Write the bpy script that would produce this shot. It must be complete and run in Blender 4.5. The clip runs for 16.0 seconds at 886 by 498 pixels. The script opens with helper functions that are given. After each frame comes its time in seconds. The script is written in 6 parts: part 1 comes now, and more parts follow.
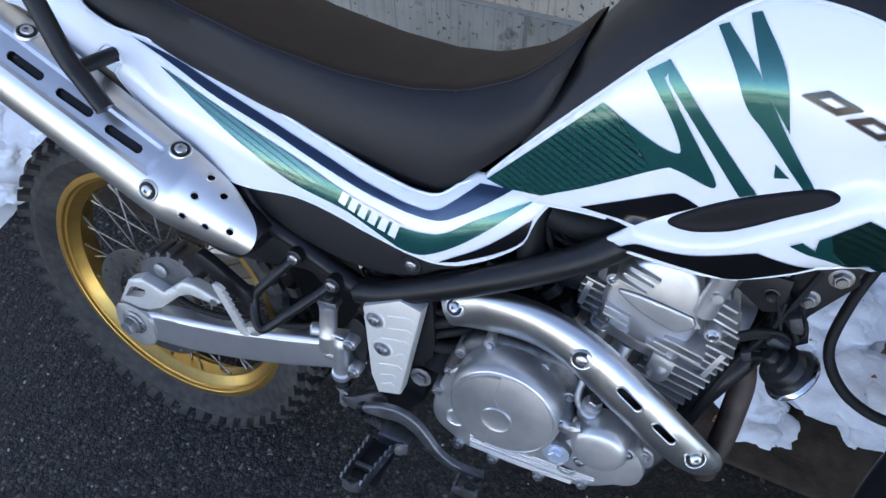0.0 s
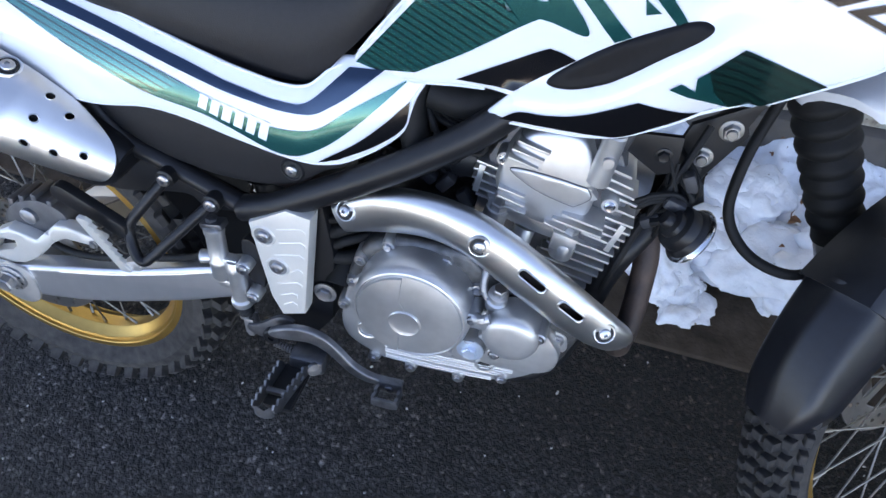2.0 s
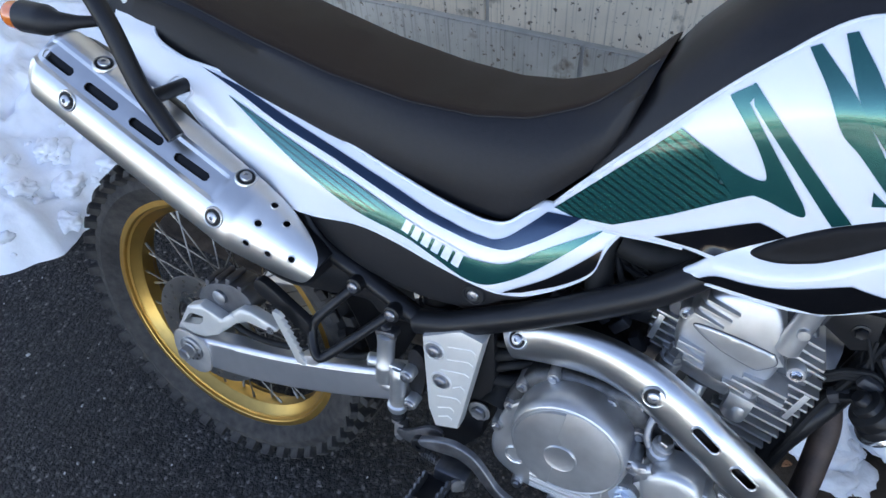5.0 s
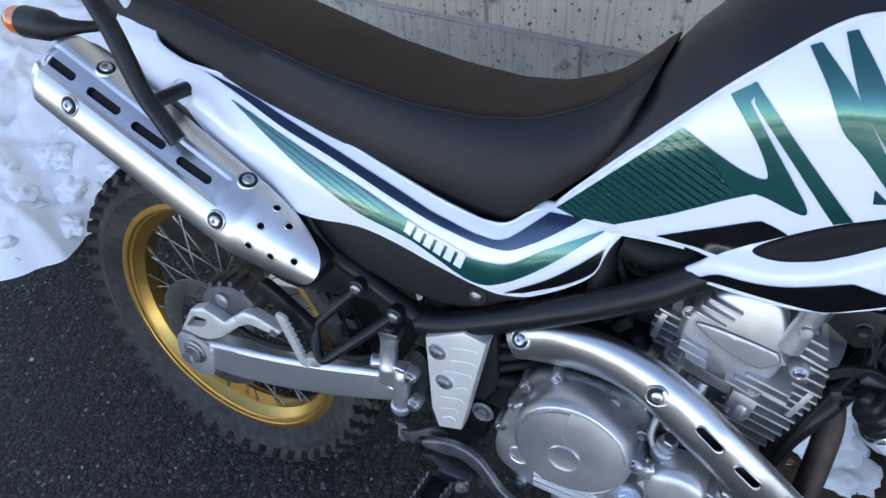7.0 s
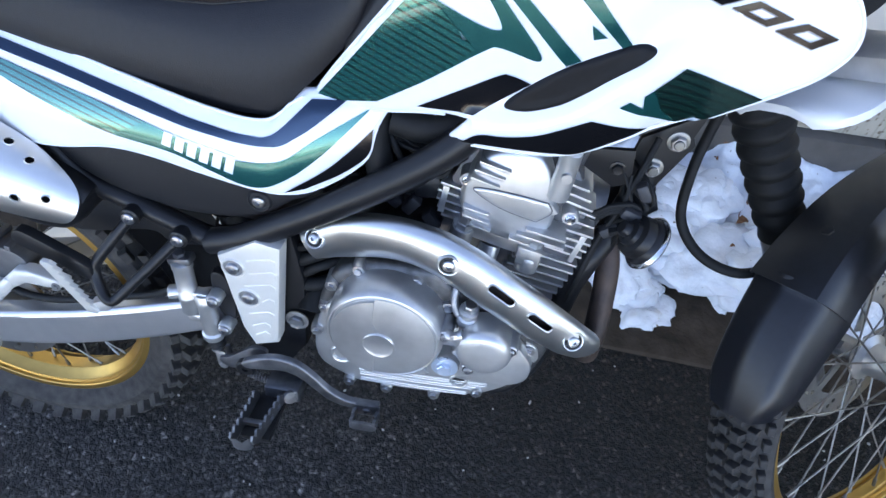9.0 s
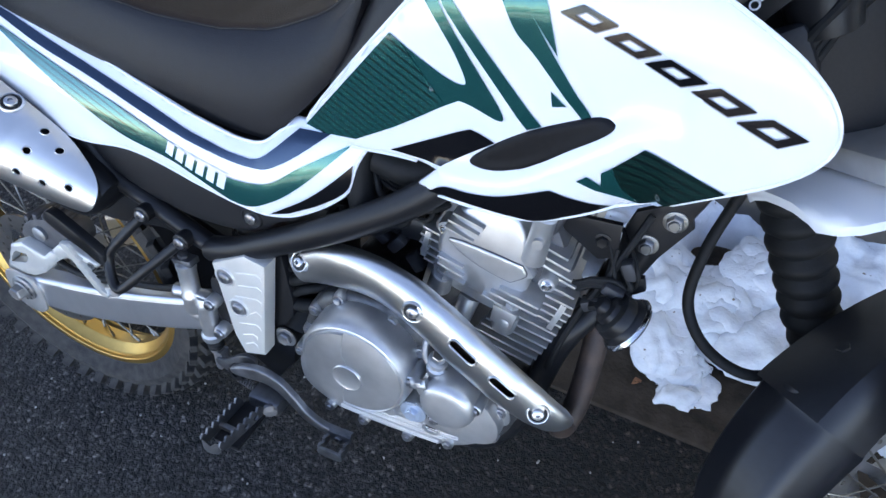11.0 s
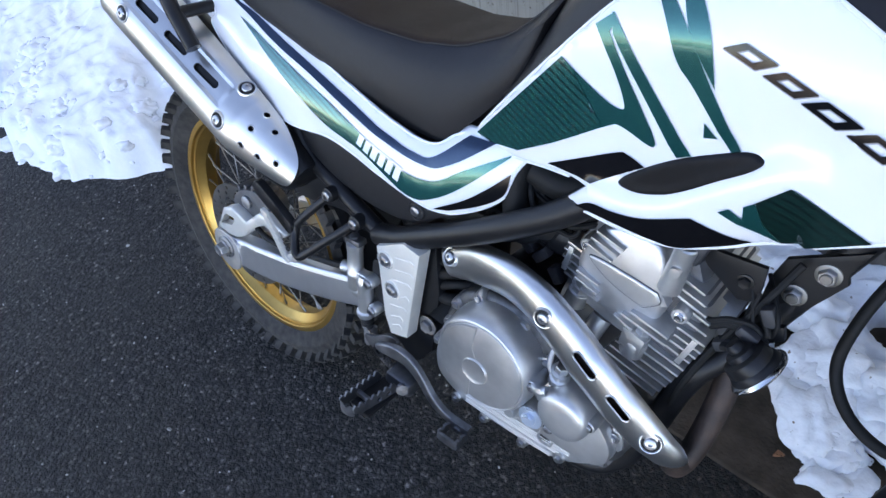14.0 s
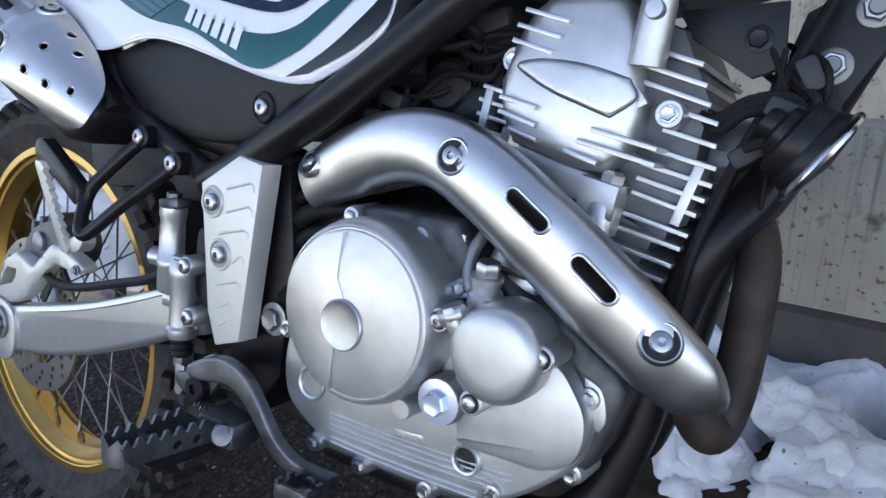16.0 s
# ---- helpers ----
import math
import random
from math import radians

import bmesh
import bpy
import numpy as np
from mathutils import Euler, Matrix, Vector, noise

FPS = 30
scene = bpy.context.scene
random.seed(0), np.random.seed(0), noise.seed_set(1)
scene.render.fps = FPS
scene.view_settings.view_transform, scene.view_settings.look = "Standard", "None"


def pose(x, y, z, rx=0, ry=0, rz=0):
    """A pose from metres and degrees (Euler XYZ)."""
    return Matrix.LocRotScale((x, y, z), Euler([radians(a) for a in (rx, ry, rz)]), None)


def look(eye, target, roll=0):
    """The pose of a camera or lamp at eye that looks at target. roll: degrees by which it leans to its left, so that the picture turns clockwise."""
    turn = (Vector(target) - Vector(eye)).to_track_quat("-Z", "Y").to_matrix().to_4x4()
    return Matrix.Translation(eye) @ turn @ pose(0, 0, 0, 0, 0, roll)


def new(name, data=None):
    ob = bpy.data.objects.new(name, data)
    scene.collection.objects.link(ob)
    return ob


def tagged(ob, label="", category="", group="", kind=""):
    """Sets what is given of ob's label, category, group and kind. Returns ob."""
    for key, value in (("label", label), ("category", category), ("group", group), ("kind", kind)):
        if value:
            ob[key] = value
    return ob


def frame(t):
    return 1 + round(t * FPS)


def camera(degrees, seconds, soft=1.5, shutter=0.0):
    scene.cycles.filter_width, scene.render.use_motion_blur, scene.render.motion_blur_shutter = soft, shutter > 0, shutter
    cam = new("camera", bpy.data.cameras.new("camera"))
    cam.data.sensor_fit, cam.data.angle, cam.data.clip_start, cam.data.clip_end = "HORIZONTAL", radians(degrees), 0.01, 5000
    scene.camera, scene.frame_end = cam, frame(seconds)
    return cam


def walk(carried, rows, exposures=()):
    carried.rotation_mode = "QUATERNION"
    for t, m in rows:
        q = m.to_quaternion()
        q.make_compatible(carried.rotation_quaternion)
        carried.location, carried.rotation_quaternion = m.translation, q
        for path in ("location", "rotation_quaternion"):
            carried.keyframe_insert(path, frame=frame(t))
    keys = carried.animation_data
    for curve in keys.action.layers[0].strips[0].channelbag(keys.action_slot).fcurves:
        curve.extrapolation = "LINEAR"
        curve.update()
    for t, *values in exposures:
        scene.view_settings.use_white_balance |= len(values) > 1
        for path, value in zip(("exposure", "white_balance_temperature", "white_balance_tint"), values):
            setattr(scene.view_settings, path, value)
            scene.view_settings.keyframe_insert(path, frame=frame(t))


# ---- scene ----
cam = camera(69.56, 16.0)
PATH = [
    (0, (0.7464, -0.4088, 1.2229), (0.1986, 0.7518, -0.3111), -2.41),
    (0.5, (0.7521, -0.4027, 1.2130), (0.2318, 0.7487, -0.3373), -2.71),
    (1, (0.7606, -0.4042, 1.2066), (0.2757, 0.7381, -0.3618), -2.79),
    (1.5, (0.7896, -0.4037, 1.1738), (0.3981, 0.6975, -0.4493), -3.49),
    (2, (0.8004, -0.3991, 1.1562), (0.4768, 0.6760, -0.4989), -2.08),
    (2.5, (0.8026, -0.3966, 1.1518), (0.5017, 0.6733, -0.5109), -2.72),
    (3, (0.7829, -0.4030, 1.1660), (0.3793, 0.7019, -0.4515), -5.68),
    (3.5, (0.7353, -0.4117, 1.1977), (0.0616, 0.7376, -0.2940), -8.40),
    (4, (0.7252, -0.4097, 1.2040), (0.0170, 0.7710, -0.2467), -6.80),
    (4.5, (0.7196, -0.4113, 1.2099), (0.0283, 0.7656, -0.2520), -5.62),
    (7, (0.7190, -0.4148, 1.2119), (0.0218, 0.7631, -0.2463), -6.25),
    (7.5, (0.7588, -0.4147, 1.1893), (0.3068, 0.7556, -0.3682), -4.55),
    (8, (0.7926, -0.4127, 1.1709), (0.5405, 0.7187, -0.4589), -1.29),
    (8.5, (0.7985, -0.4128, 1.1717), (0.6012, 0.7189, -0.4656), -0.99),
    (9, (0.7933, -0.4087, 1.1740), (0.5815, 0.7357, -0.4525), -0.47),
    (9.5, (0.7909, -0.3963, 1.1746), (0.5770, 0.7712, -0.4352), 2.11),
    (9.7, (0.7972, -0.3893, 1.1758), (0.5477, 0.7893, -0.4206), 1.00),
    (11.8, (0.9716, -0.3191, 1.1671), (0.2733, 0.6873, -0.4138), -3.61),
    (12, (0.9713, -0.3204, 1.1654), (0.2531, 0.6654, -0.4197), -3.10),
    (12.5, (0.9739, -0.3196, 1.1643), (0.2633, 0.6451, -0.4371), -2.41),
    (13, (0.9771, -0.3227, 1.1679), (0.2150, 0.6039, -0.4323), -4.09),
    (13.5, (0.9670, -0.3373, 1.1855), (0.0817, 0.5580, -0.3684), -7.39),
    (14, (0.9725, -0.3715, 1.1926), (-0.0451, 0.5267, -0.2763), -11.24),
    (14.5, (0.9232, -0.4062, 1.1482), (-0.0465, 0.6805, -0.2225), -6.09),
    (15, (0.9058, -0.4009, 0.9436), (0.0092, 0.7696, -0.4077), -4.12),
    (15.5, (0.9274, -0.3906, 0.7506), (-0.0776, 1.0115, -0.2615), -3.93),
    (16, (0.9568, -0.3835, 0.7091), (-0.0898, 1.1538, -0.0267), -3.21),
]
walk(cam, [(t, look(eye, target, roll)) for t, eye, target, roll in PATH],
     [(0, 2.33, 7830, 19), (1.0, 2.42, 7880, 19), (1.5, 2.48, 7950, 19), (2.0, 2.62, 8100, 20), (2.5, 2.85, 8150, 20), (3.0, 2.78, 8150, 20), (3.5, 2.58, 8000, 19), (4.0, 2.42, 7930, 17), (7, 2.26, 7870, 18),
      (8.0, 2.58, 7800, 18), (8.5, 2.78, 7800, 18), (9.5, 2.78, 7770, 18), (12.0, 2.55, 7900, 18), (12.5, 2.57, 7900, 18), (13.5, 2.66, 8000, 19), (14.5, 2.38, 8100, 19), (15.0, 2.38, 8400, 19), (15.5, 2.26, 8450, 19), (16, 2.12, 8500, 19)])

# ---- light ----
world = bpy.data.worlds.new("sky")
scene.world = world
world.use_nodes = True
_wn = world.node_tree.nodes
_sky = _wn.new("ShaderNodeTexSky")
_sky.sky_type, _sky.sun_disc = "NISHITA", False
_sky.sun_elevation, _sky.sun_rotation = radians(27), radians(-15)
_sky.air_density, _sky.dust_density, _sky.ozone_density = 0.55, 0.0, 1.5
world.node_tree.links.new(_sky.outputs[0], _wn["Background"].inputs[0])
_wn["Background"].inputs[1].default_value = 0.15
sun = new("sun", bpy.data.lights.new("sun", "SUN"))
sun.data.energy, sun.data.angle, sun.data.color = 5.0, radians(0.6), (1.0, 0.90, 0.77)
# low winter sun behind the wall: the bike stands in the wall's open shade
sun.matrix_world = look((-2.2, 8.4, 4.6), (0, 0, 0))

import collections
from mathutils.geometry import delaunay_2d_cdt

# ---- materials ----
def mat(name, color, rough=0.5, metal=0.0, var=0.12, scale=40.0, bump=0.0, bump_scale=300.0, coat=0.0, color2=None,
        rough_var=0.1, spec=0.5, big=4.0):
    """A surface with two scales of variation in colour, gloss and relief."""
    m = bpy.data.materials.new(name)
    m.use_nodes = True
    nt = m.node_tree
    n, l = nt.nodes, nt.links
    b = n["Principled BSDF"]
    tc = n.new("ShaderNodeTexCoord")
    fine, wide = n.new("ShaderNodeTexNoise"), n.new("ShaderNodeTexNoise")
    fine.inputs["Scale"].default_value, wide.inputs["Scale"].default_value = scale, big
    fine.inputs["Detail"].default_value, wide.inputs["Detail"].default_value = 4, 5
    for t in (fine, wide):
        l.new(tc.outputs["Object"], t.inputs["Vector"])
    both = n.new("ShaderNodeMath")
    both.operation = "ADD"
    l.new(fine.outputs["Fac"], both.inputs[0])
    l.new(wide.outputs["Fac"], both.inputs[1])
    ramp = n.new("ShaderNodeValToRGB")
    c1 = [max(0, c * (1 - var)) for c in color]
    c2 = color2 or [min(1, c * (1 + var)) for c in color]
    ramp.color_ramp.elements[0].position, ramp.color_ramp.elements[1].position = 0.35, 0.65
    ramp.color_ramp.elements[0].color, ramp.color_ramp.elements[1].color = (*c1, 1), (*c2, 1)
    half = n.new("ShaderNodeMath")
    half.operation, half.inputs[1].default_value = "MULTIPLY", 0.5
    l.new(both.outputs[0], half.inputs[0])
    l.new(half.outputs[0], ramp.inputs[0])
    l.new(ramp.outputs[0], b.inputs["Base Color"])
    rr = n.new("ShaderNodeMapRange")
    rr.inputs["From Min"].default_value, rr.inputs["From Max"].default_value = 0.3, 0.7
    rr.inputs["To Min"].default_value, rr.inputs["To Max"].default_value = max(0.02, rough - rough_var), min(1, rough + rough_var)
    l.new(wide.outputs["Fac"], rr.inputs["Value"])
    l.new(rr.outputs[0], b.inputs["Roughness"])
    b.inputs["Metallic"].default_value = metal
    b.inputs["Specular IOR Level"].default_value = spec
    b.inputs["Coat Weight"].default_value, b.inputs["Coat Roughness"].default_value = coat, 0.05
    if bump:
        nb, bn = n.new("ShaderNodeTexNoise"), n.new("ShaderNodeBump")
        nb.inputs["Scale"].default_value, nb.inputs["Detail"].default_value = bump_scale, 3
        l.new(tc.outputs["Object"], nb.inputs["Vector"])
        bn.inputs["Strength"].default_value, bn.inputs["Distance"].default_value = bump, 0.002
        l.new(nb.outputs["Fac"], bn.inputs["Height"])
        l.new(bn.outputs[0], b.inputs["Normal"])
    return m


STEEL = mat("brushed_steel", (0.64, 0.635, 0.62), 0.34, 1.0, 0.04, 60, 0.02, 500, rough_var=0.05)
ALLOY = mat("cast_alloy_paint", (0.58, 0.575, 0.565), 0.36, 0.82, 0.12, 45, 0.10, 900, rough_var=0.08, big=11.0)
ALLOY_DARK = mat("dull_cast_alloy", (0.30, 0.30, 0.305), 0.42, 0.85, 0.22, 60, 0.12, 500, big=12.0)
# darker, more mottled alloy for the crankcase body
MOTTLED_DARK = mat("mottled_dark_alloy", (0.065, 0.063, 0.062), 0.46, 0.8, 0.3, 70, 0.15, 500, color2=(0.16, 0.16, 0.162), big=16.0)
PAD = mat("matt_black_pad", (0.0055, 0.0052, 0.0060), 0.5, 0, 0.25, 150, 0.1, 1200, spec=0.2)
ARM = mat("satin_aluminium", (0.62, 0.62, 0.63), 0.33, 0.85, 0.04, 60, 0, 600, rough_var=0.05)
# very dark alloy: paints the shade between cooling fins; also the caliper body
ALLOY_DEEP = mat("dark_cast_alloy", (0.13, 0.13, 0.135), 0.5, 0.7, 0.25, 60, 0.1, 500)
PLATE = mat("champagne_silver_paint", (0.68, 0.655, 0.60), 0.4, 0.40, 0.04, 60, 0.02, 700)
GOLD = mat("gold_anodised", (0.58, 0.345, 0.10), 0.33, 0.95, 0.08, 50, rough_var=0.08)
TYRE = mat("tyre_rubber", (0.022, 0.021, 0.021), 0.75, 0, 0.3, 60, 0.35, 250, color2=(0.062, 0.056, 0.050), spec=0.3, big=14.0)
WHITE = mat("white_gloss_plastic", (0.80, 0.81, 0.83), 0.14, 0, 0.015, 30, coat=0.6, rough_var=0.04)
BLACK_PLASTIC = mat("black_matt_plastic", (0.012, 0.012, 0.0135), 0.48, 0, 0.25, 300, 0.15, 1500, spec=0.35)
FENDER = mat("satin_black_fender", (0.0095, 0.0100, 0.0125), 0.32, 0, 0.3, 100, 0.08, 900, spec=0.42)
SEAT = mat("seat_vinyl", (0.0112, 0.0108, 0.0122), 0.44, 0, 0.2, 200, 0.25, 900, spec=0.32)
SEAT_TOP = mat("grained_seat_vinyl", (0.0230, 0.0125, 0.0082), 0.62, 0, 0.25, 260, 0.7, 650, spec=0.22)
TANK_BLACK = mat("satin_black_cover", (0.0125, 0.0118, 0.0130), 0.40, 0, 0.15, 200, 0.08, 1500, spec=0.3)
FRAME = mat("black_frame_paint", (0.0095, 0.0095, 0.0105), 0.36, 0, 0.25, 60, 0.08, 400, spec=0.32)
RUBBER = mat("black_rubber", (0.0095, 0.0095, 0.0095), 0.6, 0, 0.3, 80, 0.15, 400, spec=0.24)
GREEN = mat("green_decal", (0.003, 0.105, 0.098), 0.16, 0.6, 0.05, 30, coat=0.6, rough_var=0.03)
NAVY = mat("navy_decal", (0.005, 0.026, 0.060), 0.16, 0.65, 0.05, 30, coat=0.6, rough_var=0.03)
GLOSS_BLACK = mat("black_decal", (0.004, 0.004, 0.005), 0.14, 0, 0.05, 30, spec=0.4, rough_var=0.04)
CHROME = mat("bolt_steel", (0.7, 0.7, 0.7), 0.2, 1.0, 0.05, 80, rough_var=0.06)
BOLT = mat("dull_zinc_bolt", (0.46, 0.46, 0.47), 0.30, 1.0, 0.10, 120, rough_var=0.06)
DARK_FILL = mat("dark_fill", (0.012, 0.012, 0.012), 0.7, 0, 0.2)
RUSTY = mat("heat_browned_steel", (0.030, 0.024, 0.022), 0.55, 0.4, 0.35, 45, 0.2, 300, color2=(0.085, 0.055, 0.042), big=18.0)
DISC = mat("brake_disc_steel", (0.36, 0.355, 0.35), 0.35, 1.0, 0.1, 90)
ORANGE = mat("amber_lens", (0.75, 0.16, 0.02), 0.15, 0, 0.05, 30, coat=0.5)
PEDAL = mat("worn_steel", (0.13, 0.135, 0.145), 0.40, 0.85, 0.3, 50, 0.15, 300, color2=(0.24, 0.24, 0.25))
SPOKE = mat("dull_spoke_steel", (0.25, 0.24, 0.225), 0.42, 1.0, 0.15, 80)
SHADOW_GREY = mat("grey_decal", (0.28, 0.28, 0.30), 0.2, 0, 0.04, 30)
BLUED = mat("blued_steel", (0.62, 0.70, 0.80), 0.3, 0.6, 0.08, 60)
LEAF = mat("dry_brown_leaf", (0.22, 0.09, 0.035), 0.7, 0, 0.3, 200)
GREY_PLASTIC = mat("grey_plastic", (0.03, 0.03, 0.033), 0.5, 0, 0.2, 100)
REDCLIP = mat("orange_clip", (0.5, 0.1, 0.03), 0.5)


def striped(name, base, line, direction, pitch):
    """A printed decal with fine darker pinstripes."""
    m = mat(name, base, 0.16, 0.6, 0.04, 30, coat=1.0, rough_var=0.03)
    n, l = m.node_tree.nodes, m.node_tree.links
    b = n["Principled BSDF"]
    old = b.inputs["Base Color"].links[0].from_socket
    tc = n.new("ShaderNodeTexCoord")
    dot = n.new("ShaderNodeVectorMath")
    dot.operation = "DOT_PRODUCT"
    dot.inputs[1].default_value = direction
    l.new(tc.outputs["Object"], dot.inputs[0])
    fr = n.new("ShaderNodeMath")
    fr.operation, fr.inputs[1].default_value = "PINGPONG", pitch / 2
    l.new(dot.outputs["Value"], fr.inputs[0])
    lt = n.new("ShaderNodeMath")
    lt.operation, lt.inputs[1].default_value = "LESS_THAN", pitch * 0.13
    l.new(fr.outputs[0], lt.inputs[0])
    mx = n.new("ShaderNodeMix")
    mx.data_type = "RGBA"
    l.new(lt.outputs[0], mx.inputs["Factor"])
    l.new(old, mx.inputs[6])
    mx.inputs[7].default_value = (*line, 1)
    l.new(mx.outputs[2], b.inputs["Base Color"])
    return m


GREEN_STRIPED = striped("green_striped_decal", (0.006, 0.14, 0.125), (0.001, 0.018, 0.016), (0.37, 0, 0.93), 0.0068)
GREEN_LINED = striped("dark_green_striped_decal", (0.003, 0.04, 0.032), (0.002, 0.012, 0.012), (0.21, 0, 0.978), 0.0068)

# ---- mesh helpers; bike coordinates: u ahead, v up, w to the bike's right ----
def P(u, v, w=0.0):
    return Vector((u, -w, v))


def finish(bm, name, material, sharp=38):
    bmesh.ops.remove_doubles(bm, verts=bm.verts, dist=1e-5)
    bmesh.ops.recalc_face_normals(bm, faces=bm.faces)
    for f in bm.faces:
        f.smooth = True
    lim = radians(sharp)
    for e in bm.edges:
        e.smooth = not (len(e.link_faces) == 2 and e.calc_face_angle(0) > lim)
    me = bpy.data.meshes.new(name)
    bm.to_mesh(me)
    bm.free()
    me.materials.append(material)
    return me


def part(name, bm, material, parent, label="", sharp=38):
    ob = new(name, finish(bm, name, material, sharp))
    ob.parent = parent
    return tagged(ob, label)


def rounded(pts, n=6, closed=True):
    """A curve through the points; a point with a third value 1 stays a corner."""
    out = []
    k = len(pts)
    for i in range(k if closed else k - 1):
        p1, p2 = pts[i], pts[(i + 1) % k]
        p0 = pts[i - 1] if (closed or i > 0) else p1
        p3 = pts[(i + 2) % k] if (closed or i + 2 < k) else p2
        if len(p1) > 2:
            p0 = (2 * p1[0] - p2[0], 2 * p1[1] - p2[1])
        if len(p2) > 2:
            p3 = (2 * p2[0] - p1[0], 2 * p2[1] - p1[1])
        steps = 1 if len(p1) > 2 and len(p2) > 2 else n
        for j in range(steps):
            t = j / steps
            out.append(tuple(0.5 * (2 * p1[a] + (p2[a] - p0[a]) * t + (2 * p0[a] - 5 * p1[a] + 4 * p2[a] - p3[a]) * t * t
                                    + (3 * p1[a] - p0[a] - 3 * p2[a] + p3[a]) * t ** 3) for a in (0, 1)))
    if not closed:
        out.append(tuple(pts[-1][:2]))
    return out


def spline3(pts, n=6):
    out = []
    k = len(pts)
    v = [Vector(p) for p in pts]
    for i in range(k - 1):
        p0, p1, p2, p3 = v[max(i - 1, 0)], v[i], v[i + 1], v[min(i + 2, k - 1)]
        for j in range(n):
            t = j / n
            out.append(0.5 * (2 * p1 + (p2 - p0) * t + (2 * p0 - 5 * p1 + 4 * p2 - p3) * t * t + (3 * p1 - p0 - 3 * p2 + p3) * t ** 3))
    out.append(v[-1])
    return out


def ring_skin(bm, rings, closed_ring=True, caps=True):
    vs = [[bm.verts.new(p) for p in r] for r in rings]
    m = len(rings[0])
    for a, b in zip(vs, vs[1:]):
        for i in range(m if closed_ring else m - 1):
            bm.faces.new((a[i], a[(i + 1) % m], b[(i + 1) % m], b[i]))
    if caps and closed_ring:
        bm.faces.new(vs[0][::-1])
        bm.faces.new(vs[-1])
    return vs


def tube(bm, pts, r, segs=12, n=6, squash=1.0, caps=True):
    """A round bar along a smooth curve; r: one radius or one for each given point."""
    path = spline3(pts, n) if n > 1 else [Vector(p) for p in pts]
    k = len(path)
    rad = [r] * k if isinstance(r, (int, float)) else [float(np.interp(i / (k - 1) * (len(r) - 1), range(len(r)), r)) for i in range(k)]
    up = None
    rings = []
    for i, p in enumerate(path):
        d = (path[min(i + 1, k - 1)] - path[max(i - 1, 0)]).normalized()
        if up is None:
            up = d.orthogonal().normalized() if abs(d.y) > 0.9 else d.cross(Vector((0, 1, 0))).normalized()
        up = (up - d * up.dot(d)).normalized()
        side = d.cross(up)
        rings.append([p + rad[i] * (up * math.cos(a) + side * math.sin(a) * squash) for a in (2 * math.pi * j / segs for j in range(segs))])
    ring_skin(bm, rings, True, caps)
    return bm


def lathe(bm, profile, centre, axis, segs=32, a0=0.0, a1=2 * math.pi, squash=1.0, caps=True):
    """profile: (radius, distance along the axis)."""
    z = Vector(axis).normalized()
    x = z.orthogonal().normalized()
    y = z.cross(x)
    full = abs(a1 - a0 - 2 * math.pi) < 1e-6
    c = Vector(centre)
    rings = []
    for r, h in profile:
        rings.append([c + z * h + r * (x * math.cos(a) + y * math.sin(a) * squash)
                      for a in (a0 + (a1 - a0) * j / (segs if full else segs - 1) for j in range(segs))])
    vs = ring_skin(bm, rings, full, False)
    if full and caps:
        for ring, (r, h) in ((vs[0], profile[0]), (vs[-1], profile[-1])):
            if r > 1e-4:
                bm.faces.new(ring)
    return bm


def box(bm, size, m=Matrix(), bevel=0.0):
    made = bmesh.ops.create_cube(bm, size=1.0, matrix=m @ Matrix.Diagonal((*size, 1)))
    if bevel:
        es = list({e for v in made["verts"] for e in v.link_edges})
        bmesh.ops.bevel(bm, geom=es, offset=bevel, segments=2, affect="EDGES", profile=0.5)
    return bm


def inside(pts, loop):
    """Even-odd test of many points against one loop."""
    hit = np.zeros(len(pts), bool)
    x, y = pts[:, 0], pts[:, 1]
    a = np.array(loop)
    b = np.roll(a, -1, 0)
    for (x0, y0), (x1, y1) in zip(a, b):
        if y0 != y1:
            hit ^= ((y0 > y) != (y1 > y)) & (x < (x1 - x0) * (y - y0) / (y1 - y0) + x0)
    return hit


def away(pts, loops):
    """Distance of many points from the nearest edge of the loops."""
    best = np.full(len(pts), 9.0)
    for loop in loops:
        a = np.array(loop)
        d = np.roll(a, -1, 0) - a
        for p, q in zip(a, d):
            t = np.clip(((pts - p) @ q) / max(q @ q, 1e-14), 0, 1)
            best = np.minimum(best, np.hypot(*(pts - p - t[:, None] * q).T))
    return best


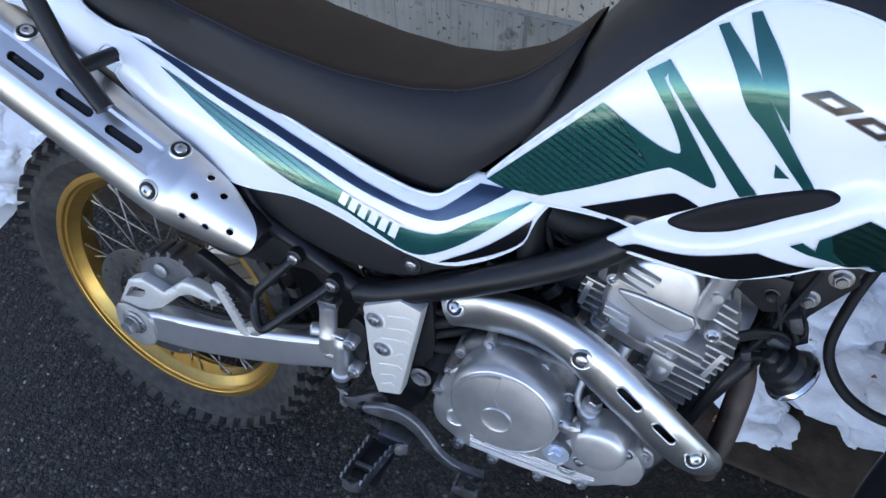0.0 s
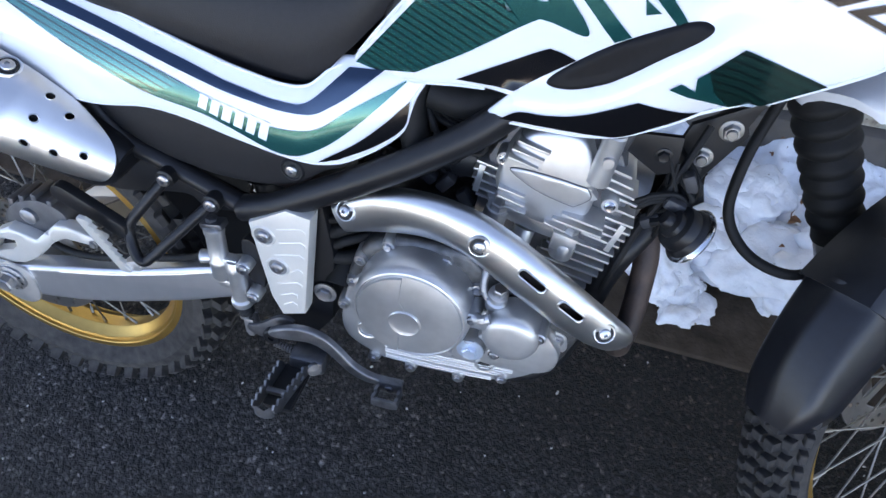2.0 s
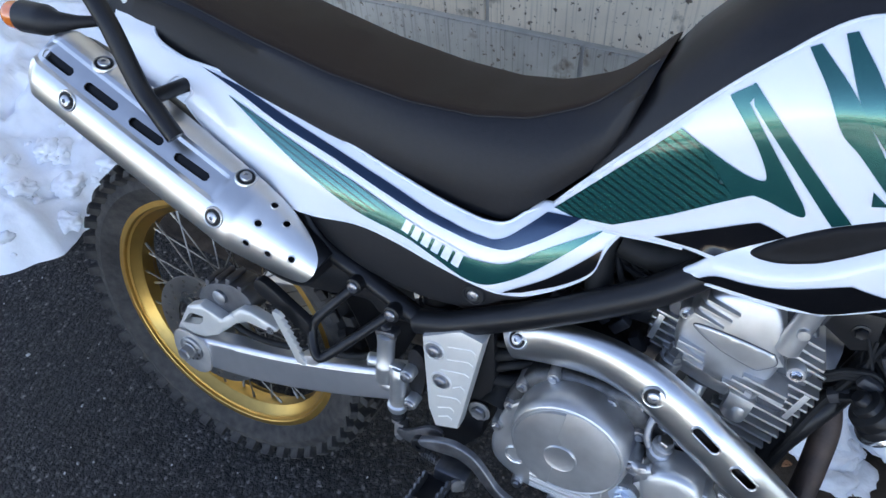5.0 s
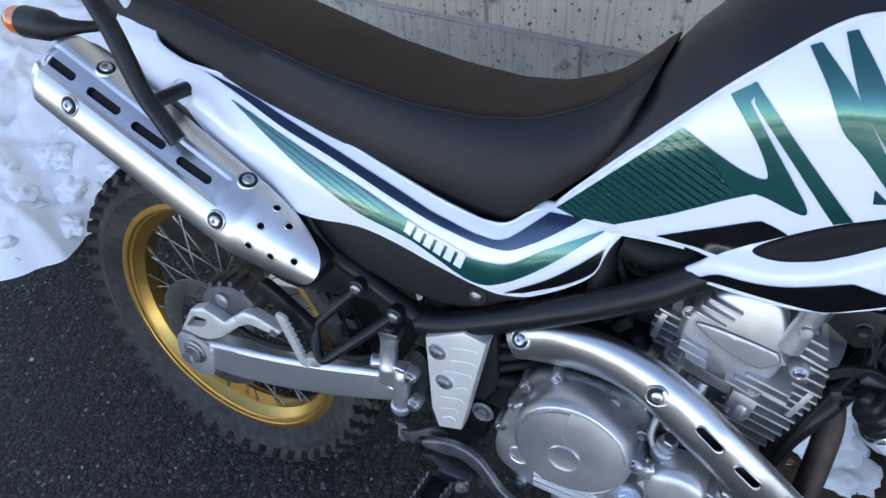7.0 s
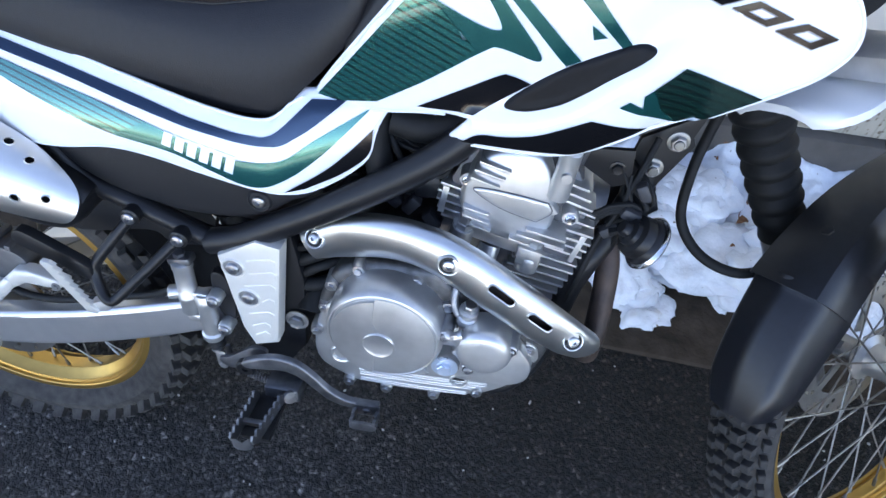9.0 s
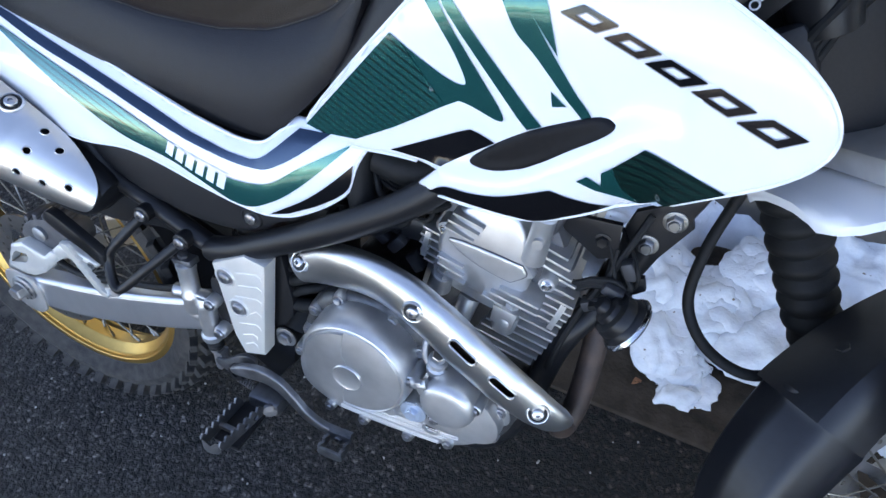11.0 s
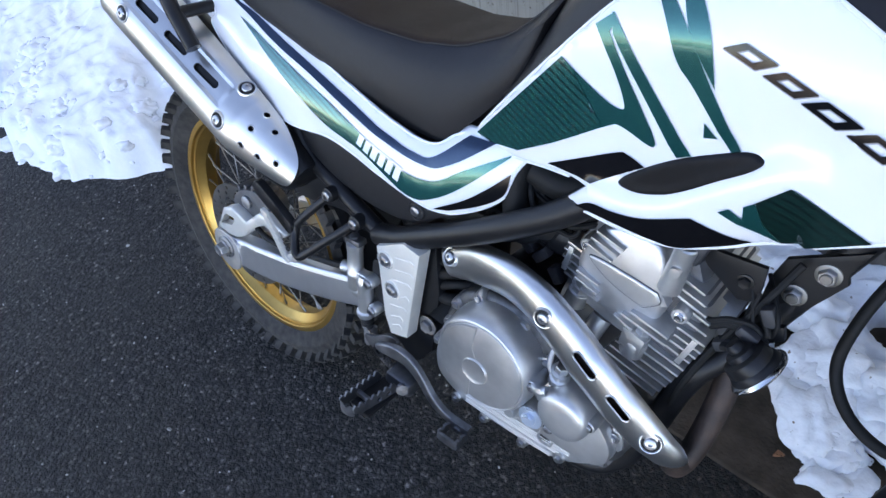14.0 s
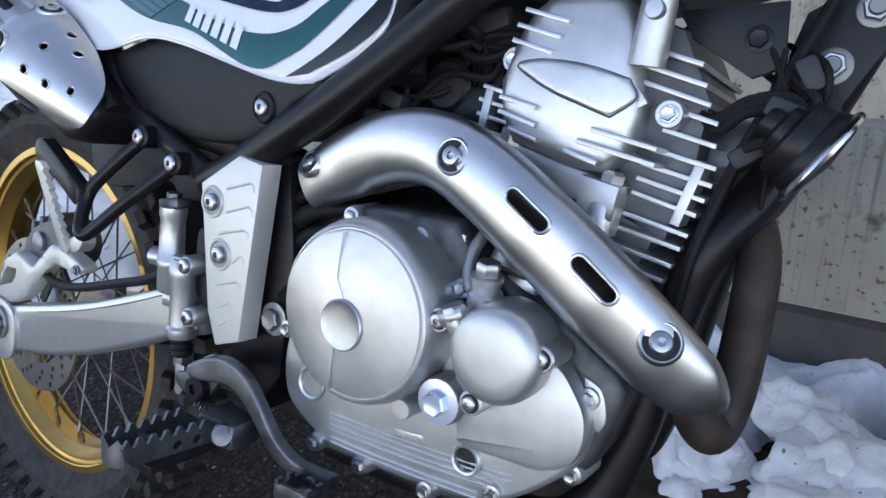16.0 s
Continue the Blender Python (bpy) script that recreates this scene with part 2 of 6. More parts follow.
def flat_mesh(outline, holes=(), step=0.01, ring=0.0):
    """Triangles over the outline less its holes, with inner points every step and a loop of points at ring from the rim."""
    loops = []
    for loop in (outline, *holes):
        out = []
        for i, p in enumerate(loop):
            q = loop[(i + 1) % len(loop)]
            length = math.hypot(q[0] - p[0], q[1] - p[1])
            if length < 1e-6:
                continue
            k = max(1, int(length / (step * 1.5)))
            out += [(p[0] + (q[0] - p[0]) * j / k, p[1] + (q[1] - p[1]) * j / k) for j in range(k)]
        loops.append(out)
    a = np.array(loops[0])
    lo, hi = a.min(0), a.max(0)
    nx, ny = int((hi[0] - lo[0]) / step) + 2, int((hi[1] - lo[1]) / step) + 2
    grid = np.array([(lo[0] + (i + 0.5 * (j % 2)) * step, lo[1] + j * step) for i in range(nx) for j in range(ny)])
    extra = []
    gap = 0.4 * step
    if ring:
        for loop in loops[:1]:
            c = np.array(loop)
            d = np.roll(c, -1, 0) - np.roll(c, 1, 0)
            nrm = np.stack([-d[:, 1], d[:, 0]], 1) / np.maximum(np.hypot(*d.T), 1e-9)[:, None]
            for f in (0.5, 1.0):
                for sgn in (1, -1):
                    q = c + sgn * nrm * ring * f
                    extra.append(q[inside(q, loops[0]) & (away(q, loops) > 0.9 * ring * f)])
        gap = ring * 1.35
    keep = inside(grid, loops[0])
    for h in loops[1:]:
        keep &= ~inside(grid, h)
    grid = grid[keep]
    if len(grid):
        grid = grid[away(grid, loops) > gap]
    pts, edges = [], []
    for loop in loops:
        n0 = len(pts)
        pts += loop
        edges += [(n0 + i, n0 + (i + 1) % len(loop)) for i in range(len(loop))]
    pts += [tuple(q) for s in (*extra, grid) for q in s]
    vs, _, tris, _, _, _ = delaunay_2d_cdt([Vector(q) for q in pts], edges, [], 0, 1e-7)
    vs = np.array([tuple(v) for v in vs])
    cen = np.array([vs[list(t)].mean(0) for t in tris])
    ok = inside(cen, loops[0])
    for h in loops[1:]:
        ok &= ~inside(cen, h)
    return vs, [t for t, k in zip(tris, ok) if k], loops


def panel(outline, surf, thick=0.003, step=0.02, holes=(), inset=0.0, drop=0.0):
    """A shell with this side outline (u, v), lying on w = surf(u, v), its edge rolled in by drop over inset."""
    vs, tris, loops = flat_mesh(outline, holes, step, inset)
    near = away(vs, loops[:1]) if inset else np.ones(len(vs))
    bm = bmesh.new()
    new_v = []
    for (u, v), d in zip(vs, near):
        w = surf(u, v)
        if inset:
            w -= drop * max(0.0, 1 - d / inset) ** 2
        new_v.append(bm.verts.new(P(u, v, w)))
    for t in tris:
        bm.faces.new([new_v[i] for i in t])
    bmesh.ops.delete(bm, geom=[v for v in bm.verts if not v.link_faces], context="VERTS")
    if thick:
        got = bmesh.ops.extrude_face_region(bm, geom=bm.faces[:])
        for v in got["geom"]:
            if isinstance(v, bmesh.types.BMVert):
                v.co.y += thick
    return bm


def prism(outline, w0, w1, bevel=0.0, segments=2, bm=None):
    """The outline (u, v) made solid from w0 to w1, its edges rounded."""
    bm2 = bmesh.new()
    a = [bm2.verts.new(P(p[0], p[1], w1)) for p in outline]
    b = [bm2.verts.new(P(p[0], p[1], w0)) for p in outline]
    k = len(a)
    bm2.faces.new(a)
    bm2.faces.new(b[::-1])
    for i in range(k):
        bm2.faces.new((a[i], b[i], b[(i + 1) % k], a[(i + 1) % k]))
    bmesh.ops.recalc_face_normals(bm2, faces=bm2.faces)
    if bevel:
        es = [e for e in bm2.edges if all(abs(v.co.y + w1) < 1e-6 for v in e.verts)]
        bmesh.ops.bevel(bm2, geom=es, offset=bevel, segments=segments, affect="EDGES", profile=0.6)
    bmesh.ops.triangulate(bm2, faces=[f for f in bm2.faces if len(f.verts) > 4])
    if bm is None:
        return bm2
    me = bpy.data.meshes.new("tmp")
    bm2.to_mesh(me)
    bm2.free()
    bm.from_mesh(me)
    bpy.data.meshes.remove(me)
    return bm


def join(bm, other):
    me = bpy.data.meshes.new("tmp")
    other.to_mesh(me)
    other.free()
    bm.from_mesh(me)
    bpy.data.meshes.remove(me)
    return bm


def circle(cu, cv, r, n=24, squash=1.0):
    return [(cu + r * math.cos(2 * math.pi * i / n), cv + r * squash * math.sin(2 * math.pi * i / n)) for i in range(n)]


def slot(cu, cv, length, width, angle, n=6):
    """A long hole with round ends."""
    ca, sa = math.cos(angle), math.sin(angle)
    out = []
    for s, base in ((1, -math.pi / 2), (-1, math.pi / 2)):
        for i in range(n + 1):
            t = base + math.pi * i / n
            x, y = s * (length - width) / 2 + width / 2 * math.cos(t), width / 2 * math.sin(t)
            out.append((cu + x * ca - y * sa, cv + x * sa + y * ca))
    return out


_bolts = {}


def bolt(parent, at, axis=(0, -1, 0), r=0.008, kind="hex", name="bolt", material=None, flange=1.35, high=0.6):
    """A bolt head: a flange with a hexagon, or a round head with a socket."""
    key = (kind, round(r, 4), material.name if material else "", flange, high)
    if key not in _bolts:
        bm = bmesh.new()
        if kind == "hex":
            lathe(bm, [(r * flange, 0), (r * flange, r * 0.18), (r * 1.1, r * 0.26)], (0, 0, 0), (0, 0, 1), 20)
            lathe(bm, [(r, r * 0.2), (r, r * (high + 0.1)), (r * 0.85, r * (high + 0.25)), (r * 0.5, r * (high + 0.18))], (0, 0, 0), (0, 0, 1), 6)
        else:
            lathe(bm, [(r, 0), (r, r * 0.35), (r * 0.86, r * 0.55), (r * 0.5, r * 0.64), (r * 0.38, r * 0.64), (r * 0.36, r * 0.2), (0.0001, r * 0.15)],
                  (0, 0, 0), (0, 0, 1), 20)
        _bolts[key] = finish(bm, name, material or CHROME, 30)
    ob = new(name, _bolts[key])
    ob.parent = parent
    ob.matrix_local = Matrix.Translation(at) @ Vector(axis).to_track_quat("Z", "Y").to_matrix().to_4x4()
    return ob


def wrapped(outline, place, thick=0.002, step=0.008, holes=()):
    """A shell cut flat with its holes in (a, b) and then laid onto a round body by place(a, b, depth)."""
    vs, tris, loops = flat_mesh(outline, holes, step)
    bm = bmesh.new()
    top = [bm.verts.new(place(a, b, 0.0)) for a, b in vs]
    low = [bm.verts.new(place(a, b, thick)) for a, b in vs]
    count = collections.Counter()
    for t in tris:
        bm.faces.new([top[i] for i in t])
        bm.faces.new([low[i] for i in reversed(t)])
        for i in range(3):
            count[tuple(sorted((t[i], t[i - 1])))] += 1
    for (i, j), k in count.items():
        if k == 1:
            bm.faces.new((top[i], top[j], low[j], low[i]))
    bmesh.ops.delete(bm, geom=[v for v in bm.verts if not v.link_faces], context="VERTS")
    return bm


def pointed_slot(cs, cq, length, width, lean=0.0):
    """A long hole with blunt pointed ends."""
    h, k = length / 2, width / 2
    pts = [(-h, -k * 0.45), (-h + k * 0.6, -k), (h - k * 0.6, -k), (h, -k * 0.45), (h, k * 0.45), (h - k * 0.6, k), (-h + k * 0.6, k), (-h, k * 0.45)]
    return [(cs + x - y * lean, cq + y + x * lean) for x, y in pts]


def cup(parent, at, axis, rim, r=0.0085, material=None, kind="socket", bolt_material=None, gap_material=None):
    """A bolt in a pressed cup ring; a flat disc paints the shaded gap round its head."""
    out = Vector(axis).normalized()
    bm = bmesh.new()
    lathe(bm, [(rim * 1.16, -0.003), (rim * 1.08, 0.0008), (rim * 1.00, 0.0018), (rim * 0.92, 0.0016), (rim * 0.86, 0.0)], at, out, 28, caps=False)
    part("bolt_cup", bm, material or STEEL, parent)
    bm = bmesh.new()
    lathe(bm, [(rim * 0.93, 0.0), (0.0001, 0.0003)], Vector(at) + out * 0.0003, out, 20)
    part("bolt_shade_disc", bm, gap_material or DARK_FILL, parent)
    return bolt(parent, Vector(at) + out * 0.0004, out, r=rim * 0.58, kind=kind, material=bolt_material or BOLT)

# ---- setting ----
def ground_material():
    m = mat("asphalt", (0.0200, 0.0190, 0.0190), 0.74, 0, 0.35, 130, 0.0, color2=(0.0445, 0.0425, 0.0420), spec=0.35, rough_var=0.12, big=3.0)
    n, l = m.node_tree.nodes, m.node_tree.links
    b = n["Principled BSDF"]
    tc = n.new("ShaderNodeTexCoord")
    vo = n.new("ShaderNodeTexVoronoi")
    vo.inputs["Scale"].default_value = 125
    warp, lift = n.new("ShaderNodeTexNoise"), n.new("ShaderNodeVectorMath")
    warp.inputs["Scale"].default_value, warp.inputs["Detail"].default_value = 90, 2
    l.new(tc.outputs["Object"], warp.inputs["Vector"])
    lift.operation, lift.inputs[1].default_value = "MULTIPLY_ADD", (0.012, 0.012, 0.012)
    l.new(warp.outputs["Color"], lift.inputs[0])
    l.new(tc.outputs["Object"], lift.inputs[2])
    l.new(lift.outputs[0], vo.inputs["Vector"])
    small = n.new("ShaderNodeTexVoronoi")
    small.inputs["Scale"].default_value = 330
    l.new(lift.outputs[0], small.inputs["Vector"])
    nz = n.new("ShaderNodeTexNoise")
    nz.inputs["Scale"].default_value, nz.inputs["Detail"].default_value = 70, 6
    l.new(tc.outputs["Object"], nz.inputs["Vector"])
    add = n.new("ShaderNodeMath")
    add.operation = "MULTIPLY_ADD"
    add.inputs[1].default_value = -1.0
    l.new(vo.outputs["Distance"], add.inputs[0])
    grit = n.new("ShaderNodeMath")
    grit.operation, grit.inputs[1].default_value = "MULTIPLY_ADD", -0.45
    l.new(small.outputs["Distance"], grit.inputs[0])
    l.new(nz.outputs["Fac"], grit.inputs[2])
    l.new(grit.outputs[0], add.inputs[2])
    bp = n.new("ShaderNodeBump")
    bp.inputs["Strength"].default_value, bp.inputs["Distance"].default_value = 1.0, 0.006
    l.new(add.outputs[0], bp.inputs["Height"])
    l.new(bp.outputs[0], b.inputs["Normal"])
    # single stones differ in tone
    old = b.inputs["Base Color"].links[0].from_socket
    sep = n.new("ShaderNodeSeparateColor")
    l.new(vo.outputs["Color"], sep.inputs[0])
    ramp = n.new("ShaderNodeValToRGB")
    e = ramp.color_ramp.elements
    e[0].position, e[0].color = 0.0, (0.36, 0.36, 0.36, 1)
    e[1].position, e[1].color = 0.78, (1.6, 1.6, 1.6, 1)
    for at, k in ((0.955, 2.3), (0.993, 5.0)):
        x = e.new(at)
        x.color = (k, k * 0.98, k * 0.95, 1)
    l.new(sep.outputs[0], ramp.inputs[0])
    mx = n.new("ShaderNodeMix")
    mx.data_type, mx.blend_type = "RGBA", "MULTIPLY"
    mx.inputs["Factor"].default_value = 1.0
    l.new(old, mx.inputs[6])
    l.new(ramp.outputs[0], mx.inputs[7])
    # dark binder between the stones
    gap = n.new("ShaderNodeMapRange")
    gap.inputs["From Min"].default_value, gap.inputs["From Max"].default_value = 0.25, 0.62
    gap.inputs["To Min"].default_value, gap.inputs["To Max"].default_value = 1.12, 0.42
    l.new(vo.outputs["Distance"], gap.inputs["Value"])
    mg = n.new("ShaderNodeMix")
    mg.data_type, mg.blend_type = "RGBA", "MULTIPLY"
    mg.inputs["Factor"].default_value = 1.0
    l.new(mx.outputs[2], mg.inputs[6])
    l.new(gap.outputs[0], mg.inputs[7])
    # shade and brown dirt under the front end, painted in with a ragged edge
    away_from, edge_noise, spread, shade_mask = n.new("ShaderNodeVectorMath"), n.new("ShaderNodeTexNoise"), n.new("ShaderNodeMath"), n.new("ShaderNodeMapRange")
    flat_pos = n.new("ShaderNodeVectorMath")
    flat_pos.operation, flat_pos.inputs[1].default_value, flat_pos.inputs[2].default_value = "MULTIPLY_ADD", (0.75, 1.25, 0), (-0.88, -0.30, 0)
    l.new(tc.outputs["Object"], flat_pos.inputs[0])
    away_from.operation = "LENGTH"
    l.new(flat_pos.outputs[0], away_from.inputs[0])
    edge_noise.inputs["Scale"].default_value, edge_noise.inputs["Detail"].default_value = 7, 5
    l.new(tc.outputs["Object"], edge_noise.inputs["Vector"])
    spread.operation, spread.inputs[1].default_value = "MULTIPLY_ADD", 0.30
    l.new(edge_noise.outputs["Fac"], spread.inputs[0])
    l.new(away_from.outputs["Value"], spread.inputs[2])
    shade_mask.inputs["From Min"].default_value, shade_mask.inputs["From Max"].default_value = 0.38, 0.85
    l.new(spread.outputs[0], shade_mask.inputs["Value"])
    shade_mix = n.new("ShaderNodeMix")
    shade_mix.data_type, shade_mix.blend_type = "RGBA", "MULTIPLY"
    shade_mix.inputs["Factor"].default_value = 1.0
    tint = n.new("ShaderNodeMix")
    tint.data_type = "RGBA"
    tint.inputs[6].default_value, tint.inputs[7].default_value = (0.48, 0.39, 0.32, 1), (1.10, 1.06, 1.02, 1)
    l.new(shade_mask.outputs[0], tint.inputs["Factor"])
    l.new(mg.outputs[2], shade_mix.inputs[6])
    l.new(tint.outputs[2], shade_mix.inputs[7])
    l.new(shade_mix.outputs[2], b.inputs["Base Color"])
    return m


ASPHALT = ground_material()
CONCRETE = mat("wall_concrete", (0.78, 0.665, 0.515), 0.8, 0, 0.14, 14, 0.5, 90, big=2.0)
FOOTING = mat("dark_footing", (0.07, 0.062, 0.055), 0.8, 0, 0.3, 20, 0.5, 120)
GUTTER = mat("dirty_gutter_concrete", (0.030, 0.0225, 0.0165), 0.85, 0, 0.35, 25, 1.0, 120, color2=(0.066, 0.049, 0.036), spec=0.15)
SNOW = mat("old_snow", (0.74, 0.755, 0.775), 0.6, 0, 0.07, 60, 0.8, 110, rough_var=0.1, big=9.0)


def specked(m):
    """Small bits of dirt and bark lying on the snow."""
    n, l = m.node_tree.nodes, m.node_tree.links
    b = n["Principled BSDF"]
    tc, nz, rp, mx = n.new("ShaderNodeTexCoord"), n.new("ShaderNodeTexNoise"), n.new("ShaderNodeValToRGB"), n.new("ShaderNodeMix")
    nz.inputs["Scale"].default_value, nz.inputs["Detail"].default_value = 85, 1
    l.new(tc.outputs["Object"], nz.inputs["Vector"])
    rp.color_ramp.elements[0].position, rp.color_ramp.elements[1].position = 0.745, 0.77
    l.new(nz.outputs["Fac"], rp.inputs[0])
    mx.data_type = "RGBA"
    l.new(rp.outputs[0], mx.inputs["Factor"])
    l.new(b.inputs["Base Color"].links[0].from_socket, mx.inputs[6])
    mx.inputs[7].default_value = (0.22, 0.17, 0.12, 1)
    l.new(mx.outputs[2], b.inputs["Base Color"])


specked(SNOW)
# brighter, speckless copy of the snow: the rear bank's light is in its colour
LIT_SNOW = mat("smooth_lit_snow", (0.86, 0.875, 0.895), 0.6, 0, 0.03, 40, 0.45, 80, rough_var=0.1)
for _m in (SNOW, LIT_SNOW):
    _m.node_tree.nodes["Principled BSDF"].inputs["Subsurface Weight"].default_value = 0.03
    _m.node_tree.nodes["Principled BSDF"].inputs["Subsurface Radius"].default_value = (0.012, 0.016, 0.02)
BEIGE = mat("reflection_wall_render", (0.42, 0.39, 0.34), 0.9, 0, 0.08, 3, 0.1, 20)


def weathered_concrete(m):
    """Vertical board marks and brown pock marks."""
    n, l = m.node_tree.nodes, m.node_tree.links
    b = n["Principled BSDF"]
    tc, mp = n.new("ShaderNodeTexCoord"), n.new("ShaderNodeMapping")
    mp.inputs["Scale"].default_value = (150, 1, 2.2)
    l.new(tc.outputs["Object"], mp.inputs["Vector"])
    st = n.new("ShaderNodeTexNoise")
    st.inputs["Scale"].default_value = 1.0
    l.new(mp.outputs[0], st.inputs["Vector"])
    bp = n.new("ShaderNodeBump")
    bp.inputs["Strength"].default_value, bp.inputs["Distance"].default_value = 0.5, 0.003
    l.new(st.outputs["Fac"], bp.inputs["Height"])
    l.new(b.inputs["Normal"].links[0].from_socket, bp.inputs["Normal"])
    l.new(bp.outputs[0], b.inputs["Normal"])
    pk = n.new("ShaderNodeTexNoise")
    pk.inputs["Scale"].default_value, pk.inputs["Detail"].default_value = 75, 2
    l.new(tc.outputs["Object"], pk.inputs["Vector"])
    rp = n.new("ShaderNodeValToRGB")
    rp.color_ramp.elements[0].position, rp.color_ramp.elements[1].position = 0.62, 0.70
    l.new(pk.outputs["Fac"], rp.inputs[0])
    mx = n.new("ShaderNodeMix")
    mx.data_type = "RGBA"
    dots = n.new("ShaderNodeTexNoise")
    dots.inputs["Scale"].default_value, dots.inputs["Detail"].default_value = 17, 5
    l.new(tc.outputs["Object"], dots.inputs["Vector"])
    rd = n.new("ShaderNodeValToRGB")
    rd.color_ramp.elements[0].position, rd.color_ramp.elements[1].position = 0.60, 0.72
    l.new(dots.outputs["Fac"], rd.inputs[0])
    most = n.new("ShaderNodeMath")
    most.operation = "MAXIMUM"
    l.new(rp.outputs[0], most.inputs[0])
    l.new(rd.outputs[0], most.inputs[1])
    l.new(most.outputs[0], mx.inputs["Factor"])
    l.new(b.inputs["Base Color"].links[0].from_socket, mx.inputs[6])
    mx.inputs[7].default_value = (0.16, 0.12, 0.085, 1)
    run = n.new("ShaderNodeMapRange")
    run.inputs["From Min"].default_value, run.inputs["From Max"].default_value = 0.28, 0.46
    run.inputs["To Min"].default_value, run.inputs["To Max"].default_value = 0.62, 1.04
    l.new(st.outputs["Fac"], run.inputs["Value"])
    mr2 = n.new("ShaderNodeMix")
    mr2.data_type, mr2.blend_type = "RGBA", "MULTIPLY"
    mr2.inputs["Factor"].default_value = 1.0
    l.new(mx.outputs[2], mr2.inputs[6])
    l.new(run.outputs[0], mr2.inputs[7])
    info = n.new("ShaderNodeObjectInfo")
    tone = n.new("ShaderNodeMapRange")
    tone.inputs["To Min"].default_value, tone.inputs["To Max"].default_value = 0.86, 1.12
    l.new(info.outputs["Random"], tone.inputs["Value"])
    m3 = n.new("ShaderNodeMix")
    m3.data_type, m3.blend_type = "RGBA", "MULTIPLY"
    m3.inputs["Factor"].default_value = 1.0
    l.new(mr2.outputs[2], m3.inputs[6])
    l.new(tone.outputs[0], m3.inputs[7])
    l.new(m3.outputs[2], b.inputs["Base Color"])


# darker, slightly glossier tone of the wall concrete for the lowest course
LOW_CONCRETE = mat("low_wall_concrete", (0.42, 0.385, 0.32), 0.7, 0, 0.18, 14, 0.5, 90, big=2.0)
weathered_concrete(CONCRETE)
weathered_concrete(LOW_CONCRETE)

GROUND_Z = -0.006
bm = bmesh.new()
bmesh.ops.create_grid(bm, x_segments=1, y_segments=1, size=300, matrix=Matrix.Translation((0, 0, GROUND_Z)))
tagged(new("ground", finish(bm, "ground", ASPHALT)), "coarse dark grey asphalt with pale chips", "ground", kind="structure")

# wall line: it runs at 3 degrees to the bike
WALL = pose(0.6, 0.8, 0, 0, 0, -3)
LENGTH, COURSE, LOW = 1.05, 0.327, 0.168
bm = bmesh.new()
box(bm, (24, 0.16, 3.44), Matrix.Translation((0, 0.0865, 1.72)), 0)
wall = new("wall_north", finish(bm, "wall_north", mat("joint_mortar", (0.42, 0.40, 0.36), 0.9, 0, 0.15, 40, 0.4, 150)))
wall.matrix_world = WALL
tagged(wall, "weathered grey precast concrete block wall with open joints", "wall", kind="structure")
bm = bmesh.new()
box(bm, (LENGTH - 0.010, 0.05, COURSE - 0.014), Matrix(), 0.003)
panel_mesh = finish(bm, "concrete_panel", CONCRETE)
low_panel_mesh = panel_mesh.copy()
low_panel_mesh.materials[0] = LOW_CONCRETE
# courses above the second are unseen, added to block the sun
for row in range(10):
    for col in range(-9, 10):
        ob = new("concrete_panel", low_panel_mesh if row == 0 else panel_mesh)
        ob.parent = wall
        ob.location = (col * LENGTH + (0.316 if row % 2 == 0 else 0.089), 0.025, LOW + COURSE * (row + 0.5))
bm = bmesh.new()
box(bm, (24, 0.2, 0.4), Matrix.Translation((0, 0.075, -0.03)), 0.012)
ob = new("footing", finish(bm, "footing", FOOTING))
ob.matrix_world = WALL
tagged(ob, "dark concrete footing under the wall", "footing", kind="structure")
bm = bmesh.new()
box(bm, (24, 0.66, 0.1), Matrix.Translation((0, -0.215, -0.044)), 0.006)
ob = new("gutter", finish(bm, "gutter", GUTTER))
ob.matrix_world = WALL
tagged(ob, "brown dirt-stained concrete strip between asphalt and wall", "gutter", kind="structure")

# plain unseen wall far behind the camera, added for warm reflections
bm = bmesh.new()
box(bm, (90, 0.3, 0.7), Matrix.Translation((0, -24, 0.35)), 0)
tagged(new("reflection_wall", finish(bm, "reflection_wall", BEIGE)), "plain greyish wall, unseen, added for reflections", "wall", kind="structure")


def snow_bank(name, x0, x1, y0, y1, height, label, step=0.012, seed=0.0, lumps=0.03, material=None):
    """A lumpy bank: height(x, y) above the ground, cut off where it falls below it."""
    bm = bmesh.new()
    nx, ny = int((x1 - x0) / step), int((y1 - y0) / step)
    vs = {}
    for i in range(nx + 1):
        for j in range(ny + 1):
            x, y = x0 + i * step, y0 + j * step
            h = height(x, y)
            q = Vector((x * 7 + seed, y * 7, 1.7))
            if h > -0.2:
                big, mid = noise.noise(q * 0.9 + Vector((3, 1, 0))), noise.noise(q * 2.2)
                h += lumps * (0.5 - abs(big)) * 1.2 + lumps * 0.7 * (0.35 - abs(mid)) + 0.010 * noise.noise(q * 5.0) + 0.005 * noise.noise(q * 11.0) + 0.0025 * noise.noise(q * 24.0)
                pit = noise.noise(q * 1.7 + Vector((11, 5, 2)))
                h -= 0.05 * max(0.0, pit - 0.42) / 0.2
            if h > -0.16:
                side = 0.012 * noise.noise(q * 2.3 + Vector((9, 0, 0)))
                vs[i, j] = bm.verts.new((x + side, y + 0.012 * noise.noise(q * 2.1), h))
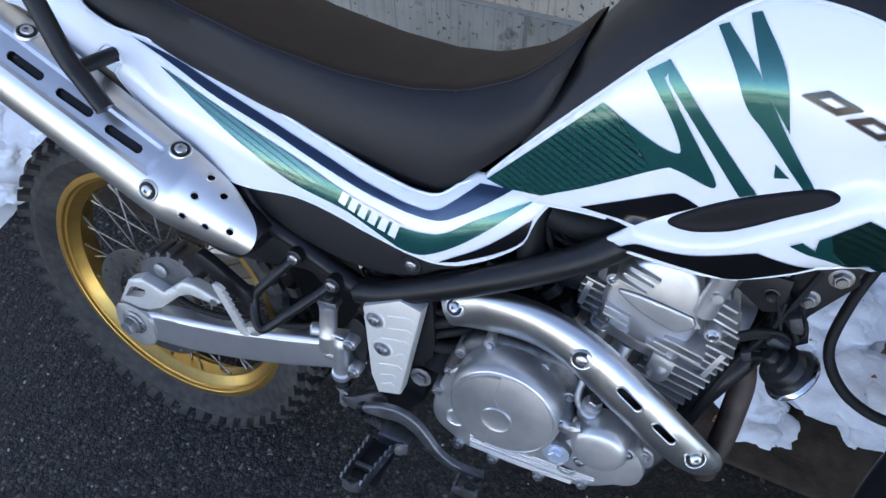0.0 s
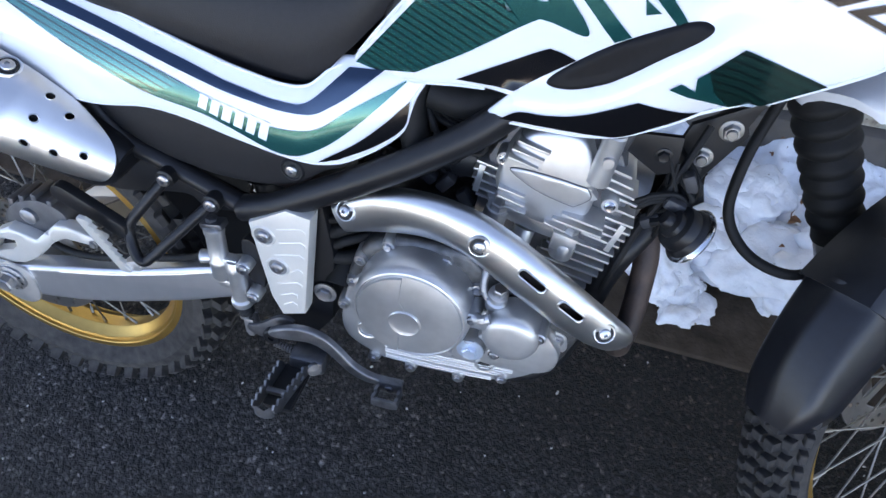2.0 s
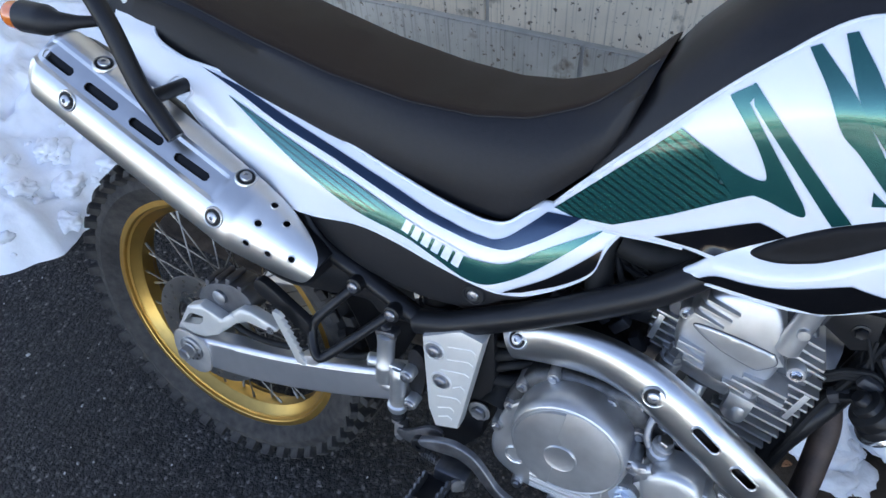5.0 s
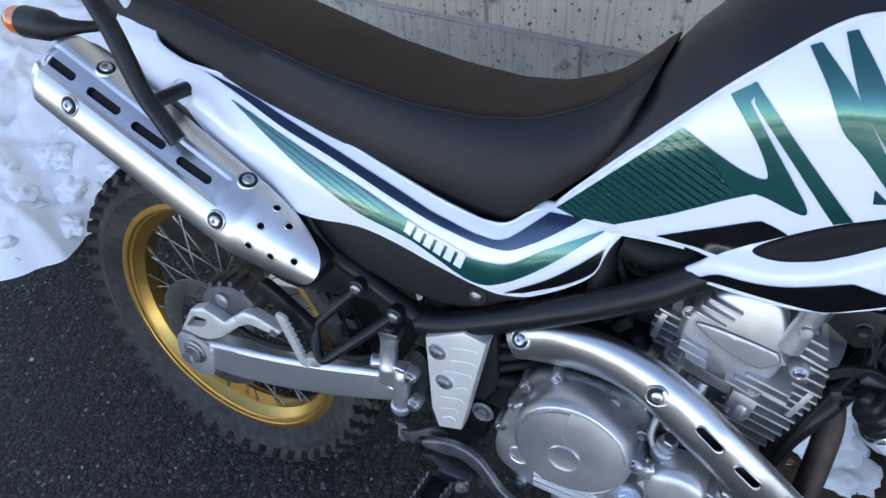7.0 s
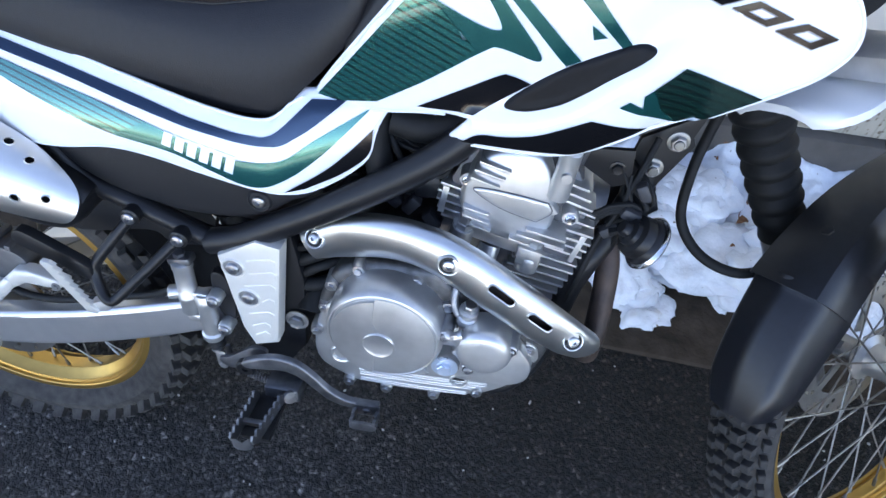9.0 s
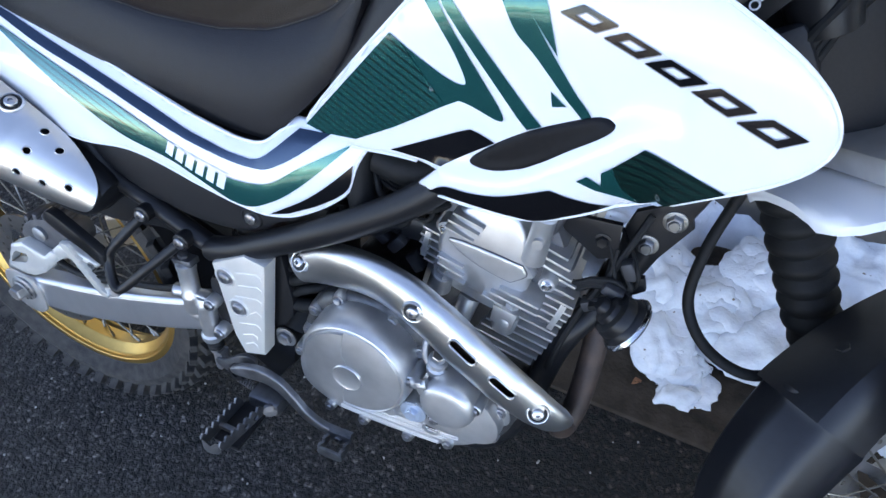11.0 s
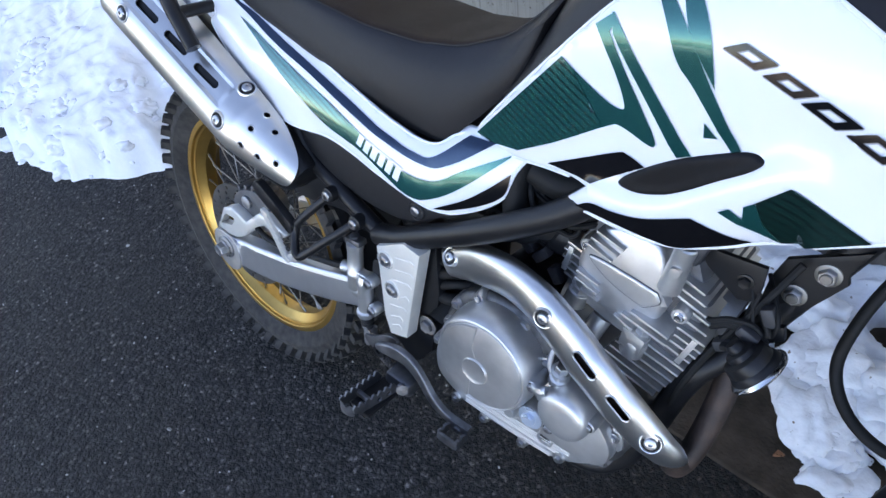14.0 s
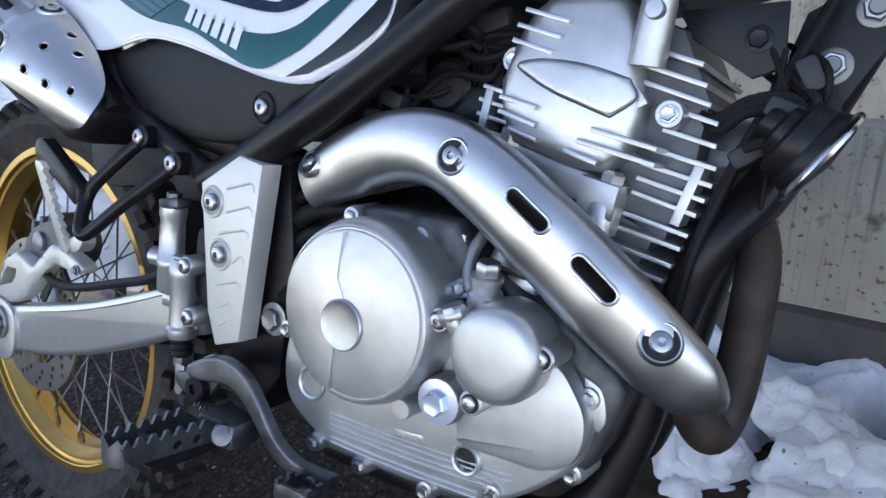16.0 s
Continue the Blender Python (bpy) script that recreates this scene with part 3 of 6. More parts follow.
    for i in range(nx):
        for j in range(ny):
            c = [(i, j), (i + 1, j), (i + 1, j + 1), (i, j + 1)]
            if all(k in vs for k in c):
                bm.faces.new([vs[k] for k in c])
    bmesh.ops.delete(bm, geom=[v for v in bm.verts if not v.link_faces], context="VERTS")
    ob = new(name, finish(bm, name, material or SNOW, 180))
    return tagged(ob, label, "snow", kind="stuff")


def ramp01(x):
    return max(0.0, min(1.0, x))


def bank_rear(x, y):
    edge = -0.80 + 0.03 * math.sin(y * 17) + (0.25 * (y - 0.15) if y > 0.15 else 0.85 * (y - 0.15))
    d = min(edge - x, (y + 0.13 + 0.03 * math.sin(x * 13)) * 0.9)
    d = min(d, (x + 3.0 + 0.15 * math.sin(y * 9)) * 0.8)
    return -0.07 + 0.16 * ramp01(d / 0.06) + 0.40 * ramp01((d - 0.03) / 0.9) - 3 * max(0, -d)


def bank_front(x, y):
    edge = float(np.interp(x, [0.62, 0.72, 0.77, 0.83, 0.87, 0.91, 0.95, 0.98, 1.01, 1.07, 1.12, 1.16, 1.20, 1.23, 1.27, 1.4, 1.8, 2.6], [0.66, 0.50, 0.39, 0.375, 0.42, 0.47, 0.47, 0.38, 0.29, 0.265, 0.31, 0.41, 0.38, 0.31, 0.30, 0.33, 0.36, 0.33]))
    d = min(y - edge - 0.03, (2.45 + 0.1 * math.sin(y * 19) - x) * 0.7)
    hole = 0.22 * math.exp(-(x - 1.093) ** 2 / 0.0035 - (y - 0.666) ** 2 / 0.0022) + 0.10 * math.exp(-((x - 1.17) ** 2 / 0.0012 + (y - 0.47) ** 2 / 0.006)) + 0.14 * math.exp(-((x - 1.105) ** 2 / 0.0012 + (y - 0.43) ** 2 / 0.0009)) + 0.10 * math.exp(-((x - 1.05) ** 2 / 0.0006 + (y - 0.50) ** 2 / 0.004)) + 0.13 * math.exp(-((x - 0.985) ** 2 / 0.0014 + (y - 0.10 - 0.333 * x) ** 2 / 0.00022)) + 0.08 * math.exp(-((x - 0.93) ** 2 / 0.002 + (y - 0.56) ** 2 / 0.002))
    return -0.045 + 0.058 * ramp01(d / 0.035) + 0.085 * ramp01(d / 0.4) - hole - 3 * max(0, -d)


snow_bank("snow_bank", -3.2, -0.5, -0.6, 0.86, bank_rear, "tall bank of old bluish-white snow beside the rear wheel", 0.011, material=LIT_SNOW)
snow_bank("snow_bank", 0.66, 2.6, 0.26, 0.8, bank_front, "lumpy melting snow heaped along the wall foot", 0.006, 4.0, 0.040)


def snow_chunks(n, seed, spot, small, large, label, material):
    """Broken lumps of frozen snow; spot(rng) gives each one's place."""
    rng = random.Random(seed)
    bm = bmesh.new()
    for i in range(n):
        r = small + (large - small) * rng.random() ** 2.2
        x, y, z = spot(rng, r)
        made = bmesh.ops.create_icosphere(bm, subdivisions=2 if r < 0.010 else 3 if r < 0.03 else 4, radius=1.0)
        off = Vector((rng.random() * 50, rng.random() * 50, 0))
        sx, sy, sz = rng.uniform(0.8, 1.35), rng.uniform(0.8, 1.35), rng.uniform(0.6, 0.9)
        turn = Matrix.Rotation(rng.random() * 6.28, 3, "Z")
        for v in made["verts"]:
            d = 1 + 0.45 * noise.noise(v.co * 1.1 + off) + 0.30 * noise.noise(v.co * 2.2 + off) + 0.13 * noise.noise(v.co * 4.5 + off) + 0.05 * noise.noise(v.co * 9 + off)
            q = v.co * d
            v.co = turn @ Vector((q.x * sx, q.y * sy, q.z * sz)) * r + Vector((x, y, z))
    ob = new("snow_lumps", finish(bm, "snow_lumps", material, 180))
    return tagged(ob, label, "snow", kind="stuff")


def front_spot(rng, r):
    x = rng.uniform(0.74, 2.0) if rng.random() < 0.7 else rng.uniform(0.95, 1.2)
    for k in range(40):
        y = rng.uniform(0.27, 0.52)
        h = bank_front(x, y)
        if h > -0.03:
            return x, y, h + 0.28 * r
    return x, 0.6, 0.08


def rear_spot(rng, r):
    for k in range(60):
        x, y = rng.uniform(-1.7, -0.6), rng.uniform(-0.3, 0.75)
        h = bank_rear(x, y)
        if -0.06 < h < 0.2:
            return x, y, h - 0.1 * r
    return -1.0, 0.4, 0.15


snow_chunks(230, 3, front_spot, 0.009, 0.074, "broken lumps of melting snow by the wall", SNOW)
snow_chunks(150, 8, rear_spot, 0.008, 0.045, "broken snow lumps along the bank edge", LIT_SNOW)
def reflected_snow(x, y):
    """Long uneven streaks of sunlit snow, unseen, added for reflections in the decals."""
    best = -0.5
    for mid, half, high in ((-7.6, 0.16, 0.14), (-9.4, 0.34, 0.20), (-11.8, 0.50, 0.22)):
        d = 1 - abs(y - mid - 0.35 * math.sin(x * 0.6 + mid) - 0.15 * math.sin(x * 1.7)) / (half * (1 + 0.5 * math.sin(x * 0.9 + 2 * mid)))
        best = max(best, -0.08 + high * ramp01(d))
    return best


snow_bank("snow_bank", -9.0, 11.0, -13.2, -6.6, reflected_snow, "low snow streaks, unseen, added for reflections", 0.1, 2.0)


# pale loose chips on the asphalt
rng = random.Random(5)
bm = bmesh.new()
for i in range(420):
    x, y = rng.uniform(-0.9, 1.9), rng.uniform(-1.3, 0.2)
    s = rng.uniform(0.0012, 0.0032) * (1.6 if rng.random() < 0.08 else 1)
    m = pose(x, y, GROUND_Z + s * 0.6, rng.uniform(0, 360), rng.uniform(0, 360), rng.uniform(0, 360)) @ Matrix.Diagonal((s * rng.uniform(0.8, 1.8), s, s * 0.7, 1))
    bmesh.ops.create_icosphere(bm, subdivisions=1, radius=1.0, matrix=m)
chips = new("gravel", finish(bm, "gravel", mat("pale_stone_chip", (0.34, 0.33, 0.31), 0.7, 0, 0.35, 60)))
tagged(chips, "scattered pale stone chips on the asphalt", "gravel", kind="stuff")


def litter_leaf(x, y, z, turn, size, label):
    """A curled dry leaf with a midrib."""
    bm = bmesh.new()
    pts = rounded([(0, 0, 1), (0.3, 0.25), (0.7, 0.28), (1.0, 0.0, 1), (0.7, -0.26), (0.3, -0.22)], 5)
    vs, tris, _ = flat_mesh([(a * size, b * size) for a, b in pts], (), size * 0.12)
    q = [bm.verts.new((a, b, 0.5 * abs(b) + 0.25 * size * math.sin(a / size * 3) + 0.12 * size * math.sin(b / size * 14 + a / size * 9))) for a, b in vs]
    for t in tris:
        bm.faces.new([q[i] for i in t])
    got = bmesh.ops.extrude_face_region(bm, geom=bm.faces[:])
    bmesh.ops.translate(bm, verts=[v for v in got["geom"] if isinstance(v, bmesh.types.BMVert)], vec=(0, 0, 0.0006))
    ob = new("dry_leaf", finish(bm, "dry_leaf", LEAF, 60))
    ob.matrix_world = pose(x, y, z, 0, 0, turn)
    return tagged(ob, label, "leaf")


def twig(x, y, z, turn, size, label):
    bm = bmesh.new()
    tube(bm, [(0, 0, 0), (size * 0.4, size * 0.06, size * 0.02), (size * 0.7, -size * 0.02, size * 0.05), (size, size * 0.05, 0)], [0.0014, 0.0012, 0.001, 0.0006], 6, 4)
    ob = new("twig", finish(bm, "twig", LEAF))
    ob.matrix_world = pose(x, y, z, 0, 0, turn)
    return tagged(ob, label, "twig")


def snow_top(x, y):
    """Height of the snow at this spot."""
    best = 0.0
    for ob in bpy.data.objects:
        if ob.name.startswith("snow_") and ob.data and len(ob.data.vertices) > 5000:
            co = np.empty(len(ob.data.vertices) * 3)
            ob.data.vertices.foreach_get("co", co)
            co = co.reshape(-1, 3)
            near = co[np.hypot(co[:, 0] - x, co[:, 1] - y) < 0.012]
            if len(near):
                best = max(best, float(near[:, 2].max()))
    return best


for x, y, turn, size in ((1.265, 0.542, 20, 0.030), (1.291, 0.593, 70, 0.016), (1.229, 0.697, 120, 0.014), (1.242, 0.466, 10, 0.012)):
    litter_leaf(x, y, snow_top(x, y) + 0.001, turn, size, "small curled brown leaf on the snow")
for x, y, turn, size in ((1.275, 0.548, 80, 0.055), (1.240, 0.737, 25, 0.060)):
    twig(x, y, snow_top(x, y) + 0.002, turn, size, "thin dry twig on the snow")
litter_leaf(0.99, 0.30, 0.008, 40, 0.022, "small curled brown leaf on the gutter")

def smooth01(x):
    x = ramp01(x)
    return x * x * (3 - 2 * x)


# ---- motorcycle ----
bike = new("motorcycle")
bike.matrix_world = pose(0, -0.0459, -0.007, -14.5, 0, 0)
tagged(bike, "white and green trail motorcycle leaning on asphalt by a wall", "motorcycle")


def wheel(name, m, radius, width, rim_r, rim_w, knob, rows, spokes, hub_w, disc_w, disc_r, label):
    """A spoked wheel; m sets its axle (local y) into the bike."""
    k = radius / 0.325
    def at(bmx):
        bmesh.ops.transform(bmx, matrix=m, verts=bmx.verts)
        return bmx
    ax = (0, -1, 0)
    bm = bmesh.new()
    lathe(bm, [(0.012, -hub_w - 0.012), (0.02, -hub_w - 0.01), (0.036, -hub_w), (0.038, -hub_w + 0.006), (0.026, -hub_w + 0.012), (0.023, 0),
               (0.026, hub_w - 0.012), (0.038, hub_w - 0.006), (0.036, hub_w), (0.02, hub_w + 0.01), (0.012, hub_w + 0.012)], (0, 0, 0), ax, 28)
    hub = part(name, at(bm), ALLOY, bike, label)
    bm = bmesh.new()
    fl = rim_r
    deep = 0.031 if rim_w > 0.03 else 0.019
    half_prof = [(fl, rim_w - 0.0005), (fl - 0.010, rim_w), (fl - 0.0115, rim_w - 0.001), (fl - 0.0125, rim_w - 0.006), (fl - deep * 0.55, rim_w - 0.0075), (fl - deep * 0.62, rim_w - 0.012),
                 (fl - deep * 0.9, rim_w * 0.45), (fl - deep, rim_w * 0.34)]
    prof = [(fl - 0.016, 0.0), (fl - 0.016, rim_w * 0.4), (fl - 0.004, rim_w - 0.008), (fl + 0.0005, rim_w - 0.004)] + half_prof
    prof += [(r, -w) for r, w in half_prof[::-1]] + [(fl + 0.0005, -rim_w + 0.004), (fl - 0.004, -rim_w + 0.008), (fl - 0.016, -rim_w * 0.4), (fl - 0.016, 0.0)]
    lathe(bm, prof, (0, 0, 0), ax, 72, caps=False)
    part("rim", at(bm), GOLD, hub, "gold anodised aluminium rim", 30)
    bm = bmesh.new()
    h = width / 2
    base = radius - knob
    lathe(bm, [(fl - 0.006, -rim_w + 0.004), (fl + 0.004, -rim_w - 0.002), (fl + 0.012, -h * 0.82), (fl + (base - fl) * 0.45, -h * 0.97), (base - 0.018, -h * 0.9),
               (base - 0.006, -h * 0.62), (base, 0), (base - 0.006, h * 0.62), (base - 0.018, h * 0.9), (fl + (base - fl) * 0.45, h * 0.97),
               (fl + 0.012, h * 0.82), (fl + 0.004, rim_w + 0.002), (fl - 0.006, rim_w - 0.004)], (0, 0, 0), ax, 80, caps=False)
    lanes = []
    for w, size, off, tip, drop in ((h * 0.22, (0.021, 0.022, knob + 0.012), 0, 0, 0.0), (h * 0.60, (0.020, 0.018, knob + 0.012), 0.5, 16, 0.004), (h * (0.93 if rows < 60 else 0.85), (0.022, 0.014, knob + 0.014), 0, 50, 0.016)):
        kb = bmesh.new()
        made = bmesh.ops.create_cube(kb, size=1.0, matrix=Matrix.Diagonal((size[0] * k * (46 / rows) ** 0.75, size[1] * (46 / rows) ** 0.55, size[2], 1)))
        for v in made["verts"]:
            if v.co.z > 0:
                v.co.x, v.co.y = v.co.x * 0.84, v.co.y * 0.86
        bmesh.ops.bevel(kb, geom=[e for e in kb.edges if all(v.co.z > 0 for v in e.verts)], offset=0.0012, segments=1, affect="EDGES")
        lanes.append((finish(kb, "tyre_knob", TYRE, 25), w, off, tip, drop))
    far = bmesh.new()
    for i in range(rows):
        for me, w, off, tip, drop in lanes:
            for sgn in (1, -1):
                spot = (m @ Matrix.Rotation(2 * math.pi * (i + off) / rows, 4, "Y") @ Matrix.Translation((0, -w * sgn, radius - knob / 2 - drop - 0.003))
                        @ Matrix.Rotation(radians(tip * sgn), 4, "X"))
                if i < rows - 50:
                    had = len(far.verts)
                    far.from_mesh(me)
                    far.verts.ensure_lookup_table()
                    bmesh.ops.transform(far, matrix=spot, verts=far.verts[had:])
                    continue
                ob = new("tyre_knob", me)
                ob.parent = hub
                ob.matrix_local = spot
    if far.verts:
        tagged(part("far_knobs", far, TYRE, hub, "", 25), kind="stuff")
    part("tyre", at(bm), TYRE, hub, "worn knobbly dusty black tyre", 30)
    bm = bmesh.new()
    length = rim_r - 0.034 - 0.036
    lathe(bm, [(0.0014, 0), (0.0014, length - 0.012)], (0, 0, 0), (0, 0, 1), 6)
    lathe(bm, [(0.0027, length - 0.014), (0.0027, length + 0.004)], (0, 0, 0), (0, 0, 1), 6)
    me = finish(bm, "spoke", SPOKE)
    for i in range(spokes):
        a = 2 * math.pi * (i + 0.5) / spokes
        side = 1 if i % 2 else -1
        lead = radians(52) * (1 if (i // 2) % 2 else -1)
        p0 = Vector((0.035 * math.sin(a + lead), -side * (hub_w - 0.004), 0.035 * math.cos(a + lead)))
        p1 = Vector(((rim_r - 0.030) * math.sin(a), -side * 0.006, (rim_r - 0.030) * math.cos(a)))
        d = p1 - p0
        ob = new("spoke", me)
        ob.parent = hub
        ob.matrix_local = m @ Matrix.Translation(p0) @ d.to_track_quat("Z", "Y").to_matrix().to_4x4() @ Matrix.Diagonal((1, 1, d.length / length, 1))
    holes = []
    for i in range(16):
        a = 2 * math.pi * i / 16
        for kk, r in enumerate((disc_r - 0.009, disc_r - 0.019, disc_r - 0.028)):
            holes.append(circle(r * math.cos(a + kk * 0.1), r * math.sin(a + kk * 0.1), 0.0040, 8))
    holes.append(circle(0, 0, disc_r - 0.04, 24))
    bm = panel(circle(0, 0, disc_r, 48), lambda u, v: disc_w + 0.002, 0.004, 9, holes)
    for i in range(5):
        a = 2 * math.pi * i / 5 + 0.3
        box(bm, (disc_r - 0.05, 0.003, 0.014), Matrix.Rotation(a, 4, "Y") @ Matrix.Translation(((disc_r - 0.01) / 2 + 0.01, -disc_w, 0)))
    part("brake_disc", at(bm), DISC, hub, "drilled steel brake disc")
    return hub


AXLE = Matrix.Translation(P(0, 0.315, 0))
wheel("rear_wheel", AXLE, 0.320, 0.108, 0.243, 0.036, 0.013, 46, 36, 0.040, 0.062, 0.112, "spoked rear wheel with gold rim and knobbly tyre")

# steered front end
A0 = P(1.45, 0, 0)
D, FWD = Vector((-0.449, 0, 0.894)), Vector((0.894, 0, 0.449))
STEER = Matrix.Translation(A0) @ Matrix.Rotation(radians(39.6), 4, D) @ Matrix((
    (FWD.x, 0, D.x, 0), (0, 1, 0, 0), (FWD.z, 0, D.z, 0), (0, 0, 0, 1)))  # local: x ahead, y left, z up along the steering axis
FRONT = STEER @ Matrix.Translation((0.10, 0, 0.345))
wheel("front_wheel", FRONT, 0.330, 0.084, 0.268, 0.0215, 0.0065, 80, 36, 0.038, -0.06, 0.12, "spoked front wheel with gold rim and knobbly tyre")


def steered(bmx):
    bmesh.ops.transform(bmx, matrix=STEER, verts=bmx.verts)
    return bmx


for side in (1, -1):
    y = -0.095 * side
    bm = bmesh.new()
    lathe(bm, [(0.02, 0), (0.027, 0.003), (0.027, 0.11), (0.028, 0.12), (0.028, 0.322), (0.024, 0.324)], (0.04, y, 0.30), (0, 0, 1), 24)
    leg = part("fork_leg", steered(bm), ALLOY_DARK, bike, "telescopic fork leg with rubber gaiter")
    prof = [(0.026, 0.0), (0.030, 0.004)]
    for i in range(7):
        z = 0.036 + i * 0.027
        prof += [(0.0270, z - 0.0125), (0.0318 + 0.0007 * i, z - 0.0045), (0.0328 + 0.0007 * i, z + 0.0015), (0.0315 + 0.0007 * i, z + 0.0065), (0.0275, z + 0.0130)]
    prof += [(0.030, 0.23), (0.026, 0.235)]
    bm = bmesh.new()
    lathe(bm, prof, (0.04, y, 0.608), (0, 0, 1), 28)
    part("gaiter", steered(bm), RUBBER, leg, "ribbed black rubber gaiter", 60)
    bm = bmesh.new()
    lathe(bm, [(0.0205, 0), (0.0205, 0.26)], (0.04, y, 0.80), (0, 0, 1), 20)
    part("fork_tube", steered(bm), CHROME, leg)
bm = bmesh.new()
lathe(bm, [(0.018, -0.085), (0.018, 0.085)], (0.10, 0, 0.345), (0, -1, 0), 16)
part("front_axle", steered(bm), ALLOY_DARK, bike)


def fender_shell(a0, a1, r0, r1, half0, half1, sag, flat, thick=0.003, n=20, end=0.0):
    """A mudguard round the front wheel: an arc from a0 to a1 degrees (0 ahead, 90 up), from radius r0 to r1."""
    bm = bmesh.new()
    rings = []
    prof = [(-1.0, -1.0), (-0.99, -0.55), (-0.95, -0.18), (-0.80, -0.02), (-0.4, 0.04), (0, 0.05)]
    if flat:
        prof = [(-1.0, -1.0), (-0.985, -0.62), (-0.94, -0.28), (-0.88, -0.11), (-0.80, -0.02), (-0.70, 0.025), (-0.38, 0.06), (-0.16, 0.13), (0, 0.15)]
    prof += [(-y, z) for y, z in prof[-2::-1]]
    for i in range(n + 1):
        t = i / n
        a = radians(a0 + (a1 - a0) * t)
        taper = 1.0 - end * max(0, (t - 0.75) / 0.25) ** 2
        r, half = r0 + (r1 - r0) * t, (half0 + (half1 - half0) * t) * taper
        low = sag * (1 - 0.45 * t * t * bool(flat))
        lip = 0.006 * math.exp(-(t / 0.05) ** 2) if flat else 0.0
        ring = [(c[0] * half, r + lip + c[1] * low) for c in prof]
        inner = [(y * 0.95, rr - thick) for y, rr in ring[::-1]]
        rings.append([Vector((0.10 + rr * math.cos(a), y, 0.345 + rr * math.sin(a))) for y, rr in ring + inner])
    ring_skin(bm, rings)
    return bm


fender = part("front_fender", steered(fender_shell(78, 119, 0.344, 0.354, 0.034, 0.0545, 0.072, 0)), FENDER, bike, "matt black plastic front mudguard", 40)
part("fender_flap", steered(fender_shell(117, 147, 0.343, 0.343, 0.0525, 0.0475, 0.068, 0.8, n=40, end=0.25)), FENDER, fender, "", 50)
bm = bmesh.new()
lathe(bm, [(0.007, 0.0), (0.007, 0.003), (0.003, 0.004)], (0.10 + 0.378 * math.cos(radians(108)), -0.022, 0.345 + 0.378 * math.sin(radians(108))), (-0.2, 0, 1), 6)
part("fender_bolt", steered(bm), FRAME, fender)
# white plate on the lower fork yoke
bm = bmesh.new()
rings = []
for i in range(13):
    t = i / 12
    x = -0.044 + 0.246 * t ** 1.4
    half = 0.042 + 0.032 * math.sin(math.pi * min(0.5, t * 1.7)) ** 0.8
    rings.append([Vector((x, half * c, 0.880 - 0.012 * t - 0.012 * abs(c) ** 3 - (0.010 if k else 0))) for k, row in enumerate(((-1, -0.8, -0.4, 0, 0.4, 0.8, 1), (0.98, 0.8, 0.4, 0, -0.4, -0.8, -0.98))) for c in row])
ring_skin(bm, rings)
part("yoke_cover", steered(bm), WHITE, bike, "white plastic cover under the headlight", 50)
bm = bmesh.new()
for side in (1, -1):
    lathe(bm, [(0.029, 0), (0.03, 0.004), (0.03, 0.03), (0.029, 0.034)], (0.04, -0.095 * side, 0.868), (0, 0, 1), 24)
box(bm, (0.05, 0.19, 0.028), Matrix.Translation((0.035, 0, 0.892)), 0.006)
part("fork_yoke", steered(bm), ALLOY, bike, "silver lower fork yoke")
bm = bmesh.new()
lathe(bm, [(0.026, -0.02), (0.028, 0.0), (0.028, 0.15), (0.026, 0.17)], P(1.002, 0.925, 0), (-0.449, 0, 0.894), 24)
part("head_tube", bm, FRAME, bike, "black steering head tube")

# swingarm
arm = rounded([(-0.012, 0.276, 1), (0.02, 0.278), (0.105, 0.291), (0.20, 0.315), (0.31, 0.352), (0.39, 0.384), (0.43, 0.396, 1), (0.43, 0.455, 1), (0.375, 0.437), (0.30, 0.412),
               (0.22, 0.387), (0.12, 0.362), (0.02, 0.340), (-0.012, 0.333, 1)])
bm = prism(arm, 0.078, 0.108, 0.009, 4)
prism([(u, v) for u, v in arm], -0.108, -0.078, 0.007, 2, bm)
swing = part("swingarm", bm, ARM, bike, "satin aluminium box swingarm")
bm = bmesh.new()
tube(bm, [P(0.10, 0.350, 0.1065), P(0.20, 0.3735, 0.1065), P(0.30, 0.4035, 0.1065), P(0.38, 0.4315, 0.1065)], 0.0022, 8)
part("weld_seam", bm, ARM, swing)
bm = prism(rounded([(-0.036, 0.31), (-0.026, 0.276), (0.010, 0.262), (0.040, 0.282), (0.040, 0.335), (0.00, 0.348), (-0.026, 0.342)]), 0.108, 0.1115, 0.001)
part("axle_plate", bm, ALLOY, swing, "cast axle adjuster plate")
bolt(swing, P(0.006, 0.316, 0.1165), r=0.0135, name="axle_nut", material=ALLOY_DARK, high=0.95, flange=1.25)

# frame
bm = bmesh.new()
tube(bm, [P(0.435, 0.553, 0.105), P(0.48, 0.570, 0.109), P(0.527, 0.596, 0.11), P(0.596, 0.636, 0.11), P(0.657, 0.675, 0.11), P(0.711, 0.714, 0.107), P(0.755, 0.755, 0.095), P(0.80, 0.80, 0.07)], 0.0165, 14)
frame_main = part("frame", bm, FRAME, bike, "black painted tubular steel frame")
bm = bmesh.new()
tube(bm, [P(0.10, 0.80, 0.09), P(0.22, 0.72, 0.096), P(0.285, 0.625, 0.10), P(0.34, 0.598, 0.102), P(0.40, 0.572, 0.104), P(0.445, 0.553, 0.105)], 0.0125, 12)
part("rear_tube", bm, FRAME, frame_main)
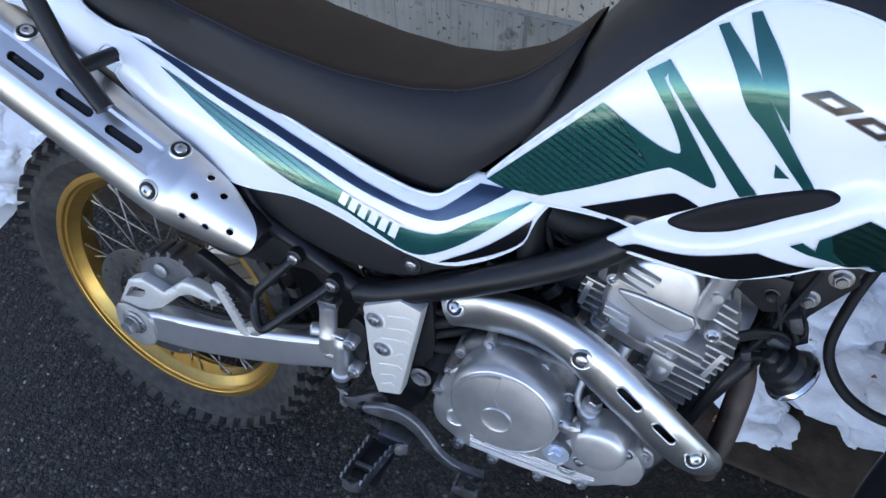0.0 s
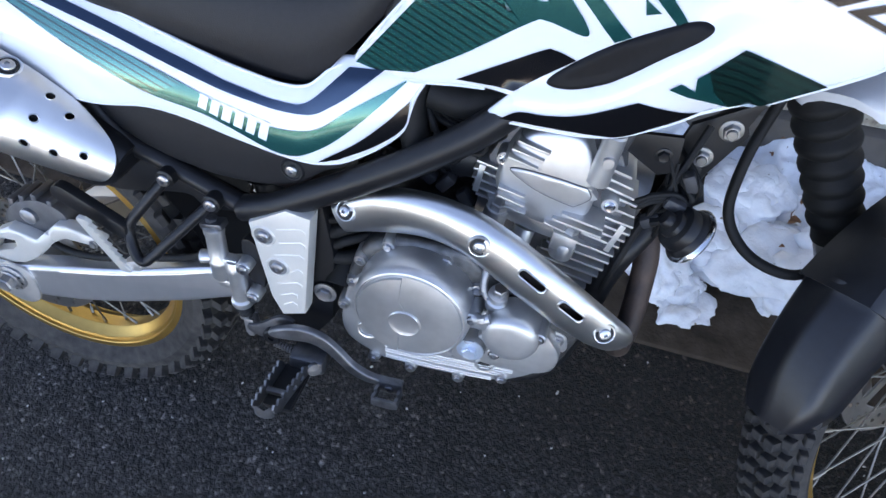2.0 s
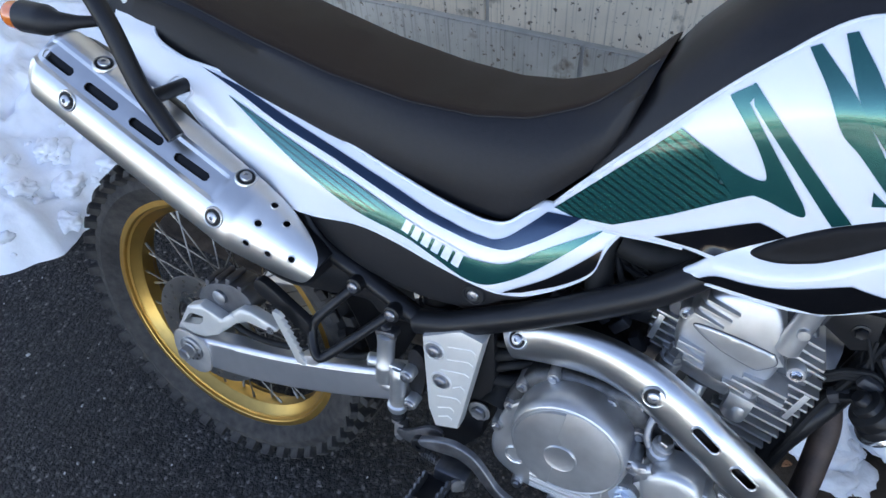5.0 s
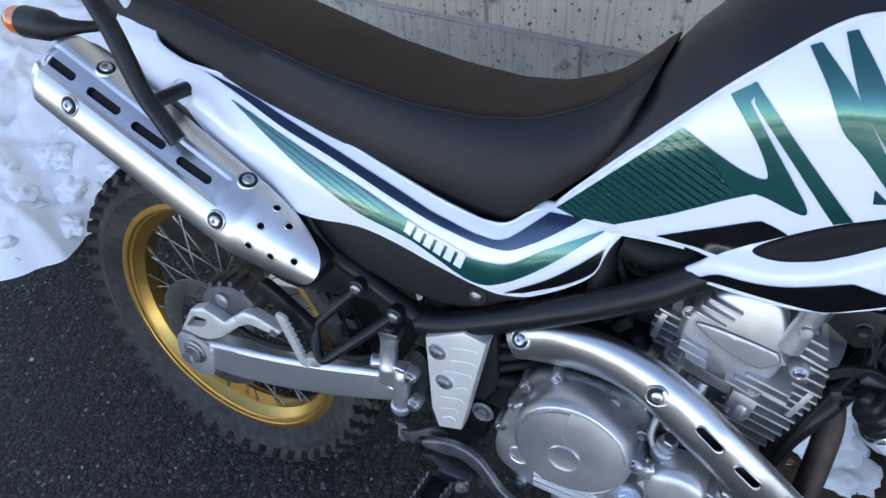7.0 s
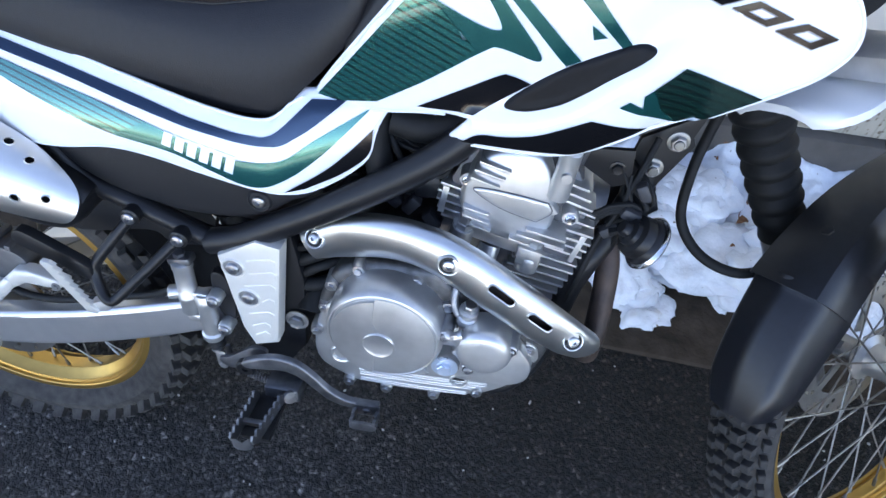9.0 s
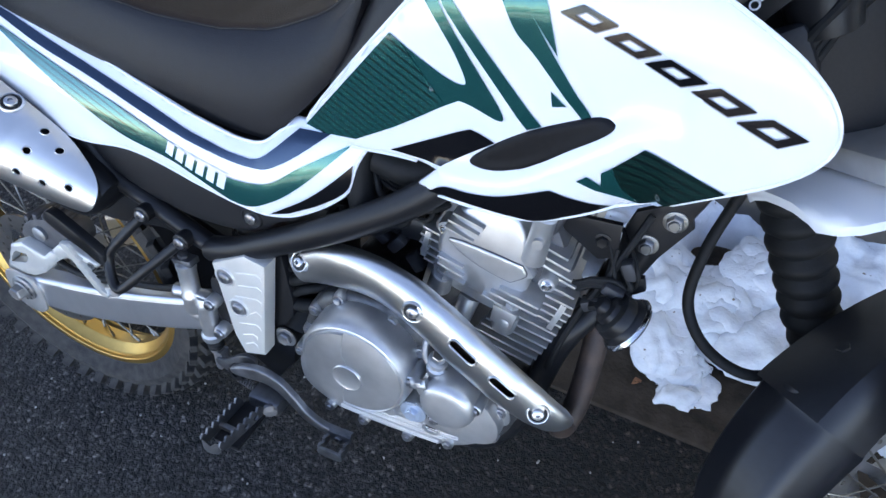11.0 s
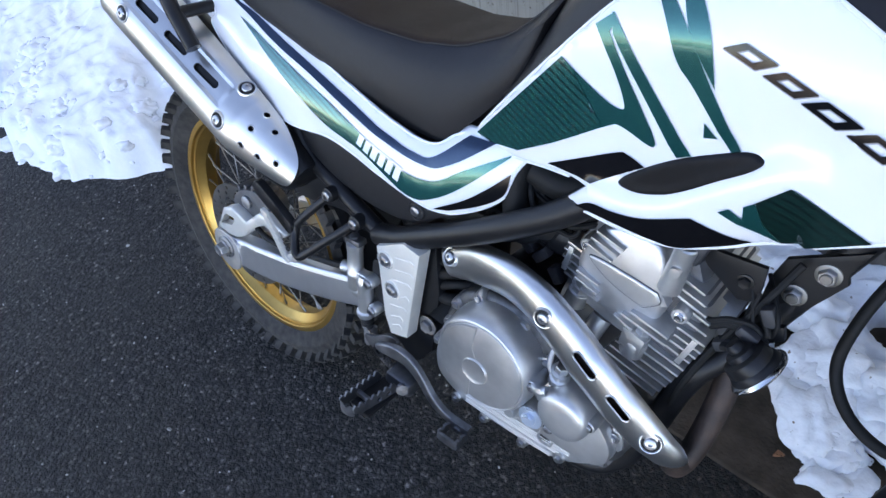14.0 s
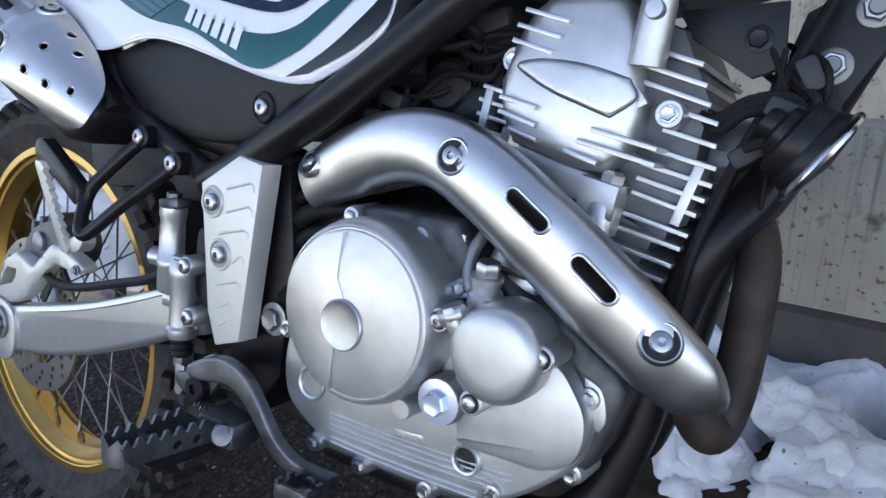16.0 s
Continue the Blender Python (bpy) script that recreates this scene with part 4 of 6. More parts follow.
for sgn, tail in ((1, 0.07), (-1, -0.07)):
    bm = bmesh.new()
    tube(bm, [P(0.985, 0.80, 0.0), P(0.945, 0.69, 0.002 * sgn), P(0.925, 0.64, 0.010 * sgn), P(0.904, 0.59, 0.030 * sgn), P(0.882, 0.556, 0.05 * sgn), P(0.869, 0.51, 0.05 * sgn), P(0.857, 0.44, 0.052 * sgn),
              P(0.8475, 0.397, 0.054 * sgn), P(0.828, 0.351, 0.058 * sgn), P(0.778, 0.326, tail), P(0.58, 0.32, tail)], 0.0155, 12)
    part("down_tube", bm, FRAME, frame_main)
bm = prism([(0.485, 0.56), (0.535, 0.58), (0.545, 0.50), (0.535, 0.38), (0.50, 0.33), (0.46, 0.36), (0.47, 0.48)], 0.05, 0.10, 0.006)
part("pivot_plate", bm, FRAME, frame_main)
bm = prism(rounded([(0.977, 0.751, 1), (0.972, 0.736, 1), (0.967, 0.720, 1), (0.971, 0.710, 1), (0.925, 0.620, 1), (0.906, 0.634, 1), (0.907, 0.685, 1), (0.914, 0.712, 1)], 3), 0.012, 0.019, 0.002)
part("engine_mount_plate", bm, FRAME, frame_main)
for q in ((0.933, 0.678), (0.952, 0.713)):
    bm = bmesh.new()
    lathe(bm, [(0.0120, 0.0), (0.0120, 0.0014), (0.0113, 0.0018), (0.0080, 0.0018)], P(*q, 0.019), (0, -1, 0), 24)
    part("mount_washer", bm, SPOKE, frame_main)
    bm = bmesh.new()
    lathe(bm, [(0.0088, 0.0018), (0.0088, 0.0068), (0.0078, 0.0080), (0.0056, 0.0080), (0.0050, 0.0070)], P(*q, 0.019), (0, -1, 0), 6, caps=False)
    part("mount_nut", bm, BOLT, frame_main, "", 25)
    bm = bmesh.new()
    lathe(bm, [(0.0056, 0.004), (0.0056, 0.0098), (0.0048, 0.0108), (0.0001, 0.0108)], P(*q, 0.019), (0, -1, 0), 16)
    part("mount_stud", bm, SPOKE, frame_main)

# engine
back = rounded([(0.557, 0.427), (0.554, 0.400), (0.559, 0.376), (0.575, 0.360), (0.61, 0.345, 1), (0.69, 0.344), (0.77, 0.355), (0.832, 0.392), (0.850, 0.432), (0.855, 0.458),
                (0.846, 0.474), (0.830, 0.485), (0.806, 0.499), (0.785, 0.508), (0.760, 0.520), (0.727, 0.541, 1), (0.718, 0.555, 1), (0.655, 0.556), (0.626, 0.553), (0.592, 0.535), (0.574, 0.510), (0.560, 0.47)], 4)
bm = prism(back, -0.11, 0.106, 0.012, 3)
engine = part("engine", bm, MOTTLED_DARK, bike, "silver air-cooled single-cylinder engine")
case = rounded([(0.557, 0.427), (0.554, 0.400), (0.559, 0.376), (0.575, 0.360), (0.61, 0.342, 1), (0.69, 0.341), (0.77, 0.352), (0.823, 0.392), (0.838, 0.422), (0.834, 0.447),
                (0.816, 0.470, 1), (0.79, 0.472), (0.745, 0.474, 1), (0.710, 0.500), (0.66, 0.515), (0.60, 0.500), (0.568, 0.470)], 4)
part("clutch_side_case", prism(case, 0.095, 0.114, 0.005, 3), ALLOY, engine, "bright cast side cover of the crankcase")
bm = bmesh.new()
lathe(bm, [(0.0735, -0.03), (0.0730, 0.000), (0.0722, 0.012), (0.0705, 0.0195), (0.0682, 0.0236), (0.0668, 0.0242), (0.0655, 0.0225), (0.0645, 0.0225), (0.0635, 0.0245), (0.045, 0.0275), (0.0001, 0.0285)], P(0.656, 0.476, 0.124), (0, -1, 0), 56)
clutch = part("clutch_cover", bm, ALLOY, engine, "round cast clutch cover", 20)
seg = [(0.656 + 0.063 * math.cos(a), 0.476 + 0.063 * math.sin(a)) for a in np.linspace(radians(97), radians(258), 20)]
bm = prism([(0.650, 0.468), (0.6515, 0.49), (0.645, 0.503)] + seg + [(0.646, 0.452)], 0.146, 0.1530, 0.001)
part("cover_segment", bm, ALLOY, clutch)
bm = bmesh.new()
lathe(bm, [(0.0205, 0), (0.0200, 0.0036), (0.0190, 0.0044), (0.0180, 0.0040), (0.012, 0.0033), (0.0001, 0.0030)], P(0.652, 0.468, 0.1505), (0, -1, 0), 28)
part("cover_boss", bm, ALLOY, clutch)
bm = bmesh.new()
lathe(bm, [(0.0350, -0.03), (0.0340, 0.0), (0.0328, 0.005), (0.0305, 0.0085), (0.027, 0.0104), (0.018, 0.0112), (0.0001, 0.0115)], P(0.777, 0.474, 0.141), (0, -1, 0), 40)
filt = part("oil_filter_cover", bm, ALLOY, engine, "round oil filter cover")
for u, v in ((0.8085, 0.479), (0.7610, 0.435), (0.7300, 0.487)):
    bm = bmesh.new()
    lathe(bm, [(0.0098, -0.03), (0.0090, 0.0), (0.0078, 0.001)], P(u, v, 0.1405), (0, -1, 0), 18)
    part("bolt_lug", bm, ALLOY, engine)
    # flat dark disc painting the shaded gap round the bolt
    bm = bmesh.new()
    lathe(bm, [(0.0070, 0.0), (0.0001, 0.0002)], P(u, v, 0.1417), (0, -1, 0), 16)
    part("bolt_shade_disc", bm, DARK_FILL, engine)
    bolt(engine, P(u, v, 0.1419), r=0.0056, kind="socket", material=BOLT)
bm = prism(rounded([(0.735, 0.44), (0.78, 0.48), (0.813, 0.472), (0.827, 0.458), (0.836, 0.442), (0.837, 0.423), (0.830, 0.407), (0.811, 0.396), (0.787, 0.394), (0.747, 0.394), (0.742, 0.405)]), 0.11, 0.1255, 0.005)
part("lower_cover", bm, ALLOY, engine)
bm = bmesh.new()
lathe(bm, [(0.0185, -0.02), (0.0185, 0), (0.017, 0.003), (0.012, 0.004)], P(0.731, 0.425, 0.130), (0, -1, 0), 28)
part("drain_boss", bm, ALLOY_DARK, engine)
bolt(engine, P(0.731, 0.425, 0.133), r=0.0098, name="drain_bolt", high=0.7, flange=1.75, material=BLUED)
bm = bmesh.new()
lathe(bm, [(0.0085, -0.02), (0.0085, 0.012), (0.0075, 0.014)], P(0.700, 0.410, 0.122), (0, -1, 0), 18)
part("plug", bm, ALLOY, engine)
for (u0, v0), (u1, v1) in (((0.613, 0.371), (0.786, 0.377)), ((0.614, 0.361), (0.772, 0.367)), ((0.615, 0.350), (0.760, 0.354))):
    for off in (0.0022, -0.0022):
        bm = bmesh.new()
        tube(bm, [P(u0, v0 + off, 0.1142), P((u0 + u1) / 2, (v0 + v1) / 2 + off - 0.0015, 0.1142), P(u1, v1 + off, 0.1142)], 0.0012, 8)
        part("case_rib", bm, ALLOY, engine)
bm = bmesh.new()
lathe(bm, [(0.0155, -0.01), (0.0155, 0.002), (0.014, 0.003), (0.0115, 0.002), (0.0105, -0.002), (0.0001, -0.0015)], P(0.590, 0.394, 0.114), (0, -1, 0), 28)
part("case_plug", bm, ALLOY, engine)
bm = bmesh.new()
lathe(bm, [(0.0125, -0.01), (0.0125, 0.004), (0.0115, 0.005), (0.0095, 0.0045), (0.009, -0.004)], P(0.749, 0.380, 0.114), (0, -1, 0), 24, caps=False)
part("ring_hole", bm, ALLOY, engine)
# dark disc in place of the hole's depth and shade
bm = bmesh.new()
lathe(bm, [(0.0092, 0), (0.0001, 0.0006)], P(0.749, 0.380, 0.1148), (0, -1, 0), 20)
part("ring_hole_disc", bm, DARK_FILL, engine, "dark disc painting the shade in the ring hole")
bm = prism([(0.681, 0.3815), (0.708, 0.3845), (0.7095, 0.3785), (0.682, 0.3755)], 0.112, 0.1150, 0.0005)
part("cast_plate", bm, ALLOY, engine)
for i in range(6):
    bm = prism([(0.6835 + i * 0.004, 0.3798 + i * 0.0004), (0.6860 + i * 0.004, 0.3800 + i * 0.0004), (0.6864 + i * 0.004, 0.3775 + i * 0.0004), (0.6839 + i * 0.004, 0.3772 + i * 0.0004)], 0.1145, 0.1157, 0)
    part("lettering_bar", bm, ALLOY, engine)
for q in ((0.583, 0.512), (0.619, 0.544), (0.688, 0.537), (0.728, 0.505), (0.832, 0.450), (0.571, 0.472), (0.560, 0.436), (0.598, 0.342), (0.650, 0.339), (0.826, 0.392), (0.716, 0.342), (0.773, 0.361)):
    bm = bmesh.new()
    w = 0.108 if q[1] > 0.445 else 0.104 if q[0] > 0.825 else 0.1155
    lathe(bm, [(0.0105, -0.03), (0.0088, -0.004), (0.0080, 0.0), (0.0074, 0.002)], P(*q, w), (0, -1, 0), 16)
    part("bolt_lug", bm, ALLOY, engine)
    bolt(engine, P(*q, w + 0.002), r=0.0050, material=BOLT, flange=1.5)

# cylinder head
body = [(0.738, 0.705), (0.716, 0.66), (0.722, 0.612), (0.80, 0.583), (0.855, 0.552), (0.868, 0.60), (0.872, 0.65), (0.85, 0.695), (0.80, 0.716)]
# body and cylinder are coloured dark to stand for shade between the fins
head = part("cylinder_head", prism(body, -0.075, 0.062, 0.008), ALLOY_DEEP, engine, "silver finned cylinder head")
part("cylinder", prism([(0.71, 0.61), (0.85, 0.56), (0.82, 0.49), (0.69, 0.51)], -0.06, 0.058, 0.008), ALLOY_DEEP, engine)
cov = rounded([(0.753, 0.708), (0.734, 0.673), (0.730, 0.642), (0.741, 0.615, 1), (0.785, 0.601), (0.812, 0.598, 1), (0.827, 0.611), (0.834, 0.638), (0.829, 0.664), (0.826, 0.69), (0.812, 0.714), (0.783, 0.719)], 4)


def cover_w(u, v):
    return 0.0915 - 2.4 * (u - 0.780) ** 2 - 1.6 * (v - 0.655) ** 2


part("rocker_cover", panel(cov, cover_w, 0.035, 0.006, (), 0.006, 0.006), ALLOY, engine, "smooth silver rocker cover", 50)
plate = rounded([(0.745, 0.6675), (0.761, 0.6705), (0.782, 0.6692), (0.803, 0.6655), (0.825, 0.659, 1), (0.8295, 0.647), (0.815, 0.635, 1), (0.798, 0.641), (0.776, 0.649), (0.758, 0.658)], 6)
badge = part("cover_badge", panel(plate, lambda u, v: cover_w(u, v) + 0.0022, 0.004, 0.004, (), 0.0015, 0.001), ALLOY, engine, "", 30)
# dark bead round the badge, drawing the shade along its edge
bm = bmesh.new()
tube(bm, [P(u, v, cover_w(u, v) + 0.0003) for u, v in plate + plate[:1]], 0.0011, 6, 1, caps=False)
part("badge_shade_line", bm, ALLOY_DEEP, badge)
bm = prism([(0.826, 0.6595), (0.8375, 0.645), (0.818, 0.634), (0.8300, 0.647)], 0.07, 0.0835, 0.001)
part("badge_end", bm, ALLOY, badge)


def fin(u0, v0, u1, v1, w0, w1, thick=0.0034, name="cooling_fin", material=None):
    d = Vector((u1 - u0, v1 - v0)).normalized() * thick / 2
    pts = rounded([(u0 - d.y, v0 + d.x, 1), (u1 - d.y, v1 + d.x, 1), (u1 + d.y, v1 - d.x, 1), (u0 + d.y, v0 - d.x, 1)])
    return part(name, prism(pts, w0, w1, 0.0013), material or ALLOY, engine)


for q in ((0.749, 0.704, 0.782, 0.695), (0.744, 0.694, 0.777, 0.685), (0.741, 0.684, 0.772, 0.675), (0.735, 0.645, 0.764, 0.638), (0.735, 0.635, 0.765, 0.626), (0.744, 0.623, 0.767, 0.616),
          (0.805, 0.626, 0.850, 0.616), (0.796, 0.618, 0.850, 0.606), (0.788, 0.611, 0.812, 0.604)):
    fin(*q, 0.06, 0.0950)
for q in ((0.706, 0.655, 0.745, 0.645), (0.703, 0.645, 0.735, 0.637), (0.702, 0.634, 0.735, 0.626), (0.703, 0.623, 0.735, 0.615), (0.708, 0.612, 0.74, 0.604)):
    fin(*q, -0.08, 0.068)
for q in ((0.829, 0.682, 0.866, 0.671), (0.827, 0.671, 0.870, 0.658), (0.829, 0.660, 0.874, 0.646), (0.845, 0.645, 0.879, 0.635), (0.845, 0.630, 0.880, 0.621), (0.838, 0.617, 0.882, 0.607), (0.834, 0.607, 0.881, 0.596),
          (0.832, 0.597, 0.878, 0.586), (0.83, 0.587, 0.874, 0.576), (0.80, 0.578, 0.871, 0.562)):
    fin(*q, -0.085, 0.073 if q[1] > 0.65 else 0.069)
for q in ((0.795, 0.568, 0.868, 0.553), (0.79, 0.557, 0.864, 0.541), (0.785, 0.546, 0.860, 0.530), (0.78, 0.535, 0.855, 0.518), (0.775, 0.524, 0.850, 0.507)):
    fin(*q, -0.08, 0.072)
for q in ((0.872, 0.608, 0.861, 0.568), (0.713, 0.652, 0.707, 0.616)):
    fin(*q, 0.045, 0.0695, 0.007, "fin_pillar")
part("head_flange", prism(rounded([(0.722, 0.617, 1), (0.742, 0.614), (0.80, 0.597), (0.826, 0.591, 1), (0.822, 0.572, 1), (0.78, 0.580), (0.725, 0.597, 1)]), 0.04, 0.076, 0.004), ALLOY, engine)
part("stud_block", prism(rounded([(0.800, 0.596, 1), (0.828, 0.590, 1), (0.824, 0.566, 1), (0.798, 0.572, 1)]), 0.04, 0.088, 0.003), ALLOY, engine)
bm = bmesh.new()
lathe(bm, [(0.0122, -0.010), (0.0118, 0.004), (0.0112, 0.030), (0.0112, 0.048), (0.0095, 0.050), (0.0001, 0.0505)], P(0.8340, 0.678, 0.0835), (0.11, -0.07, 0.99), 24)
lathe(bm, [(0.0062, -0.012), (0.0062, 0.0), (0.0054, 0.0012), (0.0001, 0.0014)], P(0.838, 0.700, 0.0990), (0, -1, 0), 18)
part("plug_tower", bm, ALLOY, engine)
bm = bmesh.new()
box(bm, (0.022, 0.024, 0.03), Matrix.Translation(P(0.845, 0.722, 0.076)) @ Matrix.Rotation(radians(15), 4, "Y"), 0.005)
part("hose_union", bm, GREY_PLASTIC, engine)
for q in ((0.737, 0.672), (0.851, 0.639)):
    bm = bmesh.new()
    lathe(bm, [(0.0098, -0.02), (0.0092, 0.0), (0.0085, 0.0015)], P(*q, 0.080), (0, -1, 0), 18)
    part("bolt_lug", bm, ALLOY, engine)
    bolt(engine, P(*q, 0.0815), r=0.0050, flange=1.2)
for q in ((0.735, 0.603, 0.074), (0.8155, 0.578, 0.076)):
    bm = bmesh.new()
    lathe(bm, [(0.0105, 0), (0.0105, 0.008), (0.0085, 0.009), (0.0085, 0.02), (0.006, 0.022), (0.0001, 0.022)], P(*q), (0.2, 0, 0.97), 6)
    lathe(bm, [(0.0140, -0.020), (0.0135, -0.002), (0.0125, 0.0005)], P(*q), (0.2, 0, 0.97), 18)
    part("stud_nut", bm, ALLOY, engine)
# exhaust port flange, oil pipe, spark lead
bm = bmesh.new()
lathe(bm, [(0.03, 0), (0.033, 0.01), (0.033, 0.03), (0.026, 0.032)], P(0.86, 0.615, 0.0), (0.97, 0, -0.2), 24)
part("exhaust_flange", bm, ALLOY_DARK, engine)
bm = bmesh.new()
tube(bm, [P(0.744, 0.556, 0.095), P(0.737, 0.540, 0.108), P(0.736, 0.522, 0.116), P(0.742, 0.508, 0.120), P(0.752, 0.504, 0.121)], 0.0048, 10)
part("oil_pipe", bm, ALLOY_DARK, engine)
bm = bmesh.new()
lathe(bm, [(0.0125, 0), (0.0128, 0.012), (0.0105, 0.014), (0.0105, 0.020), (0.0118, 0.021), (0.0118, 0.025), (0.009, 0.026)], P(0.752, 0.497, 0.118), (0.12, -0.2, 0.97), 18)
part("oil_union", bm, ALLOY, engine)
bm = bmesh.new()
lathe(bm, [(0.0088, 0), (0.0088, 0.008), (0.0075, 0.0095), (0.0001, 0.0095)], P(0.7555, 0.5225, 0.1232), (0.12, -0.2, 0.97), 6)
part("banjo_bolt", bm, BOLT, engine)
bm = bmesh.new()
tube(bm, [P(0.768, 0.580, 0.070), P(0.760, 0.545, 0.088), P(0.757, 0.522, 0.100)], [0.0125, 0.0125, 0.0145], 18)
part("chain_tensioner", bm, ALLOY, engine)
part("cast_recess", prism([(0.711, 0.546), (0.724, 0.543), (0.726, 0.520), (0.715, 0.527)], 0.09, 0.104, 0.0015), ALLOY, engine)
part("cast_number_plate", prism([(0.752, 0.520), (0.783, 0.518), (0.782, 0.509), (0.750, 0.512)], 0.07, 0.101, 0.0015), ALLOY, engine)
part("case_bracket", prism(rounded([(0.827, 0.464, 1), (0.840, 0.457), (0.845, 0.438), (0.841, 0.428, 1), (0.831, 0.434, 1)], 4), 0.092, 0.1080, 0.0015), ALLOY, engine)
bm = bmesh.new()
tube(bm, [P(0.733, 0.489, 0.138), P(0.741, 0.492, 0.143), P(0.751, 0.497, 0.142)], [0.0075, 0.006, 0.0065], 12)
box(bm, (0.010, 0.006, 0.018), Matrix.Translation(P(0.744, 0.491, 0.1455)) @ Matrix.Rotation(radians(-25), 4, "Y"), 0.0015)
part("sensor_clamp", bm, ALLOY, engine)

# exhaust header, its heat shield, muffler
bm = bmesh.new()
tube(bm, [P(0.855, 0.607, -0.01), P(0.88, 0.592, -0.005), P(0.900, 0.574, 0.010), P(0.911, 0.548, 0.030), P(0.913, 0.505, 0.048), P(0.9115, 0.464, 0.066), P(0.9065, 0.443, 0.079), P(0.9005, 0.449, 0.094), P(0.8850, 0.4780, 0.1040),
          P(0.840, 0.515, 0.114), P(0.788, 0.550, 0.118), P(0.70, 0.590, 0.108), P(0.60, 0.572, 0.085), P(0.50, 0.575, 0.06), P(0.36, 0.60, 0.08)], 0.0145, 18)
header = part("exhaust_pipe", bm, RUSTY, bike, "heat-browned steel exhaust header")
centre = [(0.556, 0.562), (0.60, 0.584), (0.655, 0.602), (0.70, 0.604), (0.74, 0.591), (0.787, 0.562), (0.836, 0.524), (0.876, 0.4915), (0.8965, 0.4735), (0.9065, 0.4650), (0.9115, 0.4605)]
half_w = [0.023, 0.030, 0.0285, 0.0275, 0.0285, 0.0290, 0.0290, 0.0258, 0.0225, 0.0210, 0.0200]
depth = [0.106, 0.113, 0.126, 0.136, 0.143, 0.147, 0.143, 0.133, 0.122, 0.112, 0.099]


path = rounded(centre, 8, False)
run = np.concatenate([[0], np.cumsum([math.dist(a, b) for a, b in zip(path, path[1:])])])
knot = [float(np.interp(i / 10, np.linspace(0, 1, len(run)), run)) for i in range(11)]


def on_header(s, b, deep=0.0):
    """s along the header shield, b round it."""
    u, v = float(np.interp(s, run, [q[0] for q in path])), float(np.interp(s, run, [q[1] for q in path]))
    u2, v2 = float(np.interp(s + 0.004, run, [q[0] for q in path])), float(np.interp(s + 0.004, run, [q[1] for q in path]))
    u1, v1 = float(np.interp(s - 0.004, run, [q[0] for q in path])), float(np.interp(s - 0.004, run, [q[1] for q in path]))
    hw, w = float(np.interp(s, knot, half_w)), float(np.interp(s, knot, depth))
    hw *= math.sqrt(max(0.004, 1 - max(0.0, 1 - (run[-1] - s) / 0.032) ** 2))
    d = Vector((u2 - u1, v2 - v1)).normalized()
    an = b / 0.0255
    side = (hw - deep) * math.sin(an)
    return P(u - d.y * side, v + d.x * side, w - hw * 0.62 * (1 - math.cos(an)) ** 1.25 - deep * math.cos(an))


full = float(run[-1])
wide_b = 0.0255 * radians(100)
steps = [full * (1 - (1 - i / 76) ** 1.7) for i in range(77)]
outline = [(q, -wide_b) for q in steps] + [(q, wide_b) for q in reversed(steps)]
holes = [slot(float(np.interp(u, [q[0] for q in path], run)), 0.009, 0.036, 0.0105, 0.0) for u in (0.7840, 0.8300)]
bm = wrapped(outline, on_header, 0.0018, 0.0065, holes)
part("heat_shield", bm, STEEL, header, "brushed steel header heat shield", 50)
for hole in holes:
    bm = bmesh.new()
    tube(bm, [on_header(a, b, -0.0002) for a, b in hole + hole[:1]], 0.0013, 8, 1, caps=False)
    part("slot_lip", bm, STEEL, header)
for u, b in ((0.574, 0.013), (0.728, 0.004), (0.870, 0.012)):
    s = float(np.interp(u, [q[0] for q in path], run))
    cup(header, on_header(s, b), on_header(s, b) - on_header(s, b, 0.01), 0.0118)

S0, SD, SN = Vector((-0.023, 0.776)), Vector((0.903, -0.430)), Vector((0.430, 0.903))
MR = 0.066


def mr(s, th):
    """Radius of the muffler shield: a drum, a stepped band for the slots, and a cone in front."""
    r = MR - 0.30 * max(0.0, s - 0.262)
    r -= 0.0048 * smooth01((th - 0.50) / 0.09) * smooth01((1.15 - th) / 0.09) * smooth01((0.232 - s) / 0.015)
    r -= 0.010 * smooth01((-0.055 - s) / 0.022)
    return r


def on_muffler(s, q, deep=0.0):
    """s along the muffler, q round it (arc on the drum), both in metres."""
    th = 0.03 / MR + (q - 0.03) / (MR - 0.30 * max(0.0, s - 0.262))
    r = mr(s, th) - deep
    c = S0 + SD * s + SN * (-0.02 + r * math.sin(th))
    return P(c.x, c.y, 0.12 + r * math.cos(th))


outline = rounded([(-0.074, 0.006), (-0.066, -0.010), (-0.03, -0.016), (0.12, -0.016), (0.262, -0.014, 1), (0.325, -0.010), (0.355, -0.003), (0.368, 0.010), (0.372, 0.028), (0.366, 0.046), (0.346, 0.064), (0.306, 0.085), (0.262, 0.096, 1), (0.10, 0.104), (-0.03, 0.104), (-0.066, 0.094), (-0.074, 0.075)], 5)
holes = [pointed_slot(s, 0.050 + 0.0006 * i, 0.052, 0.0125, 0.013 * (i + 1)) for i, s in enumerate((-0.041, 0.032, 0.105, 0.178))]
for s, q in ((0.286, 0.046), (0.286, 0.076), (0.311, 0.064), (0.286, 0.015), (0.314, 0.018), (0.341, 0.029)):
    holes.append(circle(s, q, 0.0048, 12, 1.0))
bm_body = bmesh.new()
axis = [on_muffler(s, 0, mr(s, 0)) for s in (-0.07, -0.06, 0.0, 0.13, 0.25, 0.30, 0.34, 0.37)]
